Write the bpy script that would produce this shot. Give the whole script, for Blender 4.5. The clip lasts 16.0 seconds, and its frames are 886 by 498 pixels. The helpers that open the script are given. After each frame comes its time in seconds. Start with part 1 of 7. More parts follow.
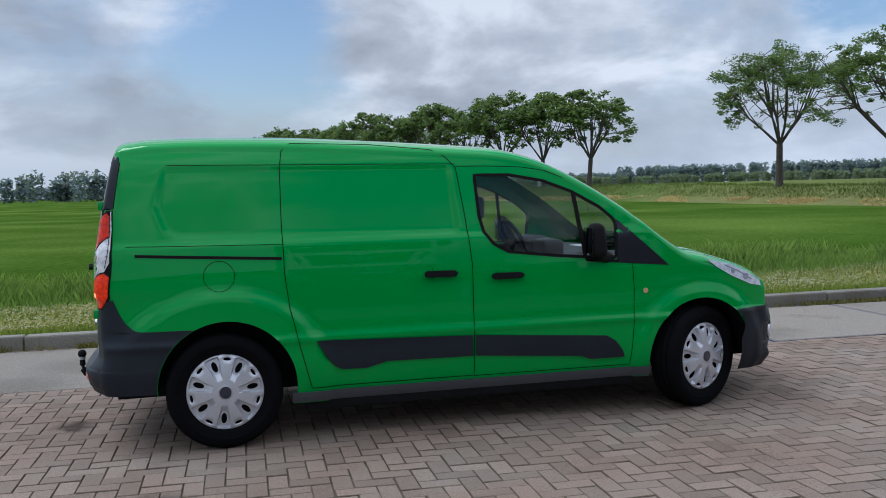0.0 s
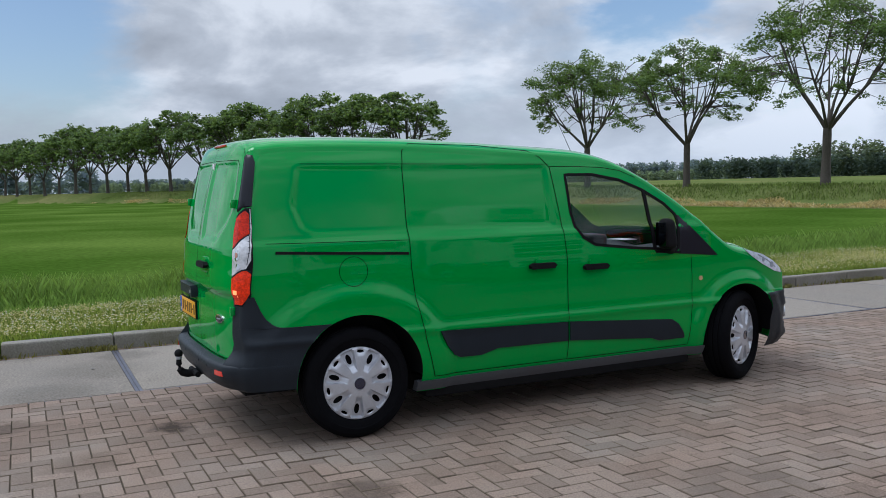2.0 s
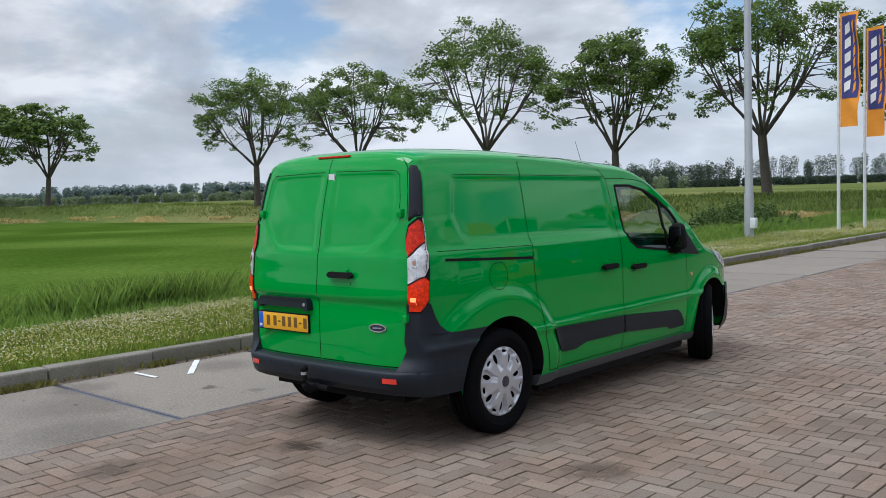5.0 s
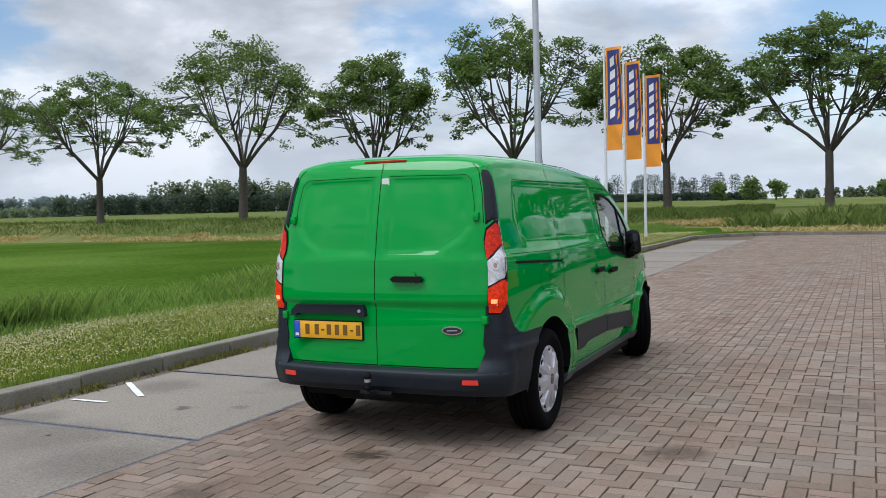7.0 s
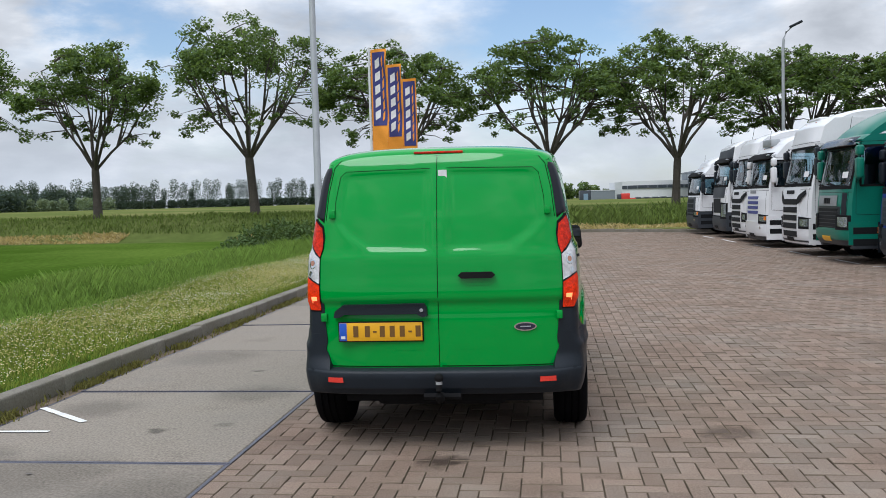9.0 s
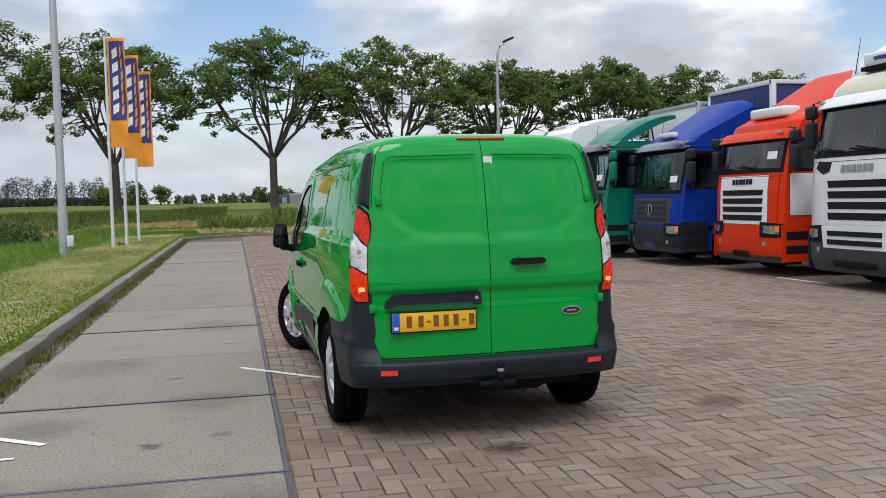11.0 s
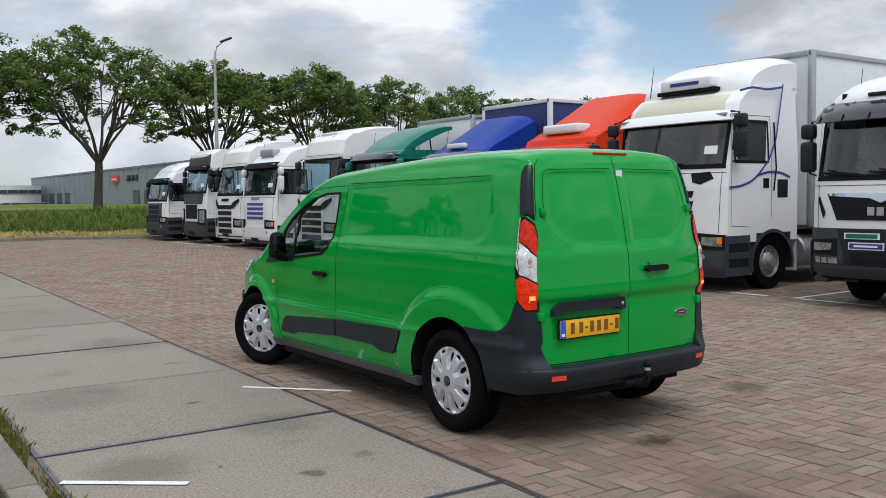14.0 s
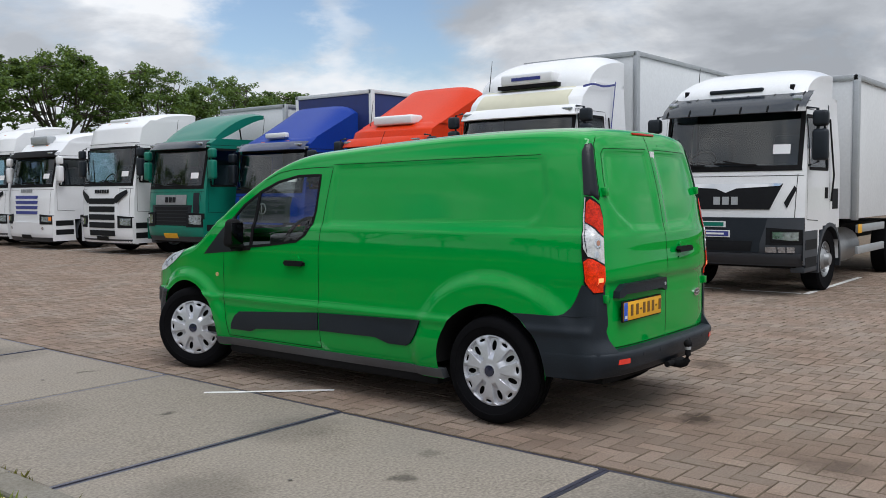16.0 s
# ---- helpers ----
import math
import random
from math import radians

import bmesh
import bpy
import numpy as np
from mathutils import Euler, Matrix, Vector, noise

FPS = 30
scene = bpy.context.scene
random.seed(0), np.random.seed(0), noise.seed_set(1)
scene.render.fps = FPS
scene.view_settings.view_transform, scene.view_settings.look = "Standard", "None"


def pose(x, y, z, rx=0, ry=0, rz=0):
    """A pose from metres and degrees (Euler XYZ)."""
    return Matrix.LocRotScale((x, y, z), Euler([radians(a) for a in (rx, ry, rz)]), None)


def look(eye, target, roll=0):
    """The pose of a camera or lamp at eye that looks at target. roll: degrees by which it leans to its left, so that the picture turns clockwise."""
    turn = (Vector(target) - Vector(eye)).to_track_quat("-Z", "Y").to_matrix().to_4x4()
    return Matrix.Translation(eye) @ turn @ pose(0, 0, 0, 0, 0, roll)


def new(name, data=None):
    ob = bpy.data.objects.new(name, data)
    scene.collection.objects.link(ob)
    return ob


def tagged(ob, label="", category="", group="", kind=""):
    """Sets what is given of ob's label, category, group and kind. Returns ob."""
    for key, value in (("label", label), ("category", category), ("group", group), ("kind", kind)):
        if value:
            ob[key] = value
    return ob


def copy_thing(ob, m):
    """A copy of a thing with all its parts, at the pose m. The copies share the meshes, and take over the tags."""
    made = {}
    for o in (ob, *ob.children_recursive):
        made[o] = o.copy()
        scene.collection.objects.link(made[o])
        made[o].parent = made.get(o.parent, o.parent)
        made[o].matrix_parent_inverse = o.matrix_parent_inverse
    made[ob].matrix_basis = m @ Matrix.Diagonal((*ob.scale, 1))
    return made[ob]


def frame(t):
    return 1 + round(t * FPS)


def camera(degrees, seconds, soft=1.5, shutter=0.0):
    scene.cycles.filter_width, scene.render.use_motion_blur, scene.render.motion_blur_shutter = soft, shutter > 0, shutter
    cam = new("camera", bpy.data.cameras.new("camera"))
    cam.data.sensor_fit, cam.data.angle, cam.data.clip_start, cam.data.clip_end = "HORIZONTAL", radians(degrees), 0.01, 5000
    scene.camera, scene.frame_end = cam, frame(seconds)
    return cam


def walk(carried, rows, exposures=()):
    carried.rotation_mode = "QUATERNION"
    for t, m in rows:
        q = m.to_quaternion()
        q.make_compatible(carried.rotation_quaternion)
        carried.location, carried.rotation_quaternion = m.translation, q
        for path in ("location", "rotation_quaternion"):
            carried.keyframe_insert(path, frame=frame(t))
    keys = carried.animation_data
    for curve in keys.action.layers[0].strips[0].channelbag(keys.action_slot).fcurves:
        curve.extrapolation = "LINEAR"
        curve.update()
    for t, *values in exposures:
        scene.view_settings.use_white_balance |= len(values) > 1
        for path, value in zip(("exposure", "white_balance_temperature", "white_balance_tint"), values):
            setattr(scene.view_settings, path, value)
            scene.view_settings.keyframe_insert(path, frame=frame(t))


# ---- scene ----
cam = camera(52.2, 16.0, soft=0.9)
PATH = [
    (0, (6.191, 0.014, 1.483), (4.253, 0.488, 1.35), -1.4),
    (0.5, (6.123, -0.489, 1.503), (4.211, 0.079, 1.365), -1.3),
    (1, (6.117, -0.958, 1.537), (4.232, -0.304, 1.398), -1.4),
    (1.5, (6.004, -1.407, 1.515), (4.161, -0.643, 1.374), -1.3),
    (2, (5.893, -1.899, 1.511), (4.103, -1.017, 1.37), -1.3),
    (2.5, (5.714, -2.373, 1.507), (3.989, -1.371, 1.367), -1.3),
    (3, (5.487, -2.878, 1.521), (3.837, -1.756, 1.379), -1.3),
    (3.5, (5.259, -3.333, 1.528), (3.692, -2.098, 1.393), -1.3),
    (4, (4.944, -3.751, 1.526), (3.462, -2.413, 1.402), -1.3),
    (4.2, (4.829, -3.921, 1.513), (3.381, -2.547, 1.393), -1.3),
    (6.3, (3.309, -5.311, 1.57), (2.271, -3.605, 1.453), -2.0),
    (6.5, (3.132, -5.427, 1.548), (2.15, -3.689, 1.439), -1.9),
    (7, (2.667, -5.709, 1.493), (1.85, -3.886, 1.4), -1.5),
    (7.5, (2.158, -5.835, 1.478), (1.509, -3.946, 1.381), -1.5),
    (8, (1.614, -5.979, 1.466), (1.128, -4.042, 1.365), -1.4),
    (8.5, (1.072, -6.034, 1.46), (0.737, -4.065, 1.357), -1.5),
    (9, (0.517, -6.056, 1.495), (0.327, -4.068, 1.389), -1.5),
    (9.5, (-0.009, -6.083, 1.505), (-0.047, -4.086, 1.399), -1.4),
    (10, (-0.533, -5.997, 1.484), (-0.402, -4.005, 1.374), -1.4),
    (10.2, (-0.752, -5.984, 1.468), (-0.546, -3.998, 1.356), -1.5),
    (12.3, (-2.861, -5.353, 1.434), (-2.012, -3.546, 1.325), -0.8),
    (12.5, (-3.055, -5.279, 1.441), (-2.161, -3.493, 1.331), -0.9),
    (13, (-3.51, -5.114, 1.521), (-2.524, -3.378, 1.41), -0.8),
    (13.5, (-3.908, -4.921, 1.519), (-2.84, -3.234, 1.406), -0.7),
    (14, (-4.261, -4.728, 1.532), (-3.112, -3.095, 1.415), -0.7),
    (14.5, (-4.671, -4.513, 1.555), (-3.418, -2.959, 1.429), -0.7),
    (15, (-4.983, -4.143, 1.527), (-3.624, -2.681, 1.398), -0.7),
    (15.5, (-5.241, -3.704, 1.475), (-3.773, -2.352, 1.346), -0.6),
    (16, (-5.383, -3.203, 1.448), (-3.822, -1.96, 1.318), -0.5),
]
EXPOSURE = [(0, -0.36, 5560, 10), (4, -0.32, 5900, 10), (7, -0.22, 6000, 10), (12.5, -0.29, 6250, 11), (16, -0.33, 6250, 10)]
walk(cam, [(t, look(eye, target, roll)) for t, eye, target, roll in PATH], EXPOSURE)

# ---------------------------------------------------------------- light
world = bpy.data.worlds.new("overcast_sky")
scene.world = world
world.use_nodes = True


def build_sky():
    nt = world.node_tree
    nt.nodes.clear()
    nd, ln = nt.nodes.new, nt.links.new
    out, bg = nd("ShaderNodeOutputWorld"), nd("ShaderNodeBackground")
    sky = nd("ShaderNodeTexSky")
    sky.sky_type, sky.sun_disc = "NISHITA", False
    sky.sun_elevation, sky.sun_rotation = radians(SUN_UP), radians(SUN_TURN)
    sky.air_density, sky.dust_density = 1.0, 1.2
    co, sep = nd("ShaderNodeTexCoord"), nd("ShaderNodeSeparateXYZ")
    ln(co.outputs["Generated"], sep.inputs[0])
    # cumulus: banks of cloud, flattened towards the horizon
    flat = nd("ShaderNodeVectorMath"); flat.operation = "MULTIPLY"; flat.inputs[1].default_value = (1, 1, 2.3)
    ln(co.outputs["Generated"], flat.inputs[0])

    def noise_node(scale, detail, rough, shift, warp=0.0):
        move = nd("ShaderNodeVectorMath"); move.operation = "ADD"; move.inputs[1].default_value = shift
        ln(flat.outputs[0], move.inputs[0])
        n = nd("ShaderNodeTexNoise")
        n.inputs["Scale"].default_value, n.inputs["Detail"].default_value, n.inputs["Roughness"].default_value = scale, detail, rough
        n.inputs["Distortion"].default_value = warp
        ln(move.outputs[0], n.inputs["Vector"])
        return n

    # gaps of blue between the clouds, ragged at their edges
    edge = noise_node(7.0, 7, 0.6, (1.3, 0.4, 2.0))
    ragged = nd("ShaderNodeVectorMath"); ragged.operation = "MULTIPLY_ADD"; ragged.inputs[1].default_value = (0.22, 0.22, 0.16)
    centred = nd("ShaderNodeVectorMath"); centred.operation = "SUBTRACT"; centred.inputs[1].default_value = (0.5, 0.5, 0.5)
    ln(edge.outputs["Color"], centred.inputs[0])
    ln(centred.outputs[0], ragged.inputs[0]); ln(co.outputs["Generated"], ragged.inputs[2])
    cover = None
    for way, size in BLUE_GAPS:
        d = nd("ShaderNodeVectorMath"); d.operation = "DISTANCE"; d.inputs[1].default_value = way
        ln(ragged.outputs[0], d.inputs[0])
        r = nd("ShaderNodeMapRange"); r.interpolation_type = "SMOOTHSTEP"
        r.inputs[1].default_value, r.inputs[2].default_value = size * 0.35, size * 1.15
        ln(d.outputs["Value"], r.inputs[0])
        if cover is None:
            cover = r.outputs[0]
        else:
            both = nd("ShaderNodeMath"); both.operation = "MULTIPLY"
            ln(cover, both.inputs[0]); ln(r.outputs[0], both.inputs[1]); cover = both.outputs[0]
    thin_ = noise_node(3.0, 6, 0.6, (5.1, 2.4, 0.5))
    veil = nd("ShaderNodeMapRange"); veil.inputs[1].default_value, veil.inputs[2].default_value = 0.36, 0.50
    veil.inputs[3].default_value, veil.inputs[4].default_value = 0.55, 1.0
    ln(thin_.outputs["Fac"], veil.inputs[0])
    both = nd("ShaderNodeMath"); both.operation = "MULTIPLY"
    ln(cover, both.inputs[0]); ln(veil.outputs[0], both.inputs[1]); cover = both.outputs[0]
    fine = noise_node(5.0, 9, 0.54, (7.7, 2.2, 3.0), 0.2)
    shade = nd("ShaderNodeValToRGB")
    e = shade.color_ramp.elements
    e[0].position, e[0].color = 0.36, (0.47, 0.49, 0.52, 1)
    e[1].position, e[1].color = 0.59, (0.95, 0.95, 0.95, 1)
    m = e.new(0.48); m.color = (0.64, 0.66, 0.69, 1)
    ln(fine.outputs["Fac"], shade.inputs[0])
    # the lowest sky is an even pale grey-blue
    low = nd("ShaderNodeMapRange"); low.inputs[1].default_value, low.inputs[2].default_value = 0.0, 0.11
    low.inputs[3].default_value, low.inputs[4].default_value = 0.75, 0.0
    ln(sep.outputs["Z"], low.inputs[0])
    pale = nd("ShaderNodeMix"); pale.data_type = "RGBA"; pale.inputs[7].default_value = (0.60, 0.65, 0.71, 1)
    ln(low.outputs[0], pale.inputs[0]); ln(shade.outputs[0], pale.inputs[6])
    cloud = nd("ShaderNodeVectorMath"); cloud.operation = "SCALE"; cloud.inputs["Scale"].default_value = CLOUD
    ln(pale.outputs[2], cloud.inputs[0])
    blue = nd("ShaderNodeVectorMath"); blue.operation = "SCALE"; blue.inputs["Scale"].default_value = SKY
    ln(sky.outputs[0], blue.inputs[0])
    mix = nd("ShaderNodeMix"); mix.data_type = "RGBA"
    ln(cover, mix.inputs[0]); ln(blue.outputs[0], mix.inputs[6]); ln(cloud.outputs[0], mix.inputs[7])
    ln(mix.outputs[2], bg.inputs[0])
    # an overcast sky is brighter overhead than at the horizon
    over = nd("ShaderNodeMapRange"); over.inputs[1].default_value, over.inputs[2].default_value = 0.2, 0.9
    over.inputs[3].default_value, over.inputs[4].default_value = 1.0, 2.0
    # the cloud cover is thinner ahead along y than over the meadow
    thinner = nd("ShaderNodeMapRange"); thinner.interpolation_type = "SMOOTHSTEP"
    thinner.inputs[1].default_value, thinner.inputs[2].default_value = 0.2, 1.0
    thinner.inputs[3].default_value, thinner.inputs[4].default_value = 0.90, 1.15
    ln(sep.outputs["Y"], thinner.inputs[0])
    both = nd("ShaderNodeMath"); both.operation = "MULTIPLY"
    ln(sep.outputs["Z"], over.inputs[0]); ln(over.outputs[0], both.inputs[0]); ln(thinner.outputs[0], both.inputs[1]); ln(both.outputs[0], bg.inputs[1])
    ln(bg.outputs[0], out.inputs[0])


SUN_UP, SUN_TURN, SKY, CLOUD = 58.0, 207.0, 0.15, 1.12
BLUE_GAPS = [((-0.985, 0.03, 0.15), 0.12), ((-0.76, 0.625, 0.185), 0.07), ((-0.396, 0.90, 0.18), 0.08), ((0.02, 0.98, 0.20), 0.15), ((0.64, 0.75, 0.175), 0.08), ((0.745, 0.645, 0.18), 0.10), ((0.9, 0.2, 0.4), 0.2), ((-0.5, 0.5, 0.7), 0.3)]
build_sky()
sun = new("sun", bpy.data.lights.new("sun", "SUN"))
sun.data.energy, sun.data.angle, sun.data.color = 2.1, radians(34), (1.0, 0.98, 0.95)
sa, se = radians(SUN_TURN), radians(SUN_UP)
sun.matrix_world = look((math.sin(sa) * math.cos(se) * 50, math.cos(sa) * math.cos(se) * 50, math.sin(se) * 50), (0, 0, 0))

# ---------------------------------------------------------------- materials


def material(name, base, rough=0.6, metal=0.0, var=0.15, scale=8.0, fine=60.0, bump=0.0, coat=0.0, spec=0.5, second=None, island=0.0, piece=0.0, glow=0.0, coords="Object", mix_at=(0.42, 0.62)):
    """Base colour with two scales of variation; second is a stain colour in patches; island and piece vary brightness by island or object."""
    m = bpy.data.materials.new(name)
    m.use_nodes = True
    nt = m.node_tree
    nd, ln = nt.nodes.new, nt.links.new
    p = nt.nodes["Principled BSDF"]
    p.inputs["Roughness"].default_value, p.inputs["Metallic"].default_value = rough, metal
    p.inputs["Specular IOR Level"].default_value = spec
    p.inputs["Coat Weight"].default_value, p.inputs["Coat Roughness"].default_value = coat, 0.03
    co = nd("ShaderNodeTexCoord")
    n1, n2 = nd("ShaderNodeTexNoise"), nd("ShaderNodeTexNoise")
    n1.inputs["Scale"].default_value, n1.inputs["Detail"].default_value = scale, 5
    n2.inputs["Scale"].default_value, n2.inputs["Detail"].default_value = fine, 4
    place = nd("ShaderNodeNewGeometry").outputs["Position"] if coords == "World" else co.outputs[coords]
    for n in (n1, n2):
        ln(place, n.inputs["Vector"])
    col = nd("ShaderNodeMix"); col.data_type = "RGBA"
    col.inputs[6].default_value = (*base, 1)
    col.inputs[7].default_value = (*(second or base), 1)
    ramp = nd("ShaderNodeValToRGB")
    ramp.color_ramp.elements[0].position, ramp.color_ramp.elements[1].position = mix_at
    ln(n1.outputs["Fac"], ramp.inputs[0]); ln(ramp.outputs[0], col.inputs[0])
    add = nd("ShaderNodeMath"); add.operation = "ADD"
    ln(n1.outputs["Fac"], add.inputs[0]); ln(n2.outputs["Fac"], add.inputs[1])
    val = nd("ShaderNodeMapRange")
    val.inputs[1].default_value, val.inputs[2].default_value = 0.6, 1.4
    val.inputs[3].default_value, val.inputs[4].default_value = 1 - var, 1 + var
    ln(add.outputs[0], val.inputs[0])
    src = val.outputs[0]
    for amount, node, sock in ((island, "ShaderNodeNewGeometry", "Random Per Island"), (piece, "ShaderNodeObjectInfo", "Random")):
        if amount:
            g = nd(node)
            r = nd("ShaderNodeMapRange"); r.inputs[3].default_value, r.inputs[4].default_value = 1 - amount, 1 + amount
            ln(g.outputs[sock], r.inputs[0])
            mu = nd("ShaderNodeMath"); mu.operation = "MULTIPLY"
            ln(src, mu.inputs[0]); ln(r.outputs[0], mu.inputs[1]); src = mu.outputs[0]
    sc = nd("ShaderNodeVectorMath"); sc.operation = "SCALE"
    ln(col.outputs[2], sc.inputs[0]); ln(src, sc.inputs["Scale"])
    ln(sc.outputs[0], p.inputs["Base Color"])
    if bump:
        b = nd("ShaderNodeBump"); b.inputs["Strength"].default_value = bump; b.inputs["Distance"].default_value = 0.01
        ln(n2.outputs["Fac"], b.inputs["Height"]); ln(b.outputs[0], p.inputs["Normal"])
    if glow:
        p.inputs["Emission Color"].default_value = (*base, 1)
        p.inputs["Emission Strength"].default_value = glow
    return m


def glass(name, tint, rough=0.0, ior=1.6):
    m = bpy.data.materials.new(name)
    m.use_nodes = True
    nt = m.node_tree
    nd, ln = nt.nodes.new, nt.links.new
    nt.nodes.clear()
    out, mix, tr, gl, fr = (nd("ShaderNode" + k) for k in ("OutputMaterial", "MixShader", "BsdfTransparent", "BsdfGlossy", "Fresnel"))
    tr.inputs[0].default_value = (*tint, 1)
    gl.inputs["Roughness"].default_value = rough
    fr.inputs[0].default_value = ior
    ln(fr.outputs[0], mix.inputs[0]); ln(tr.outputs[0], mix.inputs[1]); ln(gl.outputs[0], mix.inputs[2]); ln(mix.outputs[0], out.inputs[0])
    return m


GREEN = material("green_van_paint", (0.001, 0.298, 0.040), 0.42, 0, 0.03, 1.2, 9, coat=1.0, spec=0.0)
GREEN.node_tree.nodes["Principled BSDF"].inputs["Coat IOR"].default_value = 1.45
GREEN.node_tree.nodes["Principled BSDF"].inputs["Coat Roughness"].default_value = 0.028
BLACK_TRIM = material("dark_grey_plastic", (0.012, 0.017, 0.024), 0.44, 0, 0.2, 6, 240, 0.2, spec=0.27)
BLACK = material("black_rubber", (0.009, 0.009, 0.010), 0.75, 0, 0.2, 10, 120, 0.1, spec=0.12)
SEAM = material("panel_gap", (0.003, 0.016, 0.005), 0.8, spec=0.1)
TYRE = material("tyre_rubber", (0.005, 0.005, 0.006), 0.85, 0, 0.25, 12, 150, 0.2, spec=0.06)
SILVER = material("silver_wheel_trim", (0.56, 0.57, 0.61), 0.30, 0.45, 0.06, 10, 80)
DARKGLASS = glass("tinted_glass", (0.78, 0.84, 0.82), 0.0, 1.55)
GLOSSBLACK = material("gloss_black_panel", (0.010, 0.012, 0.018), 0.28, 0, 0.05, spec=0.3)
YELLOW = material("plate_yellow", (0.82, 0.42, 0.012), 0.4, 0, 0.04)
PLATE_BLUE = material("plate_blue", (0.02, 0.10, 0.55), 0.4)
WHITE = material("white_paint", (0.74, 0.75, 0.77), 0.35, 0, 0.05, 1.5, 30, coat=0.4)
DIRTYWHITE = material("white_box_panel", (0.66, 0.68, 0.70), 0.5, 0, 0.08, 0.7, 20)
RED_LENS = material("red_lens", (0.56, 0.020, 0.004), 0.16, 0, 0.6, 40, 110, 0.25, coat=0.25, spec=0.2)
CLEAR_LENS = material("clear_lens", (0.66, 0.66, 0.68), 0.12, 0.25, 0.35, 26, 60, 0.3, coat=1)
AMBER = material("amber_lens", (0.80, 0.22, 0.02), 0.2, 0, 0.1, coat=1)
RED_LIT = material("glowing_red_lens", (0.66, 0.030, 0.004), 0.14, 0, 0.6, 40, 120, 0.2, coat=0.25, spec=0.2, glow=0.20)
LAMP_ON = material("lit_tail_lamp", (1.0, 0.24, 0.08), 0.3, glow=2.2)
BRICK = material("red_brown_paving_brick", (0.282, 0.206, 0.160), 0.9, 0, 0.55, 1.3, 130, 0.9, spec=0.15, second=(0.206, 0.170, 0.140), piece=0.17, coords="World", mix_at=(0.38, 0.66))
BRICK_FIELD = material("red_brown_paving_field", (0.282, 0.206, 0.160), 0.9, 0, 0.55, 1.3, 130, 0.9, spec=0.15, second=(0.206, 0.170, 0.140), island=0.17, mix_at=(0.38, 0.66))
JOINT = material("sandy_joint", (0.150, 0.118, 0.088), 0.95, 0, 0.45, 5, 90, 0.4, spec=0.1)
CONCRETE = material("worn_concrete_slab", (0.272, 0.238, 0.198), 0.85, 0, 0.55, 1.5, 60, 0.5, spec=0.2, coords="World", second=(0.180, 0.160, 0.136), piece=0.08, mix_at=(0.40, 0.68))
STEEL = material("slab_edge_steel", (0.085, 0.085, 0.115), 0.38, 0.45, 0.45, 4, 60, 0.2)
KERB = material("kerb_concrete", (0.24, 0.222, 0.19), 0.9, 0, 0.35, 2.5, 60, 0.5, spec=0.2, coords="World", second=(0.165, 0.15, 0.12), piece=0.12)
GRASS = material("meadow_grass", (0.053, 0.104, 0.013), 0.9, 0, 0.45, 0.08, 5.0, 0.8, spec=0.0, second=(0.080, 0.128, 0.022))
PASTURE = material("rough_pasture", (0.105, 0.142, 0.040), 0.9, 0, 0.30, 0.04, 1.5, 0.6, spec=0.0, second=(0.165, 0.170, 0.065))
BARK = material("tree_bark", (0.074, 0.063, 0.052), 0.9, 0, 0.35, 2, 14, 0.8)
LEAF = material("summer_leaves", (0.114, 0.176, 0.068), 0.6, 0, 0.25, 0.5, 9, island=0.45)
# far foliage, its base colour paled to stand in for haze
FARLEAF = material("haze_paled_leaves", (0.135, 0.175, 0.120), 0.9, 0, 0.3, 0.05, 0.8, island=0.35)
POLE = material("galvanised_steel", (0.42, 0.44, 0.46), 0.45, 0.5, 0.12, 4, 60)


def spotted(m, spots):
    """Darkens a ground material in ragged oil spots: (x, y, radius, depth)."""
    nt = m.node_tree
    nd, ln = nt.nodes.new, nt.links.new
    p = nt.nodes["Principled BSDF"]
    src = p.inputs["Base Color"].links[0].from_socket
    geo, n = nd("ShaderNodeNewGeometry"), nd("ShaderNodeTexNoise")
    n.inputs["Scale"].default_value, n.inputs["Detail"].default_value = 9.0, 5
    ln(geo.outputs["Position"], n.inputs["Vector"])
    warp = nd("ShaderNodeVectorMath"); warp.operation = "MULTIPLY_ADD"; warp.inputs[1].default_value = (0.30, 0.30, 0)
    ln(n.outputs["Color"], warp.inputs[0]); ln(geo.outputs["Position"], warp.inputs[2])
    for x, y, r, depth in spots:
        d = nd("ShaderNodeVectorMath"); d.operation = "DISTANCE"; d.inputs[1].default_value = (x + 0.15, y + 0.15, 0)
        ln(warp.outputs[0], d.inputs[0])
        k = nd("ShaderNodeMapRange"); k.inputs[1].default_value, k.inputs[2].default_value = r * 0.45, r * 1.1
        k.inputs[3].default_value, k.inputs[4].default_value = 1 - depth, 1.0
        ln(d.outputs["Value"], k.inputs[0])
        sc = nd("ShaderNodeVectorMath"); sc.operation = "SCALE"
        ln(src, sc.inputs[0]); ln(k.outputs[0], sc.inputs["Scale"]); src = sc.outputs[0]
    ln(src, p.inputs["Base Color"])


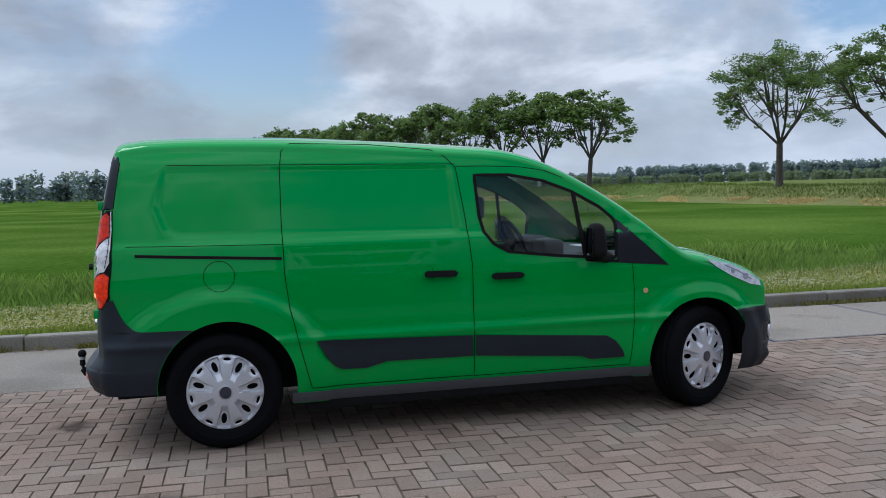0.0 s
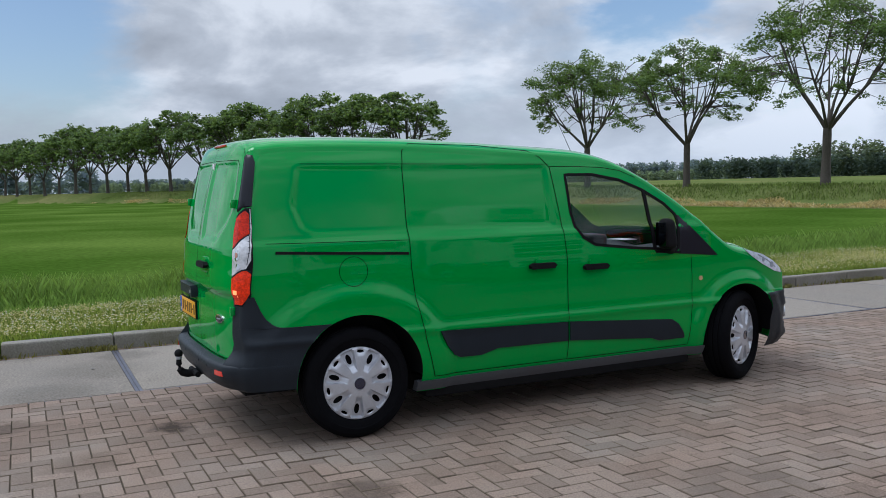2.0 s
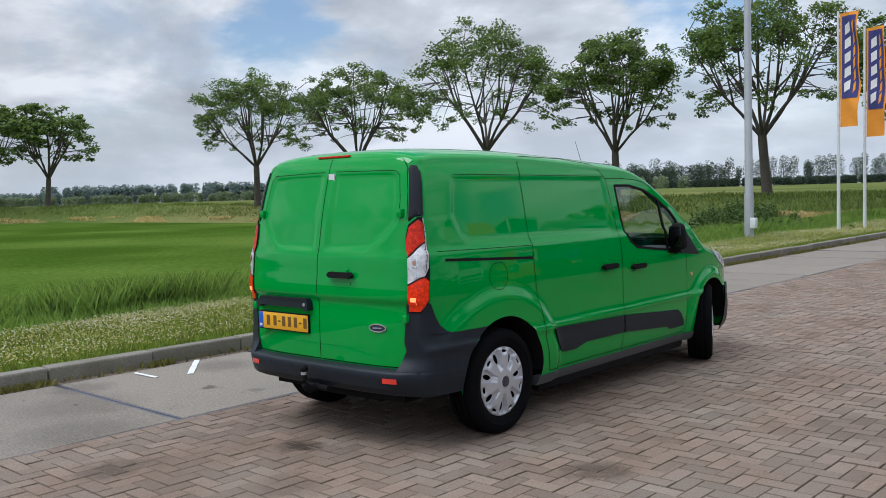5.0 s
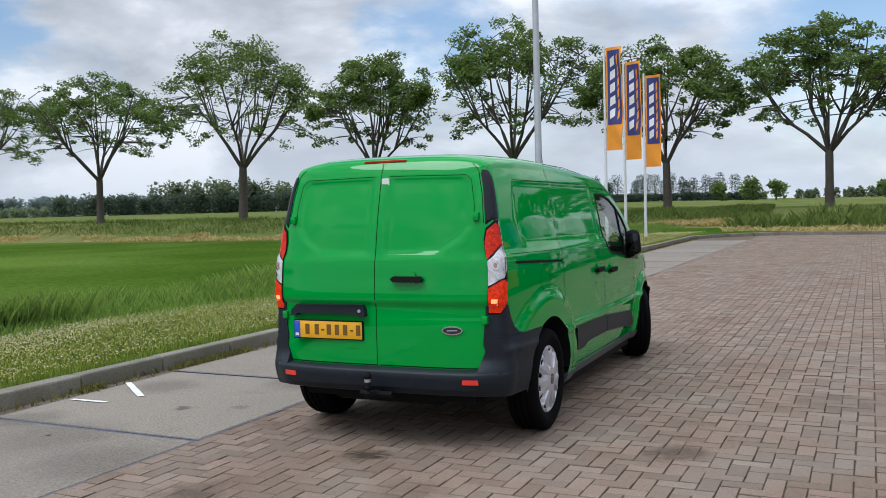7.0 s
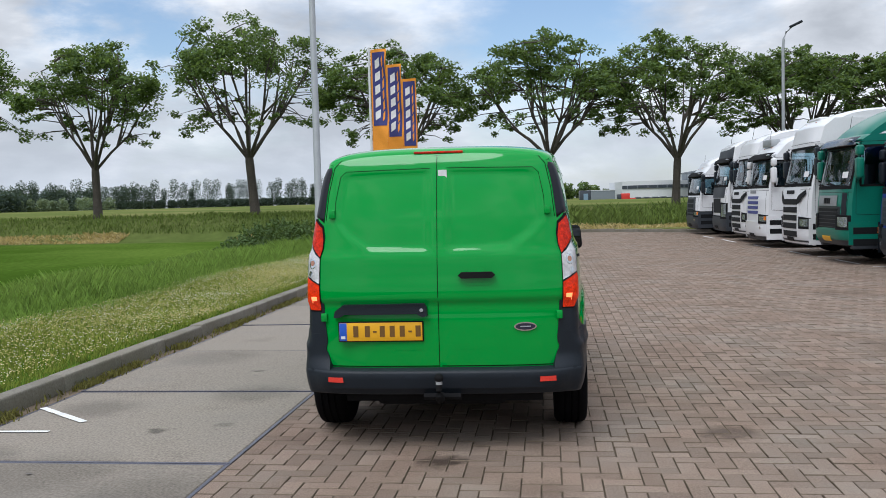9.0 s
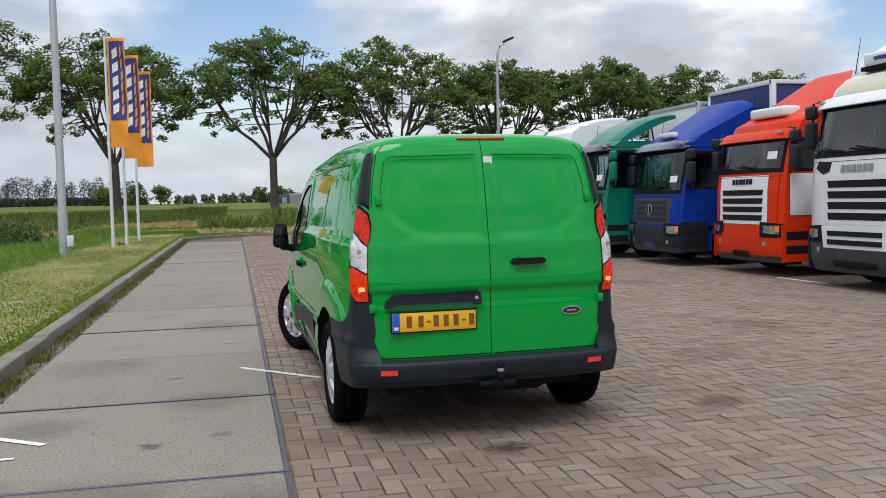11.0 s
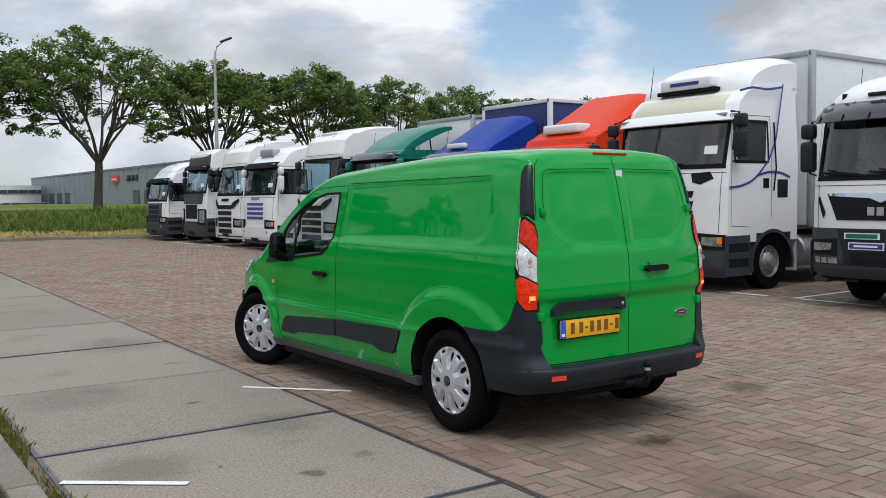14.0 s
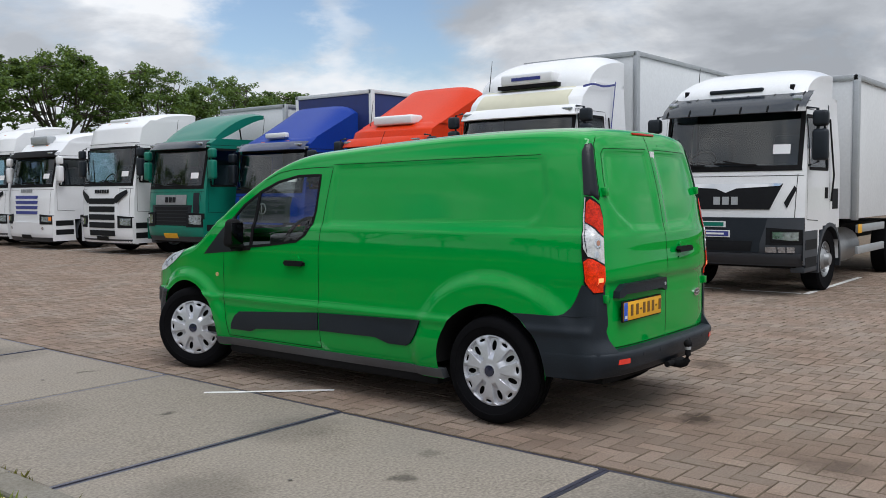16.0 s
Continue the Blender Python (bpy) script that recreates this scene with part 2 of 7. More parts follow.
OIL_SPOTS = [(0.0, -0.96, 0.15, 0.7), (1.75, -0.32, 0.20, 0.45), (-0.55, -1.95, 0.22, 0.35), (0.55, -1.5, 0.25, 0.2), (2.6, 1.4, 0.4, 0.2), (4.0, 3.0, 0.5, 0.25), (3.2, -2.2, 0.3, 0.25), (5.2, 8.0, 0.6, 0.2)]
spotted(BRICK, OIL_SPOTS)
spotted(BRICK_FIELD, OIL_SPOTS)
spotted(CONCRETE, [(-2.3, -1.2, 0.5, 0.22), (-1.7, 0.9, 0.35, 0.25), (-2.6, 2.6, 0.5, 0.2), (-2.0, -3.1, 0.4, 0.25), (-2.75, 0.42, 0.35, 0.3), (-1.6, 5.0, 0.5, 0.25), (-1.99, -0.235, 0.10, 0.55), (-1.60, -0.10, 0.09, 0.3), (-1.95, 1.86, 0.07, 0.6), (-2.3, -2.1, 0.09, 0.5), (-1.5, 3.6, 0.07, 0.5), (-2.9, -0.9, 0.3, 0.3), (-1.5, -1.6, 0.45, 0.25)])


def sheer(m, share=0.4):
    """Lets part of the light through, as leaves and blades do."""
    nt = m.node_tree
    p, out = nt.nodes["Principled BSDF"], nt.nodes["Material Output"]
    p.inputs["Specular IOR Level"].default_value = 0.15
    tr, mix = nt.nodes.new("ShaderNodeBsdfTranslucent"), nt.nodes.new("ShaderNodeMixShader")
    mix.inputs[0].default_value = share
    warm = nt.nodes.new("ShaderNodeMix"); warm.data_type, warm.blend_type = "RGBA", "MULTIPLY"
    warm.inputs[0].default_value, warm.inputs[7].default_value = 1.0, (1.5, 1.4, 0.7, 1)
    nt.links.new(p.inputs["Base Color"].links[0].from_socket, warm.inputs[6])
    nt.links.new(warm.outputs[2], tr.inputs[0])
    nt.links.new(p.outputs[0], mix.inputs[1]); nt.links.new(tr.outputs[0], mix.inputs[2]); nt.links.new(mix.outputs[0], out.inputs[0])
    return m


sheer(LEAF, 0.45)
sheer(FARLEAF, 0.35)

# ---------------------------------------------------------------- mesh helpers


def lerp(a, b, t):
    return a + (b - a) * t


def curve_at(keys, v):
    """A smooth line through (v, value) keys."""
    if v <= keys[0][0]:
        return keys[0][1]
    for i in range(len(keys) - 1):
        (a, fa), (b, fb) = keys[i], keys[i + 1]
        if v <= b:
            sa_ = (fb - (keys[i - 1][1] if i else fa)) / (b - (keys[i - 1][0] if i else a))
            nx = keys[i + 2] if i + 2 < len(keys) else keys[i + 1]
            sb_ = (nx[1] - fa) / (nx[0] - a)
            h, t = b - a, (v - a) / (b - a)
            return (2 * t**3 - 3 * t**2 + 1) * fa + (t**3 - 2 * t**2 + t) * h * sa_ + (3 * t**2 - 2 * t**3) * fb + (t**3 - t**2) * h * sb_
    return keys[-1][1]


def smooth(t):
    t = max(0.0, min(1.0, t))
    return t * t * (3 - 2 * t)


def mesh_object(name, bm, mat, parent=None, flat=False):
    me = bpy.data.meshes.new(name)
    bm.to_mesh(me)
    bm.free()
    for m in mat if isinstance(mat, (list, tuple)) else (mat,):
        me.materials.append(m)
    if not flat:
        for f in me.polygons:
            f.use_smooth = True
        me.set_sharp_from_angle(angle=radians(38))
    ob = new(name, me)
    ob.parent = parent
    return ob


def part(name, bm, mat, parent, label="", flat=False):
    ob = mesh_object(name, bm, mat, parent, flat)
    return tagged(ob, label) if label else ob


def thing(name, label, category, m=None, group="", kind=""):
    ob = new(name)
    ob.empty_display_size = 0.2
    if m is not None:
        ob.matrix_basis = m
    return tagged(ob, label, category, group, kind)


def box(bm, a, b, bevel=0.0, m=None, seg=2):
    c = [(x + y) / 2 for x, y in zip(a, b)]
    s = [abs(y - x) for x, y in zip(a, b)]
    got = bmesh.ops.create_cube(bm, size=1, matrix=(m or Matrix()) @ Matrix.Translation(c) @ Matrix.Diagonal((*s, 1)))
    if bevel:
        es = {e for v in got["verts"] for e in v.link_edges}
        bmesh.ops.bevel(bm, geom=list(es), offset=bevel, segments=seg, affect="EDGES", profile=0.5)
    return bm


def cube(a, b, bevel=0.0, m=None, seg=2):
    return box(bmesh.new(), a, b, bevel, m, seg)


def tube(bm, pts, radii, n=8, cap=True):
    """A round bar through points."""
    rings = []
    pts = [Vector(p) for p in pts]
    if not isinstance(radii, (list, tuple)):
        radii = [radii] * len(pts)
    for i, p in enumerate(pts):
        d = (pts[min(i + 1, len(pts) - 1)] - pts[max(i - 1, 0)]).normalized()
        a = d.orthogonal().normalized() if abs(d.z) > 0.95 else d.cross(Vector((0, 0, 1))).normalized()
        b = d.cross(a)
        rings.append([bm.verts.new(p + (a * math.cos(k * math.tau / n) + b * math.sin(k * math.tau / n)) * radii[i]) for k in range(n)])
    for r, s in zip(rings, rings[1:]):
        for k in range(n):
            bm.faces.new((r[k], r[(k + 1) % n], s[(k + 1) % n], s[k]))
    if cap and n > 2:
        bm.faces.new(rings[0][::-1])
        bm.faces.new(rings[-1])
    return bm


def sheet(bm, nu, nv, fn, flip=False):
    """A grid of fn(u, v), u and v from 0 to 1."""
    g = [[bm.verts.new(fn(i / nu, j / nv)) for j in range(nv + 1)] for i in range(nu + 1)]
    for i in range(nu):
        for j in range(nv):
            q = (g[i][j], g[i + 1][j], g[i + 1][j + 1], g[i][j + 1])
            bm.faces.new(q[::-1] if flip else q)
    return g


def lathe(bm, prof, n=32, m=None):
    """Turns (radius, x) pairs round the x axis."""
    m = m or Matrix()
    rings = [[bm.verts.new(m @ Vector((x, r * math.cos(k * math.tau / n), r * math.sin(k * math.tau / n)))) for k in range(n)] for r, x in prof]
    for r, s in zip(rings, rings[1:]):
        for k in range(n):
            bm.faces.new((r[k], r[(k + 1) % n], s[(k + 1) % n], s[k]))
    return rings


def prism(bm, outline, depth, place):
    """An outline of (u, v) pairs made into a plate; place(u, v, d) gives the point at depth d (0 or depth)."""
    a = [bm.verts.new(place(u, v, 0)) for u, v in outline]
    b = [bm.verts.new(place(u, v, depth)) for u, v in outline]
    n = len(a)
    bm.faces.new(a)
    bm.faces.new(b[::-1])
    for i in range(n):
        bm.faces.new((a[i], b[i], b[(i + 1) % n], a[(i + 1) % n]))
    return bm


# ---------------------------------------------------------------- ground
# The paving's own directions: u across the lot, v along the kerb, a little askew to the van.
ROAD = pose(0, 0, 0, 0, 0, -1.2)
ROAD_BACK = ROAD.inverted()
LOT_END, BANK_FOOT, BANK_TOP = 33.2, 41.5, 46.5
SLAB_IN, KERB_IN, KERB_OUT = -1.22, -3.37, -3.53


def lot_edge(u, v):
    """How far a spot lies outside the paved lot (negative inside), with its rounded far corner."""
    cu, cv, r = KERB_OUT + 4.0, LOT_END - 4.0, 4.0
    if u < cu and v > cv:
        return math.hypot(u - cu, v - cv) - r
    return max(KERB_OUT - u, v - LOT_END)


def paving_z(u):
    return -0.10 * smooth((u - 2.5) / 5.0)


# the tree row goes on past a side road and bends away, and the bank with it
FAR_ROW = [(-101.0, 45.5), (-165.0, 20.5), (-343.0, -23.0), (-640.0, -70.0)]
FAR_LINE = sorted((q.x, q.y) for q in (ROAD_BACK @ Vector((x, y, 0)) for x, y in FAR_ROW)) + [(-88.0, BANK_TOP + 0.8)]


def bank_shift(u):
    """How far the bank's foot lies from its line along the near tree row."""
    return curve_at(FAR_LINE, max(u, -640.0)) - BANK_TOP - 0.8 if u < -88.0 else 0.0


def ground_uv(u, v):
    out = lot_edge(u, v)
    if out < 0:
        return paving_z(u) - 0.10
    low = 0.10 + 0.04 * math.sin(u * 0.9) * math.sin(v * 0.7) - 0.48 * smooth((-u - 6.5) / 3.5) if u < 0 else 0.08
    rise = smooth((v - bank_shift(u) - BANK_FOOT) / (BANK_TOP - BANK_FOOT)) if u < 0 else smooth((v - 36) / (BANK_TOP - 36))
    return lerp(low, lerp(0.95, 1.40, smooth((-u - 55) / 40)), rise)


def ground_z(x, y):
    p = ROAD_BACK @ Vector((x, y, 0))
    return ground_uv(p.x, p.y)


def on_road(u, v, z=0.0):
    return ROAD @ Vector((u, v, z))


def build_ground():
    us = sorted({-3000, -1200, -800, -640, -560, -480, *range(-420, -200, 20), *range(-200, -80, 5), *range(-80, -20, 10), *[-20 + 0.5 * i for i in range(0, 33)], KERB_OUT - 0.02, KERB_OUT + 0.02, *[-3 + 0.5 * i for i in range(0, 14)], *range(5, 60, 5), 100, 200, 400, 1200, 3000})
    vs = sorted({-3000, -1000, -300, -100, -60, -30, *range(-76, -20, 4), *range(-20, 28), *[28 + 0.25 * i for i in range(0, 25)], LOT_END - 0.02, LOT_END + 0.02, *[34.5 + 0.75 * i for i in range(0, 24)], *range(53, 120, 8), 200, 400, 1000, 3000})
    bm = bmesh.new()
    g = [[bm.verts.new(on_road(u, v, ground_uv(u, v))) for v in vs] for u in us]
    for i in range(len(us) - 1):
        for j in range(len(vs) - 1):
            bm.faces.new((g[i][j], g[i + 1][j], g[i + 1][j + 1], g[i][j + 1]))
    for f in bm.faces:
        q = ROAD_BACK @ f.calc_center_median()
        if q.y > BANK_FOOT + bank_shift(q.x) and q.x < 0 or q.x > 0 and q.y > LOT_END - 2:
            f.material_index = 1
    tagged(mesh_object("ground", bm, [GRASS, PASTURE]), "green meadow and verge around the paved lot", "ground", kind="structure")


build_ground()


def build_lot():
    bm = bmesh.new()
    us = [KERB_IN - 0.03, SLAB_IN, 2.5, 3.5, 5, 6.5, 7.5, 12, 30, 60]
    vs = [-40, -10, 0, 10, 20, LOT_END - 4]
    g = [[bm.verts.new(on_road(u, v, paving_z(u) - 0.012)) for v in vs] for u in us]
    for i in range(len(us) - 1):
        for j in range(len(vs) - 1):
            bm.faces.new((g[i][j], g[i + 1][j], g[i + 1][j + 1], g[i][j + 1]))
    us = [KERB_OUT + 4.0 - 4.0 * math.cos(k * math.pi / 24) * 0.97 for k in range(13)] + [2.5, 3.5, 5, 6.5, 7.5, 12, 30, 60]
    row = []
    for u in us:
        t = max(0.0, min(1.0, (KERB_OUT + 4.0 - u) / 3.9))
        top = LOT_END - 4.0 + 3.9 * math.sqrt(max(0.0, 1 - t * t))
        row.append((bm.verts.new(on_road(u, LOT_END - 4, paving_z(u) - 0.012)), bm.verts.new(on_road(u, top, paving_z(u) - 0.012))))
    for a, b in zip(row, row[1:]):
        bm.faces.new((a[0], b[0], b[1], a[1]))
    return tagged(mesh_object("pavement", bm, JOINT), "red-brown brick paving of the parking lot", "pavement", kind="structure")


pavement = build_lot()

# ---------------------------------------------------------------- the van
VAN_X = -0.02
ROOF = [(-0.6, 1.79), (-0.42, 1.822), (0.3, 1.825), (0.87, 1.80), (1.44, 1.765), (1.8, 1.73), (2.1, 1.63), (2.5, 1.40), (2.92, 1.10), (3.15, 1.03), (3.5, 0.92), (3.62, 0.85)]
SIDE = [(0.2, 0.80), (0.26, 0.84), (0.34, 0.868), (0.45, 0.884), (0.575, 0.887), (0.612, 0.898), (0.645, 0.886), (0.80, 0.884), (0.95, 0.884), (1.08, 0.879), (1.15, 0.874), (1.178, 0.870), (1.20, 0.856), (1.25, 0.847), (1.45, 0.815), (1.62, 0.782), (1.72, 0.745), (1.8, 0.70)]
PLAN = [(-0.6, 0.905), (-0.3, 0.958), (0.1, 0.990), (0.5, 1.0), (2.6, 1.0), (3.0, 0.985), (3.3, 0.95), (3.55, 0.88), (3.8, 0.75)]
TAIL = [(0.2, -0.73), (0.5, -0.742), (0.75, -0.745), (0.875, -0.741), (0.903, -0.757), (0.96, -0.758), (1.05, -0.75), (1.15, -0.742), (1.2, -0.728), (1.4, -0.69), (1.65, -0.627), (1.74, -0.595), (1.83, -0.54)]
NOSE = [(0.2, 3.78), (0.35, 3.86), (0.5, 3.88), (0.65, 3.84), (0.8, 3.78), (0.95, 3.62)]
ARCHES = ((0.02, 0.345, 0.395), (3.062, 0.335, 0.385))
WINDOW = [(1.545, 1.553), (1.56, 1.30), (1.585, 1.20), (1.64, 1.128), (1.735, 1.075), (2.05, 1.038), (2.435, 1.006), (2.455, 1.02), (2.464, 1.225), (2.45, 1.258), (2.361, 1.335), (2.177, 1.438), (1.992, 1.509), (1.771, 1.550)]
SCREEN = [(-0.70, 2.88), (0.70, 2.88), (0.62, 2.35), (0.56, 2.02), (0.5, 1.985), (-0.5, 1.985), (-0.56, 2.02), (-0.62, 2.35)]
PANEL = [(-0.31, 1.64), (-0.33, 1.40), (-0.27, 1.26), (-0.20, 1.215), (1.44, 1.20), (1.40, 1.625)]
DOORWIN = [(0.045, 1.185), (0.43, 1.195), (0.56, 1.28), (0.625, 1.36), (0.625, 1.50), (0.595, 1.64), (0.56, 1.672), (0.045, 1.68)]


def inside(poly, u, v):
    c = False
    for (a, b), (d, e) in zip(poly, poly[1:] + poly[:1]):
        if (b > v) != (e > v) and u < (d - a) * (v - b) / (e - b) + a:
            c = not c
    return c


def nearest(poly, u, v):
    best = None
    for (a, b), (d, e) in zip(poly, poly[1:] + poly[:1]):
        l2 = (d - a) ** 2 + (e - b) ** 2
        t = max(0, min(1, ((u - a) * (d - a) + (v - b) * (e - b)) / l2))
        p = (a + t * (d - a), b + t * (e - b))
        q = (p[0] - u) ** 2 + (p[1] - v) ** 2
        if best is None or q < best[0]:
            best = (q, p)
    return best[1]


def pressed(poly, u, v, edge):
    """1 well inside an outline, 0 outside, with a soft edge."""
    if not inside(poly, u, v):
        return 0.0
    p = nearest(poly, u, v)
    return smooth(math.hypot(p[0] - u, p[1] - v) / edge)


def side_x(y, z):
    x = curve_at(SIDE, z) * curve_at(PLAN, y)
    for (yc, zc, r), reach, far in ((ARCHES[0], 0.60, 0.09), (ARCHES[1], 0.50, 0.09)):
        d = math.hypot((y - yc) * 0.93, z - zc)
        if d < reach and z < 1.0:
            x += 0.027 * smooth((reach - d) / far)
    if -0.35 < y < 1.45 and 1.18 < z < 1.66:
        x -= 0.009 * pressed(PANEL, y, z, 0.03)
    return x


def tail_y(x, z):
    y = curve_at(TAIL, z) + 0.11 * (abs(x) / 0.85) ** 4
    if 1.17 < z < 1.7:
        y += 0.011 * pressed(DOORWIN, abs(x), z, 0.032)
    return y


def nose_y(x, z):
    return curve_at(NOSE, z) - 0.30 * (abs(x) / 0.8) ** 2.4


def section(y, n_side=88, n_roof=16):
    """Half a cross-section, from the sill up to the middle of the roof."""
    zt = curve_at(ROOF, y)
    zs = zt - lerp(0.10, 0.13, smooth((y - 2.6) / 0.8))
    pts = []
    for i in range(n_side + 1):
        z = lerp(lerp(0.22, 0.37, smooth((-0.26 - y) / 0.10)), zs, i / n_side)
        pts.append((side_x(y, z), z))
    xe = pts[-1][0]
    for i in range(1, n_roof + 1):
        a = i / n_roof * math.pi / 2
        pts.append((xe * math.cos(a) ** 0.62 if i < n_roof else 0.0, zs + (zt - zs) * math.sin(a) ** 0.75))
    return pts


def tail_shift(y0, x, z):
    return smooth((0.25 - y0) / 0.75) * (tail_y(x, z) + 0.57)


def side_at(y, z, out=0.0):
    """The point of the right flank at y and z, out metres proud of it."""
    y0 = y
    for _ in range(4):
        y0 = max(-0.5, y - tail_shift(y0, side_x(y0, z), z))
    return Vector((side_x(y0, z) + out, y, z))


def corner_at(d, z, out=0.0):
    """A point on the rear corner: d runs from the tail (negative) round the corner to the flank (positive)."""
    x0 = side_x(-0.5, z)
    y0 = tail_y(x0, z)
    if d < 0:
        x = x0 - 0.05 + d
        return Vector((x + out * 0.15, tail_y(x, z) - out, z))
    if d < 0.095:
        a = d / 0.095 * math.pi / 2
        return Vector((x0 - 0.05 * (1 - math.sin(a)) + out * math.sin(a), lerp(tail_y(x0 - 0.05, z), y0 + 0.07, 1 - math.cos(a)) - out * math.cos(a), z))
    return side_at(y0 + 0.07 + d - 0.095, z, out)


def roof_z(x, y):
    s = section(y)
    for (xa, za), (xb, zb) in zip(s, s[1:]):
        if xb <= abs(x) <= xa and za > 0.9:
            return lerp(za, zb, (xa - abs(x)) / max(1e-6, xa - xb))
    return s[-1][1]


def van_rings():
    rings, stations = [], [-0.5 + 4.1 * i / 200 for i in range(201)]
    for y0 in stations:
        rings.append([Vector((x, y0 + tail_shift(y0, x, z), z)) for x, z in section(y0)])
    s = section(-0.5)
    back = []
    for k in (1, 2, 3):
        a = k * math.pi / 6
        row = []
        for i, (x, z) in enumerate(s):
            p0, p1 = Vector(s[max(i - 1, 0)]), Vector(s[min(i + 1, len(s) - 1)])
            d = (p1 - p0).normalized()
            r = 0.05 * (1 - math.cos(a))
            xx, zz = max(0.0, x - d.y * r), z + d.x * r
            row.append(Vector((xx, lerp(tail_y(x, z) + 0.07, tail_y(max(0.0, x - d.y * 0.05), z + d.x * 0.05), math.sin(a)), zz)))
        back.append(row)
    s, front = section(3.6), []
    for k in (1, 2, 3, 4):
        a = k / 4 * math.pi / 2
        row = []
        for x, z in s:
            xx = x * lerp(1, 0.93, 1 - math.cos(a))
            zz = 0.22 + (z - 0.22) * lerp(1, 0.97, 1 - math.cos(a))
            row.append(Vector((xx, lerp(3.6, max(3.62, nose_y(xx, zz)), math.sin(a)), zz)))
        front.append(row)
    return back[::-1] + rings + front


def build_van_shell(van):
    rings = van_rings()
    bm = bmesh.new()
    n = len(rings[0])
    grid = [[bm.verts.new(p) for p in r] + [bm.verts.new((-p.x, p.y, p.z)) for p in r[-2::-1]] for r in rings]
    for i in range(len(grid) - 1):
        for j in range(2 * n - 2):
            bm.faces.new((grid[i][j], grid[i + 1][j], grid[i + 1][j + 1], grid[i][j + 1]))

    def hole(test, snap, want):
        some = [f for f in bm.faces if want(f)]
        within = {v for f in some for v in f.verts if test(v.co)}
        gone = [f for f in some if all(v in within for v in f.verts)]
        dead = set(gone)
        for v in within:
            if any(f not in dead for f in v.link_faces):
                snap(v)
        bmesh.ops.delete(bm, geom=gone, context="FACES")

    bm.normal_update()
    for yc, zc, r in ARCHES:
        def to_rim(v, yc=yc, zc=zc, r=r):
            d = Vector((v.co.y - yc, v.co.z - zc))
            if d.length > 1e-6:
                d = d.normalized() * r
                v.co.y, v.co.z = yc + d.x, zc + d.y
        hole(lambda p, yc=yc, zc=zc, r=r: (p.y - yc) ** 2 + (p.z - zc) ** 2 < r * r, to_rim, lambda f: abs(f.calc_center_median().x) > 0.55 and f.calc_center_median().z < 0.9)

    def to_win(v):
        s = 1 if v.co.x > 0 else -1
        y, z = nearest(WINDOW, v.co.y, v.co.z)
        v.co = Vector((s * side_x(y, z), y, z))
    hole(lambda p: inside(WINDOW, p.y, p.z), to_win, lambda f: abs(f.calc_center_median().x) > 0.6 and abs(f.normal.x) > 0.5 and f.calc_center_median().z > 0.95)

    def to_screen(v):
        x, y = nearest(SCREEN, v.co.x, v.co.y)
        v.co = Vector((x, y, roof_z(x, y)))
    hole(lambda p: inside(SCREEN, p.x, p.y), to_screen, lambda f: f.calc_center_median().y > 1.8 and abs(f.normal.x) < 0.7 and f.calc_center_median().z > 1.0)
    for ring, edge, flip in ((rings[0], tail_y, True), (rings[-1], lambda x, z: max(3.62, nose_y(x, z)), False)):
        rows = [[bm.verts.new((p.x * c, edge(p.x * c, p.z), p.z)) for c in [1 - k / 32 for k in range(65)]] for p in ring[:-1]]
        for a, b in zip(rows, rows[1:]):
            for k in range(64):
                q = (a[k], a[k + 1], b[k + 1], b[k])
                bm.faces.new(q if flip else q[::-1])
    bmesh.ops.remove_doubles(bm, verts=bm.verts, dist=0.0015)
    bmesh.ops.recalc_face_normals(bm, faces=bm.faces)
    return part("body", bm, GREEN, van, "glossy green painted panel van body")


van = thing("panel_van", "glossy green panel van with dark grey bumpers parked on brick paving", "van", pose(VAN_X, 0, 0.010))
build_van_shell(van)


def mirrored(fn, s):
    def at(u, v, out=0.0):
        p = fn(u, v, out)
        return Vector((s * p.x, p.y, p.z))
    return at


def dense(pts, step=0.03, close=False):
    out = []
    pts = list(pts) + ([pts[0]] if close else [])
    for a, b in zip(pts, pts[1:]):
        n = max(1, int(math.hypot(b[0] - a[0], b[1] - a[1]) / step))
        out += [(lerp(a[0], b[0], k / n), lerp(a[1], b[1], k / n)) for k in range(n)]
    return out if close else out + [pts[-1]]


def ribbon(bm, at, pts, width, out=0.0015, close=False, thick=0.0):
    """A band laid along a line on a surface."""
    pts = dense(pts, close=close)
    n, rows = len(pts), []
    for i, (u, v) in enumerate(pts):
        a = pts[(i - 1) % n] if close else pts[max(i - 1, 0)]
        b = pts[(i + 1) % n] if close else pts[min(i + 1, n - 1)]
        du, dv = b[0] - a[0], b[1] - a[1]
        l = math.hypot(du, dv) or 1
        nu, nv = -dv / l * width / 2, du / l * width / 2
        row = [at(u + nu, v + nv, out), at(u - nu, v - nv, out)]
        if thick:
            row = [at(u + nu, v + nv, out - thick)] + row + [at(u - nu, v - nv, out - thick)]
        rows.append([bm.verts.new(p) for p in row])
    pairs = list(zip(rows, rows[1:])) + ([(rows[-1], rows[0])] if close else [])
    for r, s in pairs:
        for k in range(len(r) - 1):
            bm.faces.new((r[k], r[k + 1], s[k + 1], s[k]))
    return bm


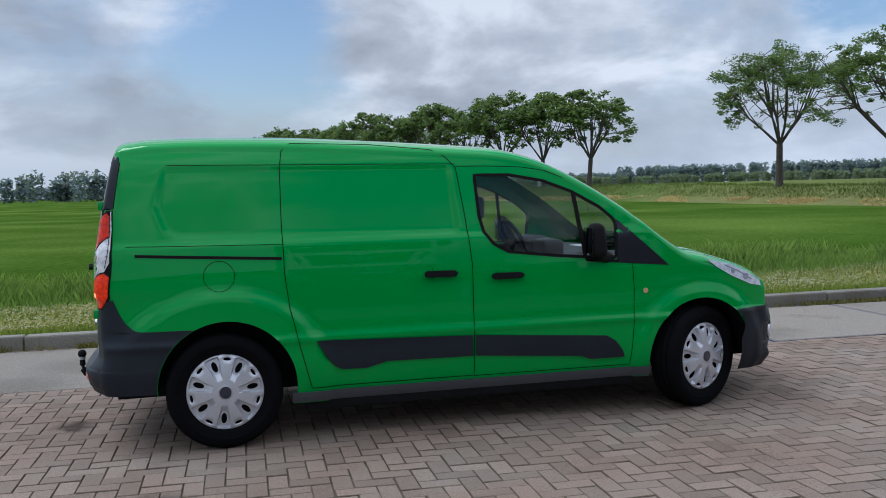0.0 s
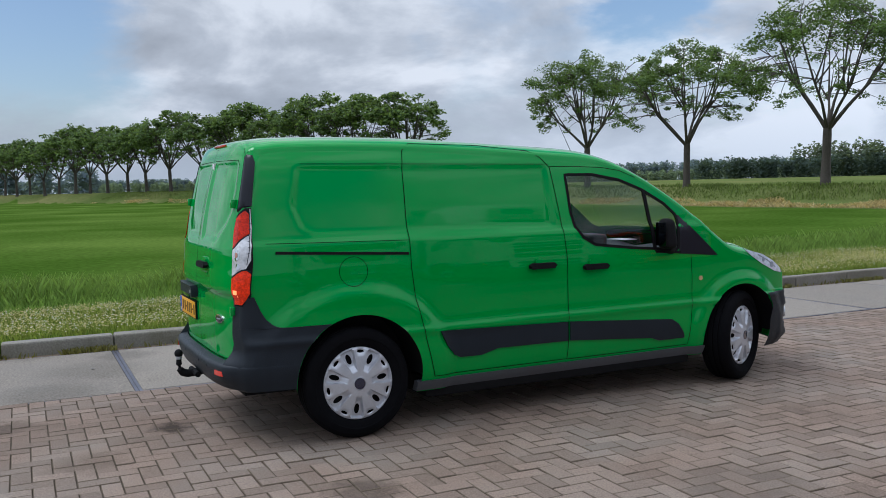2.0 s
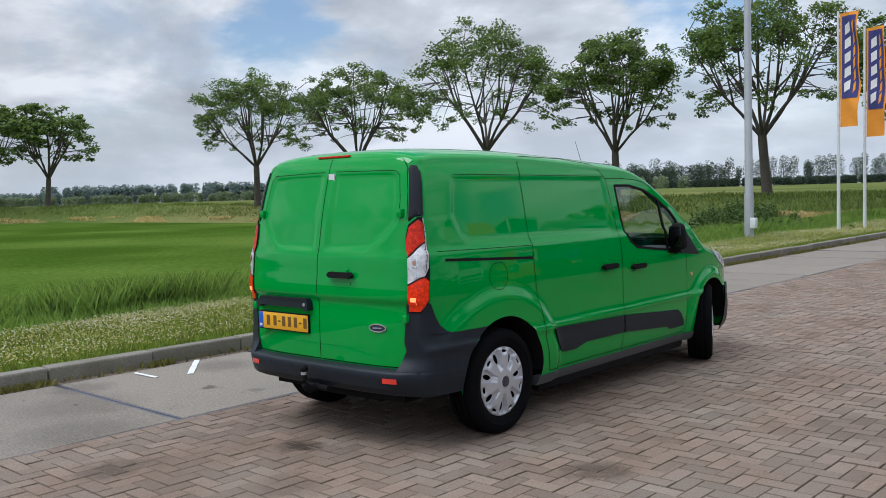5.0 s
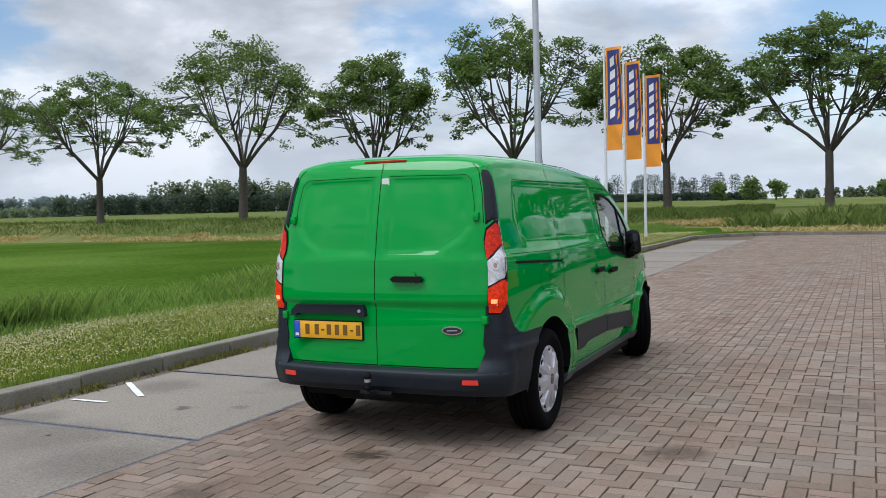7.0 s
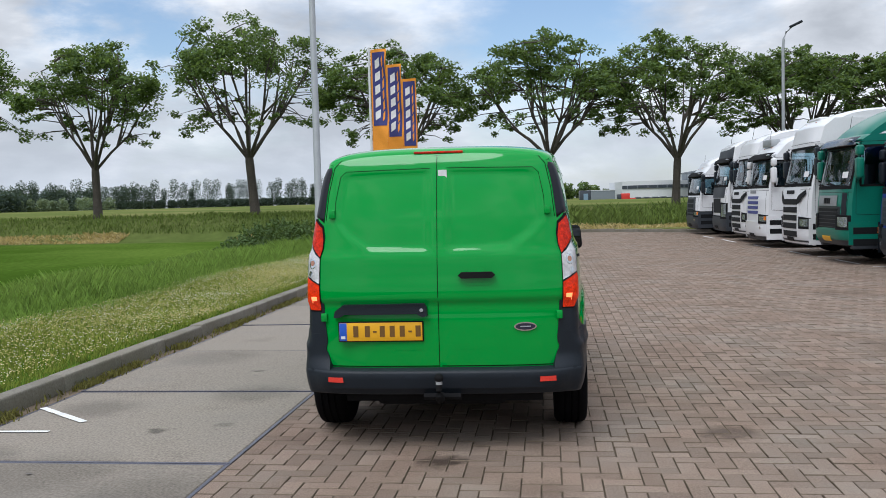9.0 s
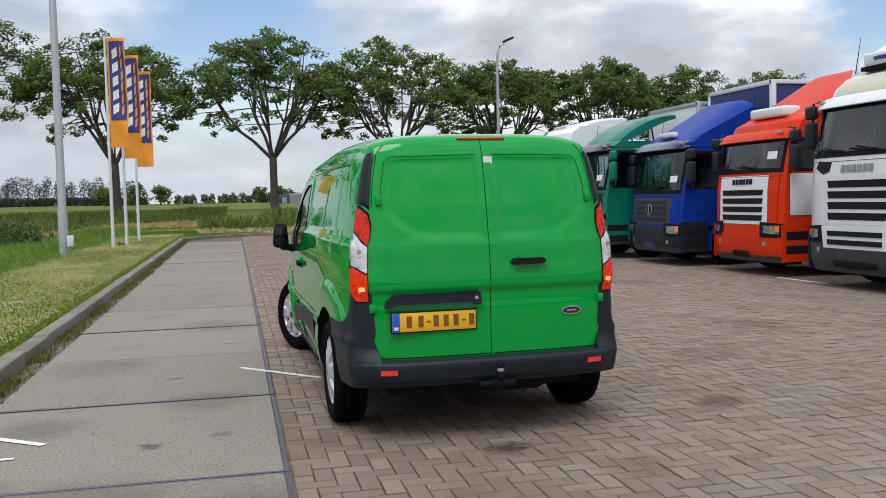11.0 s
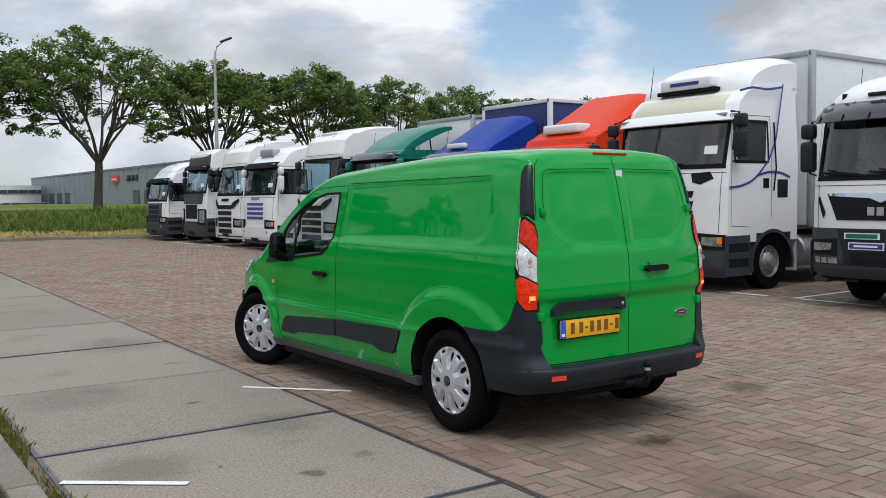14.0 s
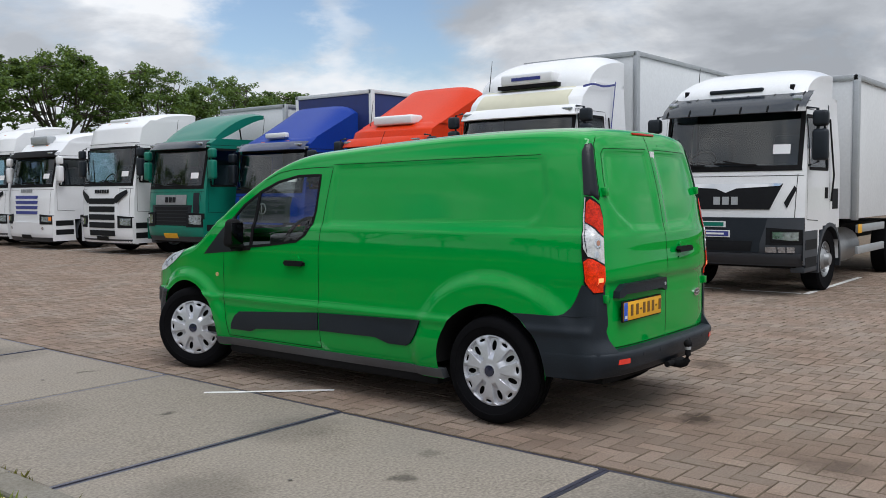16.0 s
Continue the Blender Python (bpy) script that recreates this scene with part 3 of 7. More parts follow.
def span(poly, u):
    """Lowest and highest v of an outline at u."""
    vs = []
    for (a, b), (d, e) in zip(poly, poly[1:] + poly[:1]):
        if min(a, d) - 1e-9 <= u <= max(a, d) + 1e-9:
            vs += [b, e] if abs(d - a) < 1e-9 else [b + (e - b) * (u - a) / (d - a)]
    return min(vs), max(vs)


def patch(bm, at, poly, out, thick=0.01, nv=6, step=0.03, along="u"):
    """A plate that follows a surface inside an outline, with a rim down to it."""
    if along == "v":
        base = at
        at = lambda u, v, o=0.0: base(v, u, o)
        poly = [(b, a) for a, b in poly]
    us = sorted({p[0] for p in poly})
    us = sorted({u for a, b in zip(us, us[1:]) for u in [lerp(a, b, k / max(1, int((b - a) / step))) for k in range(max(1, int((b - a) / step)) + 1)]})
    keep = [us[0]]
    for u in us[1:]:
        if u - keep[-1] > 1e-4:
            keep.append(u)
    g = []
    for u in keep:
        lo, hi = span(poly, u)
        g.append([bm.verts.new(at(u, lerp(lo, hi, k / nv), out)) for k in range(nv + 1)])
    for a, b in zip(g, g[1:]):
        for k in range(nv):
            bm.faces.new((a[k], b[k], b[k + 1], a[k + 1]))
    if thick:
        loop = [r[0] for r in g] + g[-1][1:] + [r[-1] for r in g[-2::-1]] + g[0][-2:0:-1]
        uv = [(u, span(poly, u)[0]) for u in keep] + [(keep[-1], lerp(*span(poly, keep[-1]), k / nv)) for k in range(1, nv + 1)] + [(u, span(poly, u)[1]) for u in keep[-2::-1]] + [(keep[0], lerp(*span(poly, keep[0]), k / nv)) for k in range(nv - 1, 0, -1)]
        low = [bm.verts.new(at(u, v, out - thick)) for u, v in uv]
        m = len(loop)
        for i in range(m):
            bm.faces.new((loop[i], low[i], low[(i + 1) % m], loop[(i + 1) % m]))
    bmesh.ops.remove_doubles(bm, verts=bm.verts, dist=0.0004)
    bmesh.ops.recalc_face_normals(bm, faces=bm.faces)
    return bm


def disc_outline(u, v, r, n=28, k=1.0):
    return [(u + r * math.cos(i * math.tau / n), v + r * k * math.sin(i * math.tau / n)) for i in range(n)]


def van_side(s):
    """Gaps, trim, windows, handles and lamps of one flank; s is 1 on the right, -1 on the left."""
    S, C = mirrored(side_at, s), mirrored(corner_at, s)
    gap = bmesh.new()
    if s > 0:      # the sliding door
        ribbon(gap, S, [(0.50, 0.315), (0.44, 0.55), (0.385, 0.80), (0.362, 1.0), (0.356, 1.3), (0.36, 1.62), (0.375, 1.72), (0.43, 1.765), (0.9, 1.752), (1.28, 1.715), (1.37, 1.67), (1.43, 1.60), (1.47, 1.3), (1.50, 1.0), (1.502, 0.6), (1.50, 0.315), (0.50, 0.315)], 0.0045, 0.003)
        ribbon(gap, S, [(-0.52, 1.186), (0.36, 1.172)], 0.003)
        ribbon(gap, S, disc_outline(-0.01, 1.0, 0.088), 0.0035, close=True)
        part("sliding_rail", ribbon(bmesh.new(), S, [(-0.47, 1.132), (0.35, 1.09)], 0.017, 0.003, thick=0.006), BLACK, van, "black sliding door rail slot")
    else:
        ribbon(gap, S, [(1.43, 1.60), (1.47, 1.3), (1.50, 1.0), (1.502, 0.6), (1.50, 0.315)], 0.0045)
    ribbon(gap, S, [(-0.28, 1.645), (1.43, 1.625)], 0.003)
    ribbon(gap, S, [(1.43, 1.61), (1.62, 1.608), (1.85, 1.598), (2.0, 1.575), (2.13, 1.525)], 0.004)
    ribbon(gap, S, [(2.545, 1.20), (2.562, 1.02), (2.576, 0.8), (2.57, 0.55), (2.545, 0.31), (1.50, 0.312)], 0.0045)
    part("panel_gap", gap, SEAM, van)
    # black side moulding, in two pieces
    low = [(0.534, 0.597), (0.585, 0.50), (0.64, 0.437), (0.68, 0.416), (0.833, 0.414), (0.954, 0.447), (1.492, 0.442), (1.492, 0.570)]
    part("side_moulding", patch(bmesh.new(), S, low, 0.012), BLACK_TRIM, van)
    low = [(1.51, 0.570), (1.51, 0.442), (2.20, 0.392), (2.27, 0.366), (2.505, 0.366), (2.49, 0.41), (2.44, 0.475), (2.38, 0.512)]
    part("side_moulding", patch(bmesh.new(), S, low, 0.012), BLACK_TRIM, van)
    # sill
    part("sill", patch(bmesh.new(), S, [(0.385, 0.228), (0.385, 0.292), (2.69, 0.292), (2.69, 0.228)], 0.012, 0.06, 3), SILL, van, "grey painted sill")
    # cab window
    part("window_pane", patch(bmesh.new(), S, WINDOW, -0.004, 0, 10), DARKGLASS, van, "tinted cab window").visible_shadow = False
    bm = ribbon(bmesh.new(), S, WINDOW, 0.019, 0.003, True, 0.01)
    ribbon(bm, S, [(2.190, 1.432), (2.244, 1.022)], 0.024, 0.004, thick=0.012)
    part("window_seal", bm, BLACK, van)
    part("mirror_triangle", patch(bmesh.new(), S, [(2.456, 0.976), (2.462, 1.252), (2.480, 1.248), (2.568, 1.168), (2.69, 1.062), (2.825, 0.944)], 0.0025, step=0.02), GLOSSBLACK, van)
    part("window_base", patch(bmesh.new(), S, [(2.24, 1.012), (2.25, 0.992), (2.471, 0.976), (2.470, 0.994)], 0.006), BLACK, van)
    # door handles
    for y, z in ((1.297, 0.955), (1.722, 0.925)) if s > 0 else ((1.736, 0.912),):
        handle = part("door_handle", patch(bmesh.new(), S, [(y - 0.105, z + 0.012), (y - 0.085, z - 0.016), (y + 0.085, z - 0.016), (y + 0.105, z + 0.006), (y + 0.085, z + 0.022), (y - 0.085, z + 0.024)], 0.034, 0.02), BLACK, van, "black pull handle")
        part("handle_recess", patch(bmesh.new(), S, [(y - 0.052, z - 0.03), (y + 0.052, z - 0.03), (y + 0.050, z + 0.036), (y + 0.035, z + 0.052), (y - 0.035, z + 0.054), (y - 0.050, z + 0.040)], 0.014, 0.013), GREEN, van)
        for e in (-0.085, 0.085):
            bm = cube((s * S(y + e, z).x * s - 0.004 if s > 0 else -abs(S(y + e, z).x) - 0.03, y + e - 0.012, z - 0.012), (abs(S(y + e, z).x) + 0.03 if s > 0 else -abs(S(y + e, z).x) + 0.004, y + e + 0.012, z + 0.012), 0.003)
            part("bracket", bm, BLACK, handle)
    part("side_repeater", patch(bmesh.new(), S, disc_outline(2.655, 0.788, 0.017, 14), 0.006), PALE_AMBER, van, "small amber repeater lamp")
    # mirror
    bm = bmesh.new()
    e = 0.0 if s > 0 else 0.06     # the left mirror stands further out
    box(bm, (0.875 + e, 2.245, 1.02), (1.022 + e, 2.355, 1.235), 0.045, seg=4)
    for v in bm.verts:      # narrower towards its top
        k = (v.co.z - 1.02) / 0.215
        v.co.x += 0.018 * k * (0.95 + e - v.co.x) / 0.07
        v.co.y += 0.022 * k * (2.245 - v.co.y) / 0.11
    tube(bm, [(0.84, 2.42, 1.005), (0.89, 2.37, 1.012), (0.94 + e, 2.31, 1.03)], [0.038, 0.034, 0.03], 10)
    for v in bm.verts:
        v.co.x *= s
    bmesh.ops.recalc_face_normals(bm, faces=bm.faces)
    mirror = part("door_mirror", bm, BLACK, van, "black door mirror housing")
    bm = cube((0.892 + e, 2.241, 1.045), (1.000 + e, 2.246, 1.208), 0.002)
    for v in bm.verts:
        v.co.x *= s
    bmesh.ops.recalc_face_normals(bm, faces=bm.faces)
    part("mirror_glass", bm, MIRROR, mirror)
    # headlamp
    part("headlamp", patch(bmesh.new(), S, [(3.10, 0.972), (3.30, 0.925), (3.44, 0.865), (3.55, 0.80), (3.56, 0.765), (3.46, 0.785), (3.30, 0.85), (3.18, 0.915)], 0.006), HEAD, van, "clear headlamp")
    part("lamp_divider", ribbon(bmesh.new(), S, [(3.24, 0.925), (3.36, 0.875), (3.47, 0.815)], 0.008, 0.008), LAMP_EDGE, van)
    part("lamp_bowl", patch(bmesh.new(), S, disc_outline(3.42, 0.838, 0.022, 18), 0.010, 0.004), LAMP_EDGE, van)
    part("lamp_bowl", patch(bmesh.new(), S, disc_outline(3.31, 0.882, 0.016, 16), 0.010, 0.004), LAMP_EDGE, van)
    # tail lamp: red, clear, red, with a clear strip on its outer edge
    L = lambda d, z, out=0.0: C(d * (0.74 if d < 0 else 0.62), z, out)
    lamp = part("tail_lamp", patch(bmesh.new(), L, [(-0.062, 0.832), (0.05, 0.832), (0.13, 0.90), (0.142, 1.10), (0.128, 1.30), (0.115, 1.395), (0.075, 1.395), (-0.02, 1.35), (-0.045, 1.28), (-0.05, 1.0), (-0.058, 0.9)], 0.006, 0.014, 12, 0.02, "v"), BLACK, van, "red and clear tail lamp")
    part("red_lens", patch(bmesh.new(), L, [(-0.044, 1.165), (0.05, 1.215), (0.117, 1.25), (0.106, 1.36), (0.08, 1.38), (-0.01, 1.338), (-0.036, 1.27)], 0.011, 0.006, 10, 0.02, "v"), RED_LENS, lamp)
    part("clear_lens", patch(bmesh.new(), L, [(-0.046, 1.005), (0.07, 1.045), (0.10, 1.05), (0.130, 1.10), (0.1275, 1.28), (0.113, 1.389), (0.108, 1.389), (0.1205, 1.245), (0.055, 1.205), (-0.044, 1.155)], 0.010, 0.006, 10, 0.02, "v"), CLEAR_LENS, lamp)
    part("reflector_bowl", patch(bmesh.new(), L, disc_outline(0.022, 1.128, 0.036, 20, 0.95), 0.0120, 0.004, 5, 0.01, "v"), CHROME, lamp)
    part("bulb", patch(bmesh.new(), L, disc_outline(0.022, 1.128, 0.018, 14, 0.9), 0.0145, 0.003, 4, 0.01, "v"), DIM_AMBER, lamp)
    part("reflector_bowl", patch(bmesh.new(), L, disc_outline(0.038, 1.062, 0.022, 18, 0.85), 0.0120, 0.004, 5, 0.01, "v"), CHROME, lamp)
    for k in range(6):
        part("strip_mark", ribbon(bmesh.new(), L, [(0.108, 1.135 + 0.034 * k), (0.124, 1.140 + 0.034 * k)], 0.003, 0.0125), BLACK_TRIM, lamp)
    part("lens_edge", ribbon(bmesh.new(), L, [(-0.044, 1.160), (0.052, 1.209), (0.119, 1.247), (0.110, 1.37)], 0.004, 0.0122), BLACK_TRIM, lamp)
    part("lens_edge", ribbon(bmesh.new(), L, [(-0.046, 0.998), (0.07, 1.040), (0.10, 1.045), (0.131, 1.03)], 0.004, 0.0122), BLACK_TRIM, lamp)
    part("lens_divider", ribbon(bmesh.new(), L, [(0.105, 1.07), (0.118, 1.14), (0.118, 1.235)], 0.004, 0.0115), BLACK_TRIM, lamp)
    part("red_lens", patch(bmesh.new(), L, [(-0.055, 0.842), (0.045, 0.842), (0.122, 0.905), (0.130, 1.02), (0.10, 1.04), (0.07, 1.035), (-0.046, 0.992), (-0.05, 0.9)], 0.011, 0.006, 10, 0.02, "v"), RED_LIT, lamp, "lit red tail lamp lens")
    part("lit_bulb", patch(bmesh.new(), L, [(-0.030, 0.885), (0.02, 0.885), (0.03, 0.925), (-0.026, 0.925)], 0.0125, 0.004, 4, 0.02, "v"), LAMP_ON, lamp, "lit red lamp")
    # gloss black pillar panel above the lamp
    part("pillar_panel", patch(bmesh.new(), L, [(-0.018, 1.372), (0.075, 1.405), (0.118, 1.405), (0.108, 1.66), (0.085, 1.70), (0.03, 1.705), (0.0, 1.68)], 0.006, 0.012, 10, 0.03, "v"), GLOSSBLACK, van)
    # hinges of the tail doors
    for z in (1.42, 0.80):
        p = C(-0.062, z, 0.012)
        part("hinge", cube((p.x - 0.018, p.y - 0.014, z - 0.025), (p.x + 0.018, p.y + 0.02, z + 0.025), 0.005), GREEN, van)
    # wheel arch liners
    for yc, zc, r in ARCHES:
        bm = bmesh.new()
        def arch(u, v):
            a = lerp(-0.03, math.pi + 0.03, u)
            x = lerp(0.60, abs(side_at(yc + r * math.cos(a), zc + r * max(0.0, math.sin(a))).x) - 0.004, v)
            return (s * x, yc + (r + 0.004) * math.cos(a), max(0.2, zc + (r + 0.004) * math.sin(a)))
        sheet(bm, 32, 3, arch)
        bm.verts.ensure_lookup_table()
        sheet(bm, 1, 1, lambda u, v: (s * 0.6, yc + (2 * u - 1) * 0.40, 0.335 + v * 0.45))
        part("wheel_arch", bm, BLACK, van)


PALE_AMBER = material("pale_amber_lens", (0.60, 0.42, 0.22), 0.2, coat=1)
HEAD = material("headlamp_glass", (0.70, 0.77, 0.88), 0.16, 0.0, 0.35, 26, 70, 0.4, coat=1)
LAMP_EDGE = material("headlamp_inner_grey", (0.38, 0.44, 0.54), 0.25, 0.3, 0.4, 30, 80, coat=1)
DIM_AMBER = material("unlit_amber_bulb", (0.42, 0.20, 0.13), 0.2, coat=1)
SILL = material("grey_sill", (0.085, 0.092, 0.105), 0.4, 0.2, 0.1, 5, 80)
MIRROR = material("door_mirror_glass", (0.045, 0.05, 0.055), 0.03, 1.0, 0.01)
CHROME = material("mirror_surface", (0.75, 0.77, 0.8), 0.03, 1.0, 0.01)
van_side(1)
van_side(-1)


def thin(d):
    """How far the bumper keeps its depth round the corner."""
    return lerp(1, 0.12, smooth((d + 0.15) / 0.27))


def bumper_face(x, z):
    return tail_y(x, z) - 0.075 * thin(abs(x) - side_x(-0.5, z) + 0.05)


def corner_wing(s):
    """The bumper's corner: a sloping shoulder, then flush plastic up to the lamp, cut off in a curve on the flank."""
    yc, zc, r = ARCHES[0]
    left = [(0.465, -0.140), (0.51, -0.130), (0.60, -0.095), (0.70, -0.072), (0.80, -0.063), (0.89, -0.058)]
    right = [(0.7005, 0.235), (0.704, 0.205), (0.715, 0.178), (0.75, 0.140), (0.80, 0.108), (0.845, 0.090), (0.885, 0.082)]
    zs = [lerp(0.464, 0.70, k / 16) for k in range(17)] + [z for z, _ in right]
    rows, bm = [], bmesh.new()
    for z in zs:
        if z <= 0.70:
            ya = yc - math.sqrt(max(0.0, (r + 0.004) ** 2 - (z - zc) ** 2)) if z - zc < r else yc
            d1 = min(0.56, ya - (tail_y(side_x(-0.5, z), z) + 0.07) + 0.095)
        else:
            d1 = curve_at_linear(right, z)
        d0 = curve_at_linear(left, z)
        row = []
        for k in range(29):
            d = lerp(d0, d1, k / 28)
            o = lerp(0.066 * thin(d), 0.007 if z < 0.80 else 0.004, smooth((z - 0.475) / 0.10) ** 0.8)
            row.append((d, z, max(o, 0.005)))
        rows.append(row)
    C = mirrored(corner_at, s)
    g = [[bm.verts.new(C(*q)) for q in row] for row in rows]
    for a, b in zip(g, g[1:]):
        for k in range(28):
            bm.faces.new((a[k], a[k + 1], b[k + 1], b[k]))
    for row, q in [([r_[0] for r_ in g], [r_[0] for r_ in rows]), ([r_[-1] for r_ in g], [r_[-1] for r_ in rows])]:
        low = [bm.verts.new(C(d, z, -0.004)) for d, z, o in q]
        for k in range(len(row) - 1):
            bm.faces.new((row[k], row[k + 1], low[k + 1], low[k]))
    bmesh.ops.recalc_face_normals(bm, faces=bm.faces)
    return bm


def curve_at_linear(keys, v):
    if v <= keys[0][0]:
        return keys[0][1]
    for (a, fa), (b, fb) in zip(keys, keys[1:]):
        if v <= b:
            return fa + (fb - fa) * (v - a) / max(1e-6, b - a)
    return keys[-1][1]


REFLECTOR = material("red_reflector", (0.75, 0.035, 0.02), 0.25, 0, 0.1, 20, 90, coat=1)


def rear_bumper():
    """One shell from wheel arch to wheel arch, with corner wings up to the lamps."""
    def run(d_to, z):
        return [-(side_x(-0.5, z) - 0.05) * (1 - k / 20) for k in range(21)] + [d_to * (k + 1) / 16 for k in range(16)]
    levels = [(0.335, 0.0, 0), (0.342, 0.036, 0.0), (0.350, 0.046, 0.0), (0.374, 0.052, 0), (0.382, 0.062, 0), (0.44, 0.074, 0), (0.470, 0.074, 0), (0.482, 0.068, 0), (0.491, 0.052, 0), (0.498, 0.004, 0)]
    bm = bmesh.new()
    rows = []
    for z, out, _ in levels:
        # reach of the flank part is up to the wheel arch
        reach = 0.0
        yc, zc, r = ARCHES[0]
        ya = yc - math.sqrt(max(0.0, (r + 0.004) ** 2 - (z - zc) ** 2))
        y0 = tail_y(side_x(-0.5, z), z) + 0.07
        reach = ya - y0 + 0.095
        row = []
        for d in run(reach, z):
            row.append(corner_at(d, z, max(out * thin(d), 0.006)))
        rows.append([Vector((-p.x, p.y, p.z)) for p in row[::-1]][:-1] + row)
    g = [[bm.verts.new(p) for p in row] for row in rows]
    for a, b in zip(g, g[1:]):
        for i in range(len(a) - 1):
            bm.faces.new((a[i], a[i + 1], b[i + 1], b[i]))
    bmesh.ops.recalc_face_normals(bm, faces=bm.faces)
    bumper = part("rear_bumper", bm, BLACK_TRIM, van, "dark grey plastic rear bumper with tow bar")
    for s in (1, -1):
        C = mirrored(corner_at, s)
        part("bumper_corner", corner_wing(s), BLACK_TRIM, bumper)
        T = lambda x, z, out=0.0: Vector((x, bumper_face(x, z) - out, z))
        part("reflector", patch(bmesh.new(), T, [(s * 0.632 - 0.048, 0.418), (s * 0.632 + 0.048, 0.418), (s * 0.632 + 0.046, 0.448), (s * 0.632 - 0.046, 0.448)], 0.004, 0.006, 3, 0.03), REFLECTOR, bumper, "small red reflector")
        for k in (0.22, 0.43):
            p = Vector((s * k, tail_y(k, 0.45) - 0.072, 0.455))
            bm = bmesh.new()
            lathe(bm, [(0.014, 0.0), (0.013, 0.004), (0, 0.005)], 14, Matrix.Translation(p) @ pose(0, 0, 0, 0, 0, -90))
            part("parking_sensor", bm, BLACK_TRIM, bumper)
    bm = bmesh.new()
    tube(bm, [(0.02, -0.70, 0.345), (0, -0.80, 0.330), (0, -0.845, 0.327), (0, -0.875, 0.338), (0, -0.890, 0.360), (0, -0.895, 0.39), (0, -0.895, 0.425)], [0.026, 0.026, 0.026, 0.025, 0.022, 0.019, 0.016], 12)
    tube(bm, [(-0.10, -0.80, 0.335), (0.12, -0.80, 0.335)], 0.019, 8)
    tow = part("tow_bar", bm, BLACK, van, "black swan-neck tow bar")
    bm = bmesh.new()
    bmesh.ops.create_uvsphere(bm, u_segments=16, v_segments=10, radius=0.027, matrix=Matrix.Translation((0, -0.895, 0.462)))
    part("tow_ball", bm, BLACK, tow)
    part("ball_band", tube(bmesh.new(), [(0, -0.895, 0.425), (0, -0.895, 0.445)], 0.0195, 12), POLE, tow)


rear_bumper()


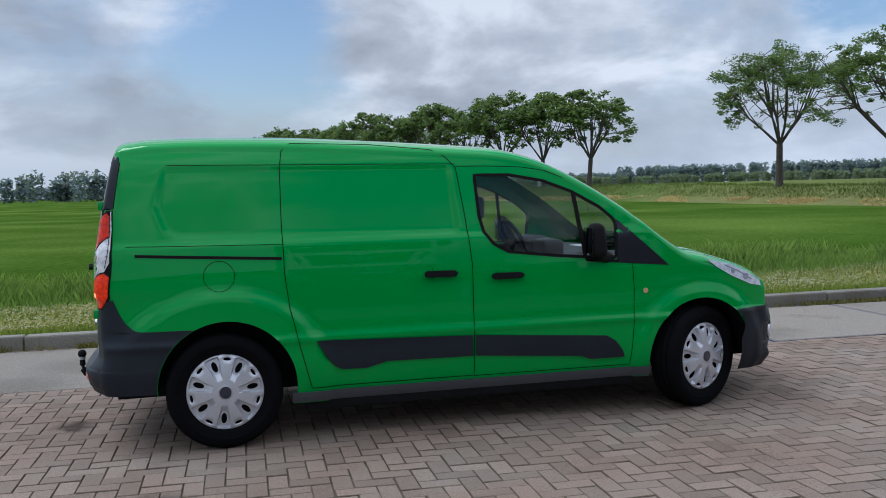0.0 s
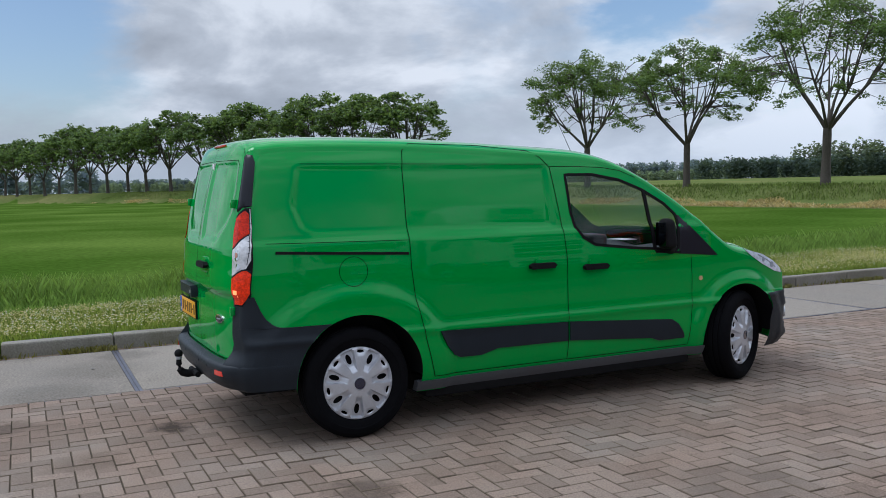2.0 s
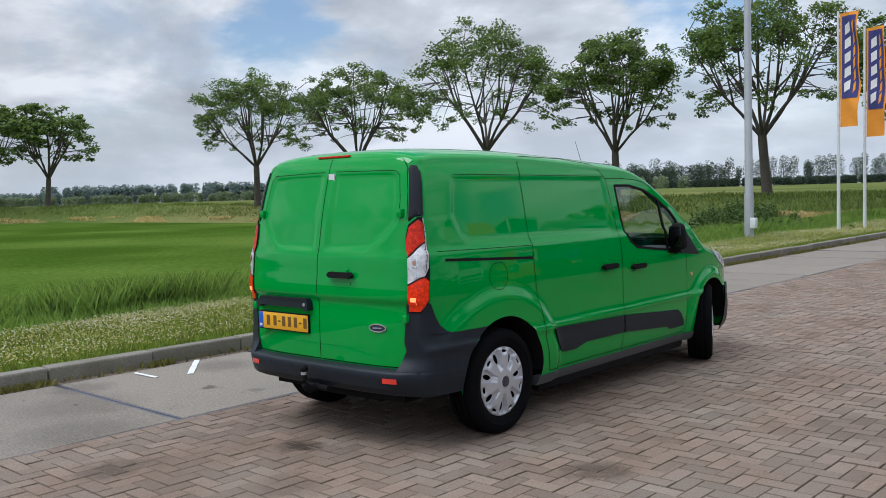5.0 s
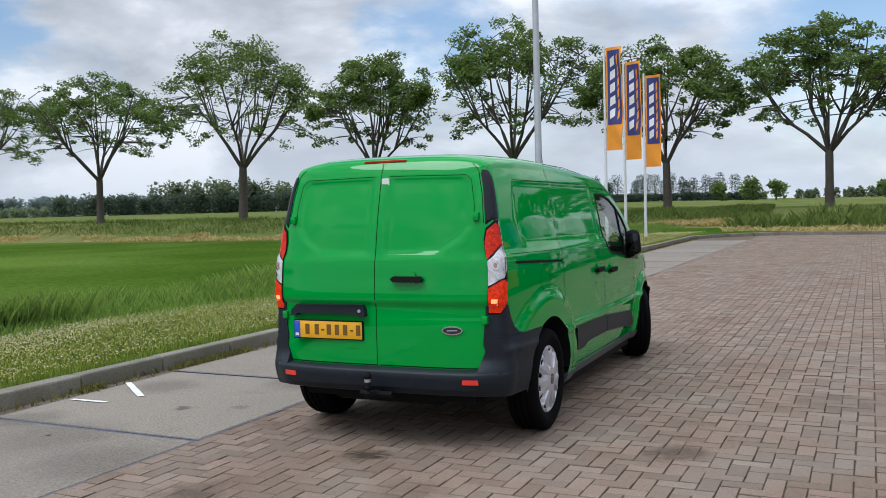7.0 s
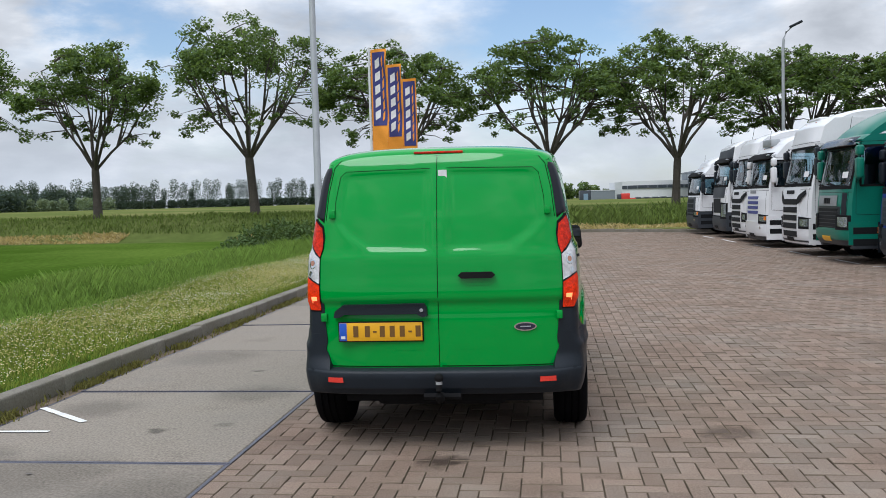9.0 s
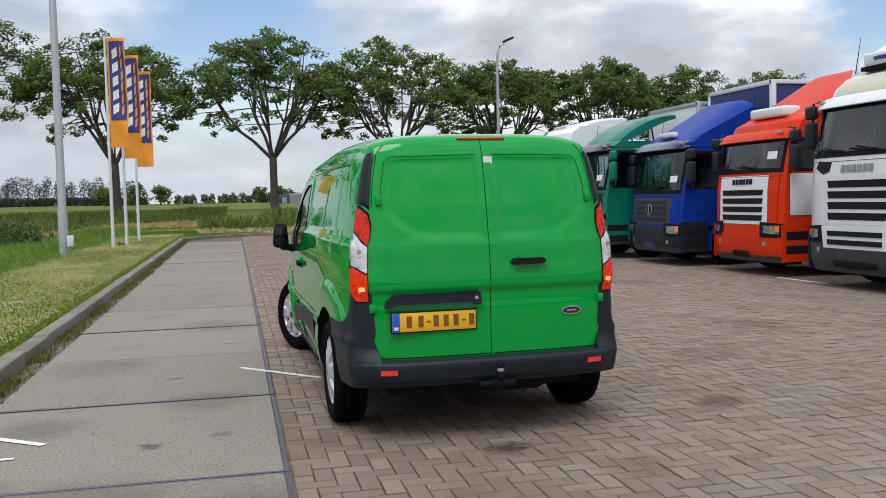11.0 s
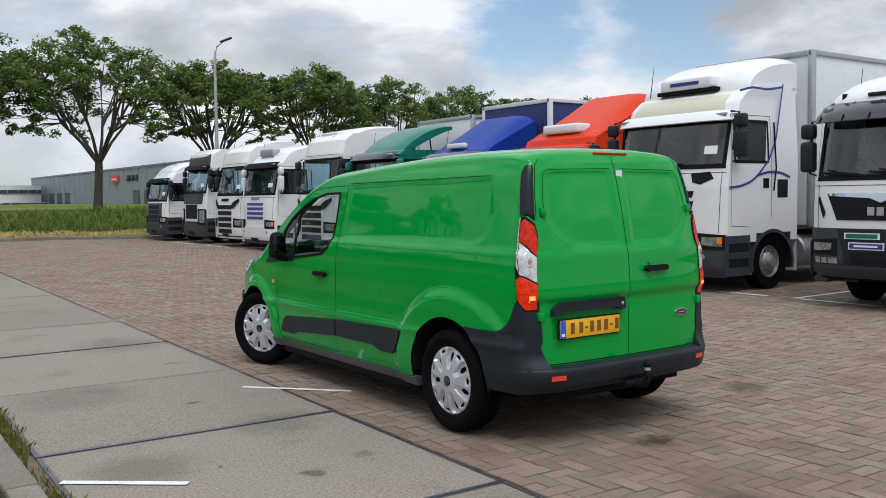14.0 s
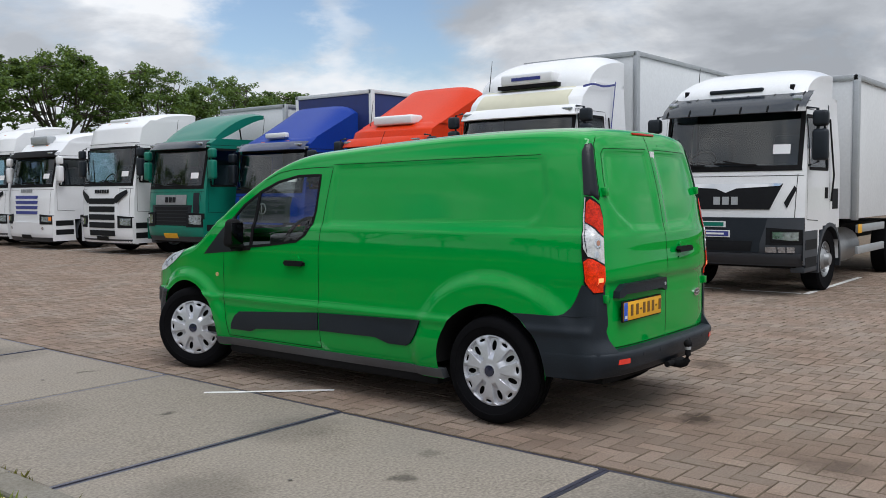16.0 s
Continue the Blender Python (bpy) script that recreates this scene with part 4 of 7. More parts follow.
def tail_doors():
    T = lambda x, z, out=0.0: Vector((x, tail_y(x, z) - out, z))
    gap = bmesh.new()
    ribbon(gap, T, [(-0.008, 0.495), (-0.008, 1.765)], 0.004)
    for s in (1, -1):
        edge = [(s * 0.008, 0.505), (s * 0.655, 0.505), (s * 0.69, 0.52), (s * 0.715, 0.70), (s * 0.725, 0.82)]
        ribbon(gap, T, edge, 0.006)
        ribbon(gap, T, [(s * 0.690, 1.38), (s * 0.672, 1.55), (s * 0.640, 1.70), (s * 0.60, 1.745)], 0.004)
        ribbon(gap, T, [(s * 0.05, 1.684), (s * 0.565, 1.676), (s * 0.60, 1.645), (s * 0.628, 1.50), (s * 0.632, 1.40)], 0.0028)
    part("tail_door_gap", gap, SEAM, van)
    # handle on the right leaf
    h = part("tail_handle", patch(bmesh.new(), T, [(0.115, 1.045), (0.135, 1.028), (0.315, 1.028), (0.335, 1.045), (0.315, 1.064), (0.135, 1.064)], 0.035, 0.028), BLACK, van, "black tail door handle")
    part("handle_recess", patch(bmesh.new(), T, [(0.17, 1.02), (0.28, 1.02), (0.278, 1.078), (0.262, 1.092), (0.188, 1.092), (0.172, 1.078)], 0.014, 0.013), GREEN, van)
    part("lock_cover", patch(bmesh.new(), T, [(0.16, 0.985), (0.30, 0.985), (0.30, 1.0), (0.16, 1.0)], 0.004, 0.004, 2), GREEN, van)
    # plate lamp bar
    bar = [(-0.64, 0.80), (-0.632, 0.84), (-0.58, 0.878), (-0.09, 0.884), (-0.075, 0.86), (-0.072, 0.81), (-0.10, 0.803), (-0.135, 0.822), (-0.575, 0.82), (-0.60, 0.803)]
    bar_ob = part("plate_lamp_bar", patch(bmesh.new(), T, bar, 0.045, 0.045, 5), BLACK_TRIM, van, "dark grey plate lamp bar")
    bm = bmesh.new()
    lathe(bm, [(0.011, 0), (0.011, 0.004), (0.0, 0.005)], 14, Matrix.Translation((-0.105, tail_y(-0.1, 0.85) - 0.046, 0.845)) @ pose(0, 0, 0, 0, 0, -90))
    part("lock", bm, POLE, bar_ob)
    y = tail_y(-0.36, 0.71)
    plate = part("number_plate", cube((-0.612, y - 0.016, 0.655), (-0.098, y - 0.002, 0.778), 0.004), BLACK, van, "yellow number plate in a black holder")
    part("plate_face", cube((-0.605, y - 0.020, 0.662), (-0.105, y - 0.0155, 0.771), 0.003), YELLOW, plate)
    part("blue_band", cube((-0.604, y - 0.0215, 0.663), (-0.560, y - 0.0195, 0.770), 0.001), PLATE_BLUE, plate)
    for k, x in enumerate((-0.505, -0.435, -0.345, -0.285, -0.225, -0.130)):
        part("bar", cube((x - 0.015, y - 0.0225, 0.686), (x + 0.015, y - 0.0198, 0.752)), PLATE_INK, plate)
    for x in (-0.390, -0.178):
        part("bar", cube((x - 0.011, y - 0.0225, 0.712), (x + 0.011, y - 0.0198, 0.722)), PLATE_INK, plate)
    part("bar", cube((-0.595, y - 0.0235, 0.675), (-0.569, y - 0.0212, 0.692)), WHITE, plate)
    badge = part("badge", patch(bmesh.new(), T, disc_outline(0.505, 0.735, 0.066, 28, 0.40), 0.008), CHROME, van, "blue oval badge with a chrome rim")
    part("badge_face", patch(bmesh.new(), T, disc_outline(0.505, 0.735, 0.058, 28, 0.335), 0.0095, 0.004), BADGE_BLUE, badge)
    part("bar", patch(bmesh.new(), T, [(0.472, 0.731), (0.538, 0.733), (0.536, 0.739), (0.474, 0.738)], 0.0105, 0.002, 2), POLE, badge)
    part("sticker", cube((0.0, tail_y(0.03, 1.65) - 0.004, 1.625), (0.052, tail_y(0.03, 1.65) + 0.012, 1.672)), WHITE, van, "white sticker")
    # red brake lamp under the roof edge
    part("brake_lamp", cube((-0.15, -0.583, 1.774), (0.15, -0.54, 1.788), 0.004), RED_LENS, van)


PLATE_INK = material("plate_ink", (0.16, 0.075, 0.012), 0.6)
BADGE_BLUE = material("badge_blue", (0.010, 0.014, 0.04), 0.15, coat=1)
tail_doors()


def front_end():
    yc, zc, r = ARCHES[1]

    def out_at(z, t):
        """How proud the bumper stands: a lip low down, a step below its top edge, a recess for the fog lamp."""
        o = 0.014 + 0.018 * math.exp(-((z - 0.285) / 0.045) ** 2) + 0.010 * smooth((0.60 - z) / 0.03)
        return o - (o - 0.005) * smooth((0.13 - abs(t - 0.55)) / 0.03) * smooth((0.075 - abs(z - 0.44)) / 0.02)

    def at(u, v):
        z = lerp(0.205, 0.63, v)
        t = abs(2 * u - 1)
        s = 1 if u > 0.5 else -1
        o = out_at(z, t)
        if t > 0.62:
            k = (t - 0.62) / 0.38
            end = yc + math.sqrt(max(0.0, (r + 0.003) ** 2 - max(0.0, z - zc) ** 2)) - 0.080 * smooth((0.56 - z) / 0.16)
            p = side_at(lerp(3.60, end, k), z, lerp(o, 0.014, smooth(k * 1.6)))
            return (s * p.x, p.y, z)
        e = t / 0.62
        x = (side_x(3.6, z) * 0.97 + o) * math.sin(e * math.pi / 2)
        return (s * x, max(3.6, nose_y(x, z)) + o, z)
    bm = bmesh.new()
    sheet(bm, 120, 36, at)
    bmesh.ops.recalc_face_normals(bm, faces=bm.faces)
    fb = part("front_bumper", bm, BLACK_TRIM, van, "dark grey plastic front bumper")
    for s in (1, -1):
        bm = bmesh.new()
        lathe(bm, [(0.045, 0.0), (0.04, 0.012), (0.0, 0.006)], 18, Matrix.Translation((s * 0.70, nose_y(0.70, 0.44) + 0.012, 0.44)) @ pose(0, 0, 0, 0, 0, 90 - s * 42))
        part("fog_lamp", bm, CLEAR_LENS, fb)
    bm = bmesh.new()
    sheet(bm, 16, 10, lambda u, v: (lambda y, x: (x, y, roof_z(x, y) - 0.004))(lerp(2.875, 1.99, v), lerp(-1, 1, u) * lerp(0.695, 0.51, v)))
    part("windscreen", bm, DARKGLASS, van, "tinted windscreen").visible_shadow = False
    bm = tube(bmesh.new(), [(0.25, 2.02, 1.64), (0.25, 1.87, 1.93)], [0.0028, 0.0016], 6)
    part("aerial", bm, BLACK, van, "thin roof aerial")


front_end()


def cab_inside():
    part("bulkhead", cube((-0.70, 1.50, 0.3), (0.70, 1.53, 1.60), 0.005), CAB_GREY, van)
    part("cab_floor", cube((-0.80, 1.50, 0.30), (0.80, 3.0, 0.34)), BLACK, van)
    part("underbody", cube((-0.60, -0.62, 0.27), (0.60, 3.55, 0.33)), BLACK, van)
    # unseen floor, added low and wide to deepen the shade under the van
    part("shading_floor_pan", cube((-0.83, 0.46, 0.165), (0.83, 2.60, 0.30), 0.03), BLACK, van)
    part("spare_wheel_well", cube((-0.42, -0.60, 0.235), (0.38, -0.05, 0.30), 0.04), BLACK, van)
    bm = bmesh.new()
    tube(bm, [(-0.30, 2.4, 0.21), (-0.34, 0.6, 0.20), (-0.40, -0.2, 0.27), (-0.42, -0.50, 0.29)], 0.028, 10)
    tube(bm, [(-0.36, 0.42, 0.22), (-0.38, -0.1, 0.24)], 0.075, 12)
    part("exhaust", bm, BLACK, van)
    bm = bmesh.new()
    sheet(bm, 12, 8, lambda u, v: (lerp(-0.76, 0.76, u), lerp(2.28, 2.92, v), 0.955 + 0.05 * math.sin(v * 3) + 0.025 * math.sin(u * 9)))
    sheet(bm, 12, 3, lambda u, v: (lerp(-0.76, 0.76, u), 2.28 + 0.1 * v, lerp(0.955, 0.55, v)))
    dash = part("dashboard", bm, DASH, van)
    part("binnacle", cube((-0.56, 2.22, 0.97), (-0.20, 2.42, 1.10), 0.04, seg=3), DASH, dash)
    part("screen_hood", cube((-0.13, 2.24, 0.95), (0.13, 2.40, 1.09), 0.03, seg=3), DASH, dash)
    part("paper_sheet", cube((0.14, 2.50, 1.035), (0.34, 2.64, 1.039), 0.001, pose(0, 0, 0, 0, 0, 4)), PAPER, dash, "sheet of paper on the dashboard")
    for x in (-0.40, 0.40):
        bm = bmesh.new()
        box(bm, (x - 0.25, 1.66, 0.55), (x + 0.25, 2.14, 0.70), 0.05, seg=3)
        box(bm, (x - 0.24, 1.58, 0.66), (x + 0.24, 1.72, 1.22), 0.05, pose(0, 0, 0, -4, 0, 0), 3)
        seat = part("seat", bm, SEAT_BLUE, van, "dark blue-grey cloth seat")
        part("headrest", cube((x - 0.13, 1.60, 1.26), (x + 0.13, 1.70, 1.42), 0.04, seg=3), CAB_GREY, seat)
    bm = bmesh.new()
    m = Matrix.Translation((-0.38, 2.20, 1.06)) @ pose(0, 0, 0, -62, 0, 0)
    ring = [m @ Vector((0.185 * math.cos(k * math.tau / 28), 0.185 * math.sin(k * math.tau / 28), 0)) for k in range(29)]
    tube(bm, ring, 0.016, 8, False)
    tube(bm, [ring[0], ring[14]], 0.018, 6)
    tube(bm, [m @ Vector((0, 0, 0)), ring[21]], 0.018, 6)
    tube(bm, [m @ Vector((0, 0, -0.01)), m @ Vector((0, 0, -0.25))], 0.04, 8)
    part("steering_wheel", bm, BLACK, van)


SEAT_BLUE = material("seat_cloth_blue", (0.075, 0.105, 0.165), 0.85, 0, 0.3, 9, 140, 0.3)
CAB_GREY = material("cab_cloth_grey", (0.075, 0.085, 0.10), 0.8, 0, 0.2, 6, 120, 0.2)
DASH = material("dashboard_plastic", (0.018, 0.020, 0.024), 0.55, 0, 0.2, 6, 160, 0.2)
PAPER = material("white_paper", (0.62, 0.64, 0.66), 0.8, 0, 0.05, 9, 90)
cab_inside()


def build_wheel():
    w = thing("wheel", "road wheel with black tyre and silver cover", "")
    bm = bmesh.new()
    prof = [(0.195, -0.09), (0.295, -0.105), (0.315, -0.09), (0.324, -0.07), (0.325, -0.05), (0.316, -0.047), (0.316, -0.037), (0.326, -0.034), (0.3265, -0.006), (0.316, -0.004), (0.316, 0.004), (0.3265, 0.006), (0.326, 0.034), (0.316, 0.037), (0.316, 0.047), (0.325, 0.05), (0.324, 0.07), (0.315, 0.09), (0.295, 0.103), (0.265, 0.104), (0.262, 0.100), (0.225, 0.092), (0.212, 0.08), (0.205, 0.05)]
    lathe(bm, prof, 56)
    part("tyre", bm, TYRE, w)
    bm = bmesh.new()
    lathe(bm, [(0.205, 0.03), (0.10, 0.05), (0.0, 0.05)], 32)
    part("wheel_disc", bm, BLACK, w)
    # full silver cover: seven broad petals, an oval slot between each pair, a small slot at each petal's outer edge
    n_a, n_r, k_slot = 196, 30, 7
    slots = []
    for k in range(k_slot):
        a = k * math.tau / k_slot
        slots.append((0.152 * math.cos(a), 0.152 * math.sin(a), a, 0.031, 0.0155))
        a += math.pi / k_slot
        slots.append((0.187 * math.cos(a), 0.187 * math.sin(a), a, 0.0085, 0.022))

    def slot_at(y, z):
        for cy, cz, a, ra, rb in slots:
            u, v = (y - cy) * math.cos(a) + (z - cz) * math.sin(a), (z - cz) * math.cos(a) - (y - cy) * math.sin(a)
            if (u / ra) ** 2 + (v / rb) ** 2 < 1:
                return cy, cz, a, ra, rb, u, v
        return None

    def cover_x(y, z):
        r = math.hypot(y, z)
        a = math.atan2(z, y) * k_slot / math.tau
        off = abs(a - round(a)) * math.tau / k_slot * r
        ridge = smooth((off - lerp(0.014, 0.034, smooth((r - 0.09) / 0.10))) / 0.007)
        groove = smooth((r - 0.070) / 0.045) * smooth((0.205 - r) / 0.008)
        tip = smooth((r - 0.160) / 0.03) * smooth((off / (math.pi / k_slot * r) - 0.62) / 0.3) * smooth((0.205 - r) / 0.008)
        dome = 0.111 - 0.018 * (r / 0.2) ** 2 - 0.006 * smooth((r - 0.200) / 0.008)
        return dome - 0.026 * (1 - ridge) * groove - 0.012 * tip

    bm = bmesh.new()
    g = []
    for i in range(n_r + 1):
        r = lerp(0.045, 0.212, i / n_r)
        g.append([bm.verts.new((0, r * math.cos(k * math.tau / n_a), r * math.sin(k * math.tau / n_a))) for k in range(n_a)])
    for a, b in zip(g, g[1:]):
        for k in range(n_a):
            bm.faces.new((a[k], b[k], b[(k + 1) % n_a], a[(k + 1) % n_a]))
    within = {v: slot_at(v.co.y, v.co.z) for v in bm.verts}
    gone = [f for f in bm.faces if all(within[v] for v in f.verts)]
    dead = set(gone)
    for v in list(bm.verts):
        w_ = within[v]
        if w_ and any(f not in dead for f in v.link_faces):
            cy, cz, a, ra, rb, u, q = w_
            e = math.hypot(u / ra, q / rb) or 1
            u, q = u / e, q / e
            v.co.y, v.co.z = cy + u * math.cos(a) - q * math.sin(a), cz + u * math.sin(a) + q * math.cos(a)
    bmesh.ops.delete(bm, geom=gone, context="FACES")
    for v in bm.verts:
        v.co.x = cover_x(v.co.y, v.co.z)
    lathe(bm, [(0.212, 0.086), (0.216, 0.080), (0.216, 0.070)], 70)
    bmesh.ops.recalc_face_normals(bm, faces=bm.faces)
    part("wheel_cover", bm, SILVER, w, "silver plastic wheel cover with oval slots")
    bm = bmesh.new()
    lathe(bm, [(0.055, 0.095), (0.052, 0.108), (0.036, 0.112), (0.034, 0.107), (0.0, 0.107)], 28)
    part("hub_ring", bm, SILVER, w)
    bm = bmesh.new()
    lathe(bm, [(0.033, 0.107), (0.032, 0.1135), (0.0, 0.1155)], 24)
    part("hub_cap", bm, BADGE_BLUE, w)
    return w


first = build_wheel()
spots = (((0.785, 0, 0.327), 8, 0, 0), ((-0.785, 0, 0.327), 33, 0, 180), ((0.775, 3.05, 0.327), 20, 24, 0), ((-0.775, 3.05, 0.327), 50, 24, 180))
for n_wheel, (at, spin, steer, flip) in enumerate(spots):
    m = pose(*at, 0, 0, steer + flip) @ pose(0, 0, 0, spin, 0, 0) @ Matrix.Diagonal((1.0, 1.03, 1.03, 1))
    if n_wheel == 3:
        w, first.matrix_basis = first, m
    else:
        w = copy_thing(first, m)
    w.matrix_basis = m
    w.parent = van

# ---------------------------------------------------------------- far things
rng = random.Random(5)
STRAW = material("dry_straw_grass", (0.47, 0.39, 0.21), 0.9, 0, 0.25, 2, 20, island=0.3)
ROUGH = material("rough_tall_grass", (0.175, 0.275, 0.066), 0.8, 0, 0.2, 0.4, 6, island=0.35)
LAWN = material("short_verge_grass", (0.200, 0.250, 0.056), 0.85, 0, 0.25, 1.5, 12, island=0.35)
FLOWER = material("white_clover", (0.60, 0.57, 0.42), 0.8, island=0.15)
BUTTER = material("yellow_buttercup", (0.50, 0.43, 0.16), 0.7, island=0.2)
WEED = material("gutter_weed", (0.15, 0.145, 0.05), 0.85, 0, 0.3, 3, 25, island=0.4)


BANK_GRASS = material("coarse_bank_grass", (0.132, 0.186, 0.052), 0.8, 0, 0.25, 0.3, 5, island=0.4)
THICK = material("dark_weed", (0.105, 0.165, 0.066), 0.8, 0, 0.2, 0.6, 8, island=0.4)
for m_ in (STRAW, ROUGH, LAWN, WEED, THICK, BANK_GRASS):
    sheer(m_, 0.35)


def quick(name, verts, faces, mat, parent=None):
    me = bpy.data.meshes.new(name)
    me.from_pydata(verts, [], faces)
    me.materials.append(mat)
    ob = new(name, me)
    ob.parent = parent
    return ob


def blades(name, label, spots, height, wide, mat, lean=0.35):
    """Tufts of single blades; spots are (x, y, z, size)."""
    vs, fs = [], []
    for x, y, z, k in spots:
        a = rng.random() * math.tau
        h, w = height * k * rng.uniform(0.6, 1.15), wide * rng.uniform(0.7, 1.3) / 2
        dx, dy = math.cos(a) * w, math.sin(a) * w
        b = rng.random() * math.tau
        l = h * lean * rng.random()
        n = len(vs)
        vs += [(x - dx, y - dy, z - 0.01), (x + dx, y + dy, z - 0.01), (x + dx * 0.6 + math.cos(b) * l * 0.4, y + dy * 0.6 + math.sin(b) * l * 0.4, z + h * 0.6), (x + math.cos(b) * l, y + math.sin(b) * l, z + h)]
        fs += [(n, n + 1, n + 2), (n, n + 2, n + 3)]
    return tagged(quick(name, vs, fs, mat), label, "grass", kind="stuff")


def leafy(bm_v, bm_f, c, r, n, size, flat=0.8, r_=None):
    r_ = r_ or rng
    for _ in range(n):
        while True:
            p = Vector((r_.uniform(-1, 1), r_.uniform(-1, 1), r_.uniform(-1, 1)))
            if p.length <= 1:
                break
        p = Vector((p.x * r, p.y * r, p.z * r * flat)) + c
        q = Euler((r_.uniform(-0.9, 0.9), r_.uniform(-0.9, 0.9), r_.uniform(0, 6.3))).to_matrix()
        s = size * r_.uniform(0.6, 1.3)
        k = len(bm_v)
        for a, b in ((-1, 0), (0, -0.55), (1, 0), (0, 0.55)):
            bm_v.append(p + q @ Vector((a * s, b * s, 0)))
        bm_f.append((k, k + 1, k + 2, k + 3))


def build_tree(seed, height, wide=0.45, thick=1.4, leaf=0.115, fork=0.28):
    """A row tree: a short trunk, a fan of bare limbs that fork upward, and a broad domed crown of leafy sprays with gaps."""
    r_ = random.Random(seed)
    t = thing("tree", "row tree with a forked trunk and a loose dark green crown", "tree", group="trees in the road row")
    bm = bmesh.new()
    top = Vector((r_.uniform(-0.2, 0.2), r_.uniform(-0.2, 0.2), height * fork * r_.uniform(0.92, 1.08)))
    stout = height / 12.0
    tube(bm, [(0, 0, -0.4), (0, 0, 0.1), top * 0.5, top * 0.9, top], [0.46 * stout, 0.32 * stout, 0.26 * stout, 0.26 * stout, 0.24 * stout], 10)
    reach, mid_z, high = height * wide, height * 0.66, height * 0.335
    spots = []
    n_limb = r_.randint(7, 9)
    for k in range(n_limb):
        a = k * math.tau / n_limb + r_.uniform(-0.35, 0.35)
        lean = r_.uniform(0.25, 1.0) if k % 2 else r_.uniform(0.65, 1.0)
        out = Vector((math.cos(a), math.sin(a), 0))
        end = out * reach * lean * 0.92 + Vector((0, 0, mid_z + high * (0.80 * math.sqrt(max(0.0, 1 - lean * lean * 0.85)) + r_.uniform(-0.12, 0.05))))
        bend = top.lerp(end, 0.45) + out * reach * r_.uniform(0.02, 0.10) - Vector((0, 0, height * r_.uniform(0.0, 0.03)))
        way = [top - Vector((0, 0, 0.15)), top.lerp(bend, 0.5) + Vector((r_.uniform(-0.1, 0.1), r_.uniform(-0.1, 0.1), 0)), bend, bend.lerp(end, 0.5) + Vector((r_.uniform(-0.2, 0.2), r_.uniform(-0.2, 0.2), 0.15)), end]
        thick_k = r_.uniform(0.75, 1.1) * stout
        tube(bm, way, [0.135 * thick_k, 0.105 * thick_k, 0.08 * thick_k, 0.052, 0.02], 7, False)
        spots += [bend, way[3], end, bend.lerp(way[3], 0.5), way[3].lerp(end, 0.5)]
        for _ in range(3):
            s0 = way[1].lerp(bend, r_.uniform(0.3, 1.0))
            b = a + r_.uniform(-1.1, 1.1)
            far = s0 + Vector((math.cos(b) * reach * r_.uniform(0.15, 0.4), math.sin(b) * reach * r_.uniform(0.15, 0.4), height * r_.uniform(0.14, 0.28)))
            mid = s0.lerp(far, 0.5) + Vector((0, 0, -0.15))
            tube(bm, [s0, mid, far], [0.07, 0.05, 0.02], 5, False)
            spots += [mid, far]
    vs, fs = [], []

    def spray(c, r, n):
        """A leafy clump with a twig from the nearest limb."""
        near = min(spots, key=lambda q: (q - c).length_squared + (4.0 if q.z > c.z + 0.5 else 0.0))
        tube(bm, [near, near.lerp(c, 0.55) + Vector((0, 0, 0.12)), c], [0.035, 0.022, 0.008], 4, False)
        for _ in range(3):
            q = c + Vector((r_.uniform(-1, 1), r_.uniform(-1, 1), r_.uniform(-0.6, 0.6))) * r * 0.55
            leafy(vs, fs, q, r * r_.uniform(0.5, 0.8), max(2, int(n / 3)), leaf, 0.6, r_)

    unit = height / 11
    for _ in range(178):
        a, e = r_.random() * math.tau, math.sqrt(r_.random())
        edge_ = 1 + 0.16 * math.sin(3 * a + seed) + 0.10 * math.sin(5 * a + 2 * seed)
        dome = math.sqrt(max(0.0, 1 - (e * 0.97) ** 2))
        z = mid_z + high * dome * r_.uniform(0.25, 1.0) - high * 0.18 * e + high * 0.16 * math.sin(2.3 * a + seed) * e
        c = Vector((math.cos(a) * reach * e * edge_, math.sin(a) * reach * e * edge_, z))
        if noise.noise(c * 0.42 / unit + Vector((seed, 0, 0))) < -0.22:
            continue
        spray(c, r_.uniform(0.55, 0.95) * unit, 78 * thick)
    # lower sprays at the rim, some of them hanging
    for _ in range(38):
        a, e = r_.random() * math.tau, r_.uniform(0.62, 1.06)
        spray(Vector((math.cos(a) * reach * e, math.sin(a) * reach * e, height * r_.uniform(0.43, 0.62))), r_.uniform(0.35, 0.65) * unit, 46 * thick)
    part("trunk", bm, BARK, t)
    quick("crown", vs, fs, LEAF, t)
    return t


TREE_ROW = [(-63.4, 12.4, 0.45), (-50.0, 11.7, 0.47), (-36.6, 12.9, 0.45), (-25.8, 10.7, 0.38), (-15.9, 11.9, 0.43), (-6.8, 9.9, 0.46), (1.8, 10.1, 0.47), (9.0, 9.9, 0.47), (15.8, 9.0, 0.46), (22.4, 8.9, 0.45), (28.4, 8.5, 0.46), (34, 8.4, 0.45), (40, 8.2, 0.45), (47, 8.2, 0.45)]
kinds = []
for k, (x, h, wide) in enumerate(TREE_ROW):
    m = pose(x, 47.3, ground_z(x, 47.3), 0, 0, rng.uniform(0, 360))
    if k < 10:
        kinds.append(build_tree(11 + k, h, wide))
        kinds[-1].matrix_basis = m
    else:
        s = h / TREE_ROW[k - 4][1]
        copy_thing(kinds[k - 4], m).matrix_basis = m @ Matrix.Diagonal((s, s, s, 1))
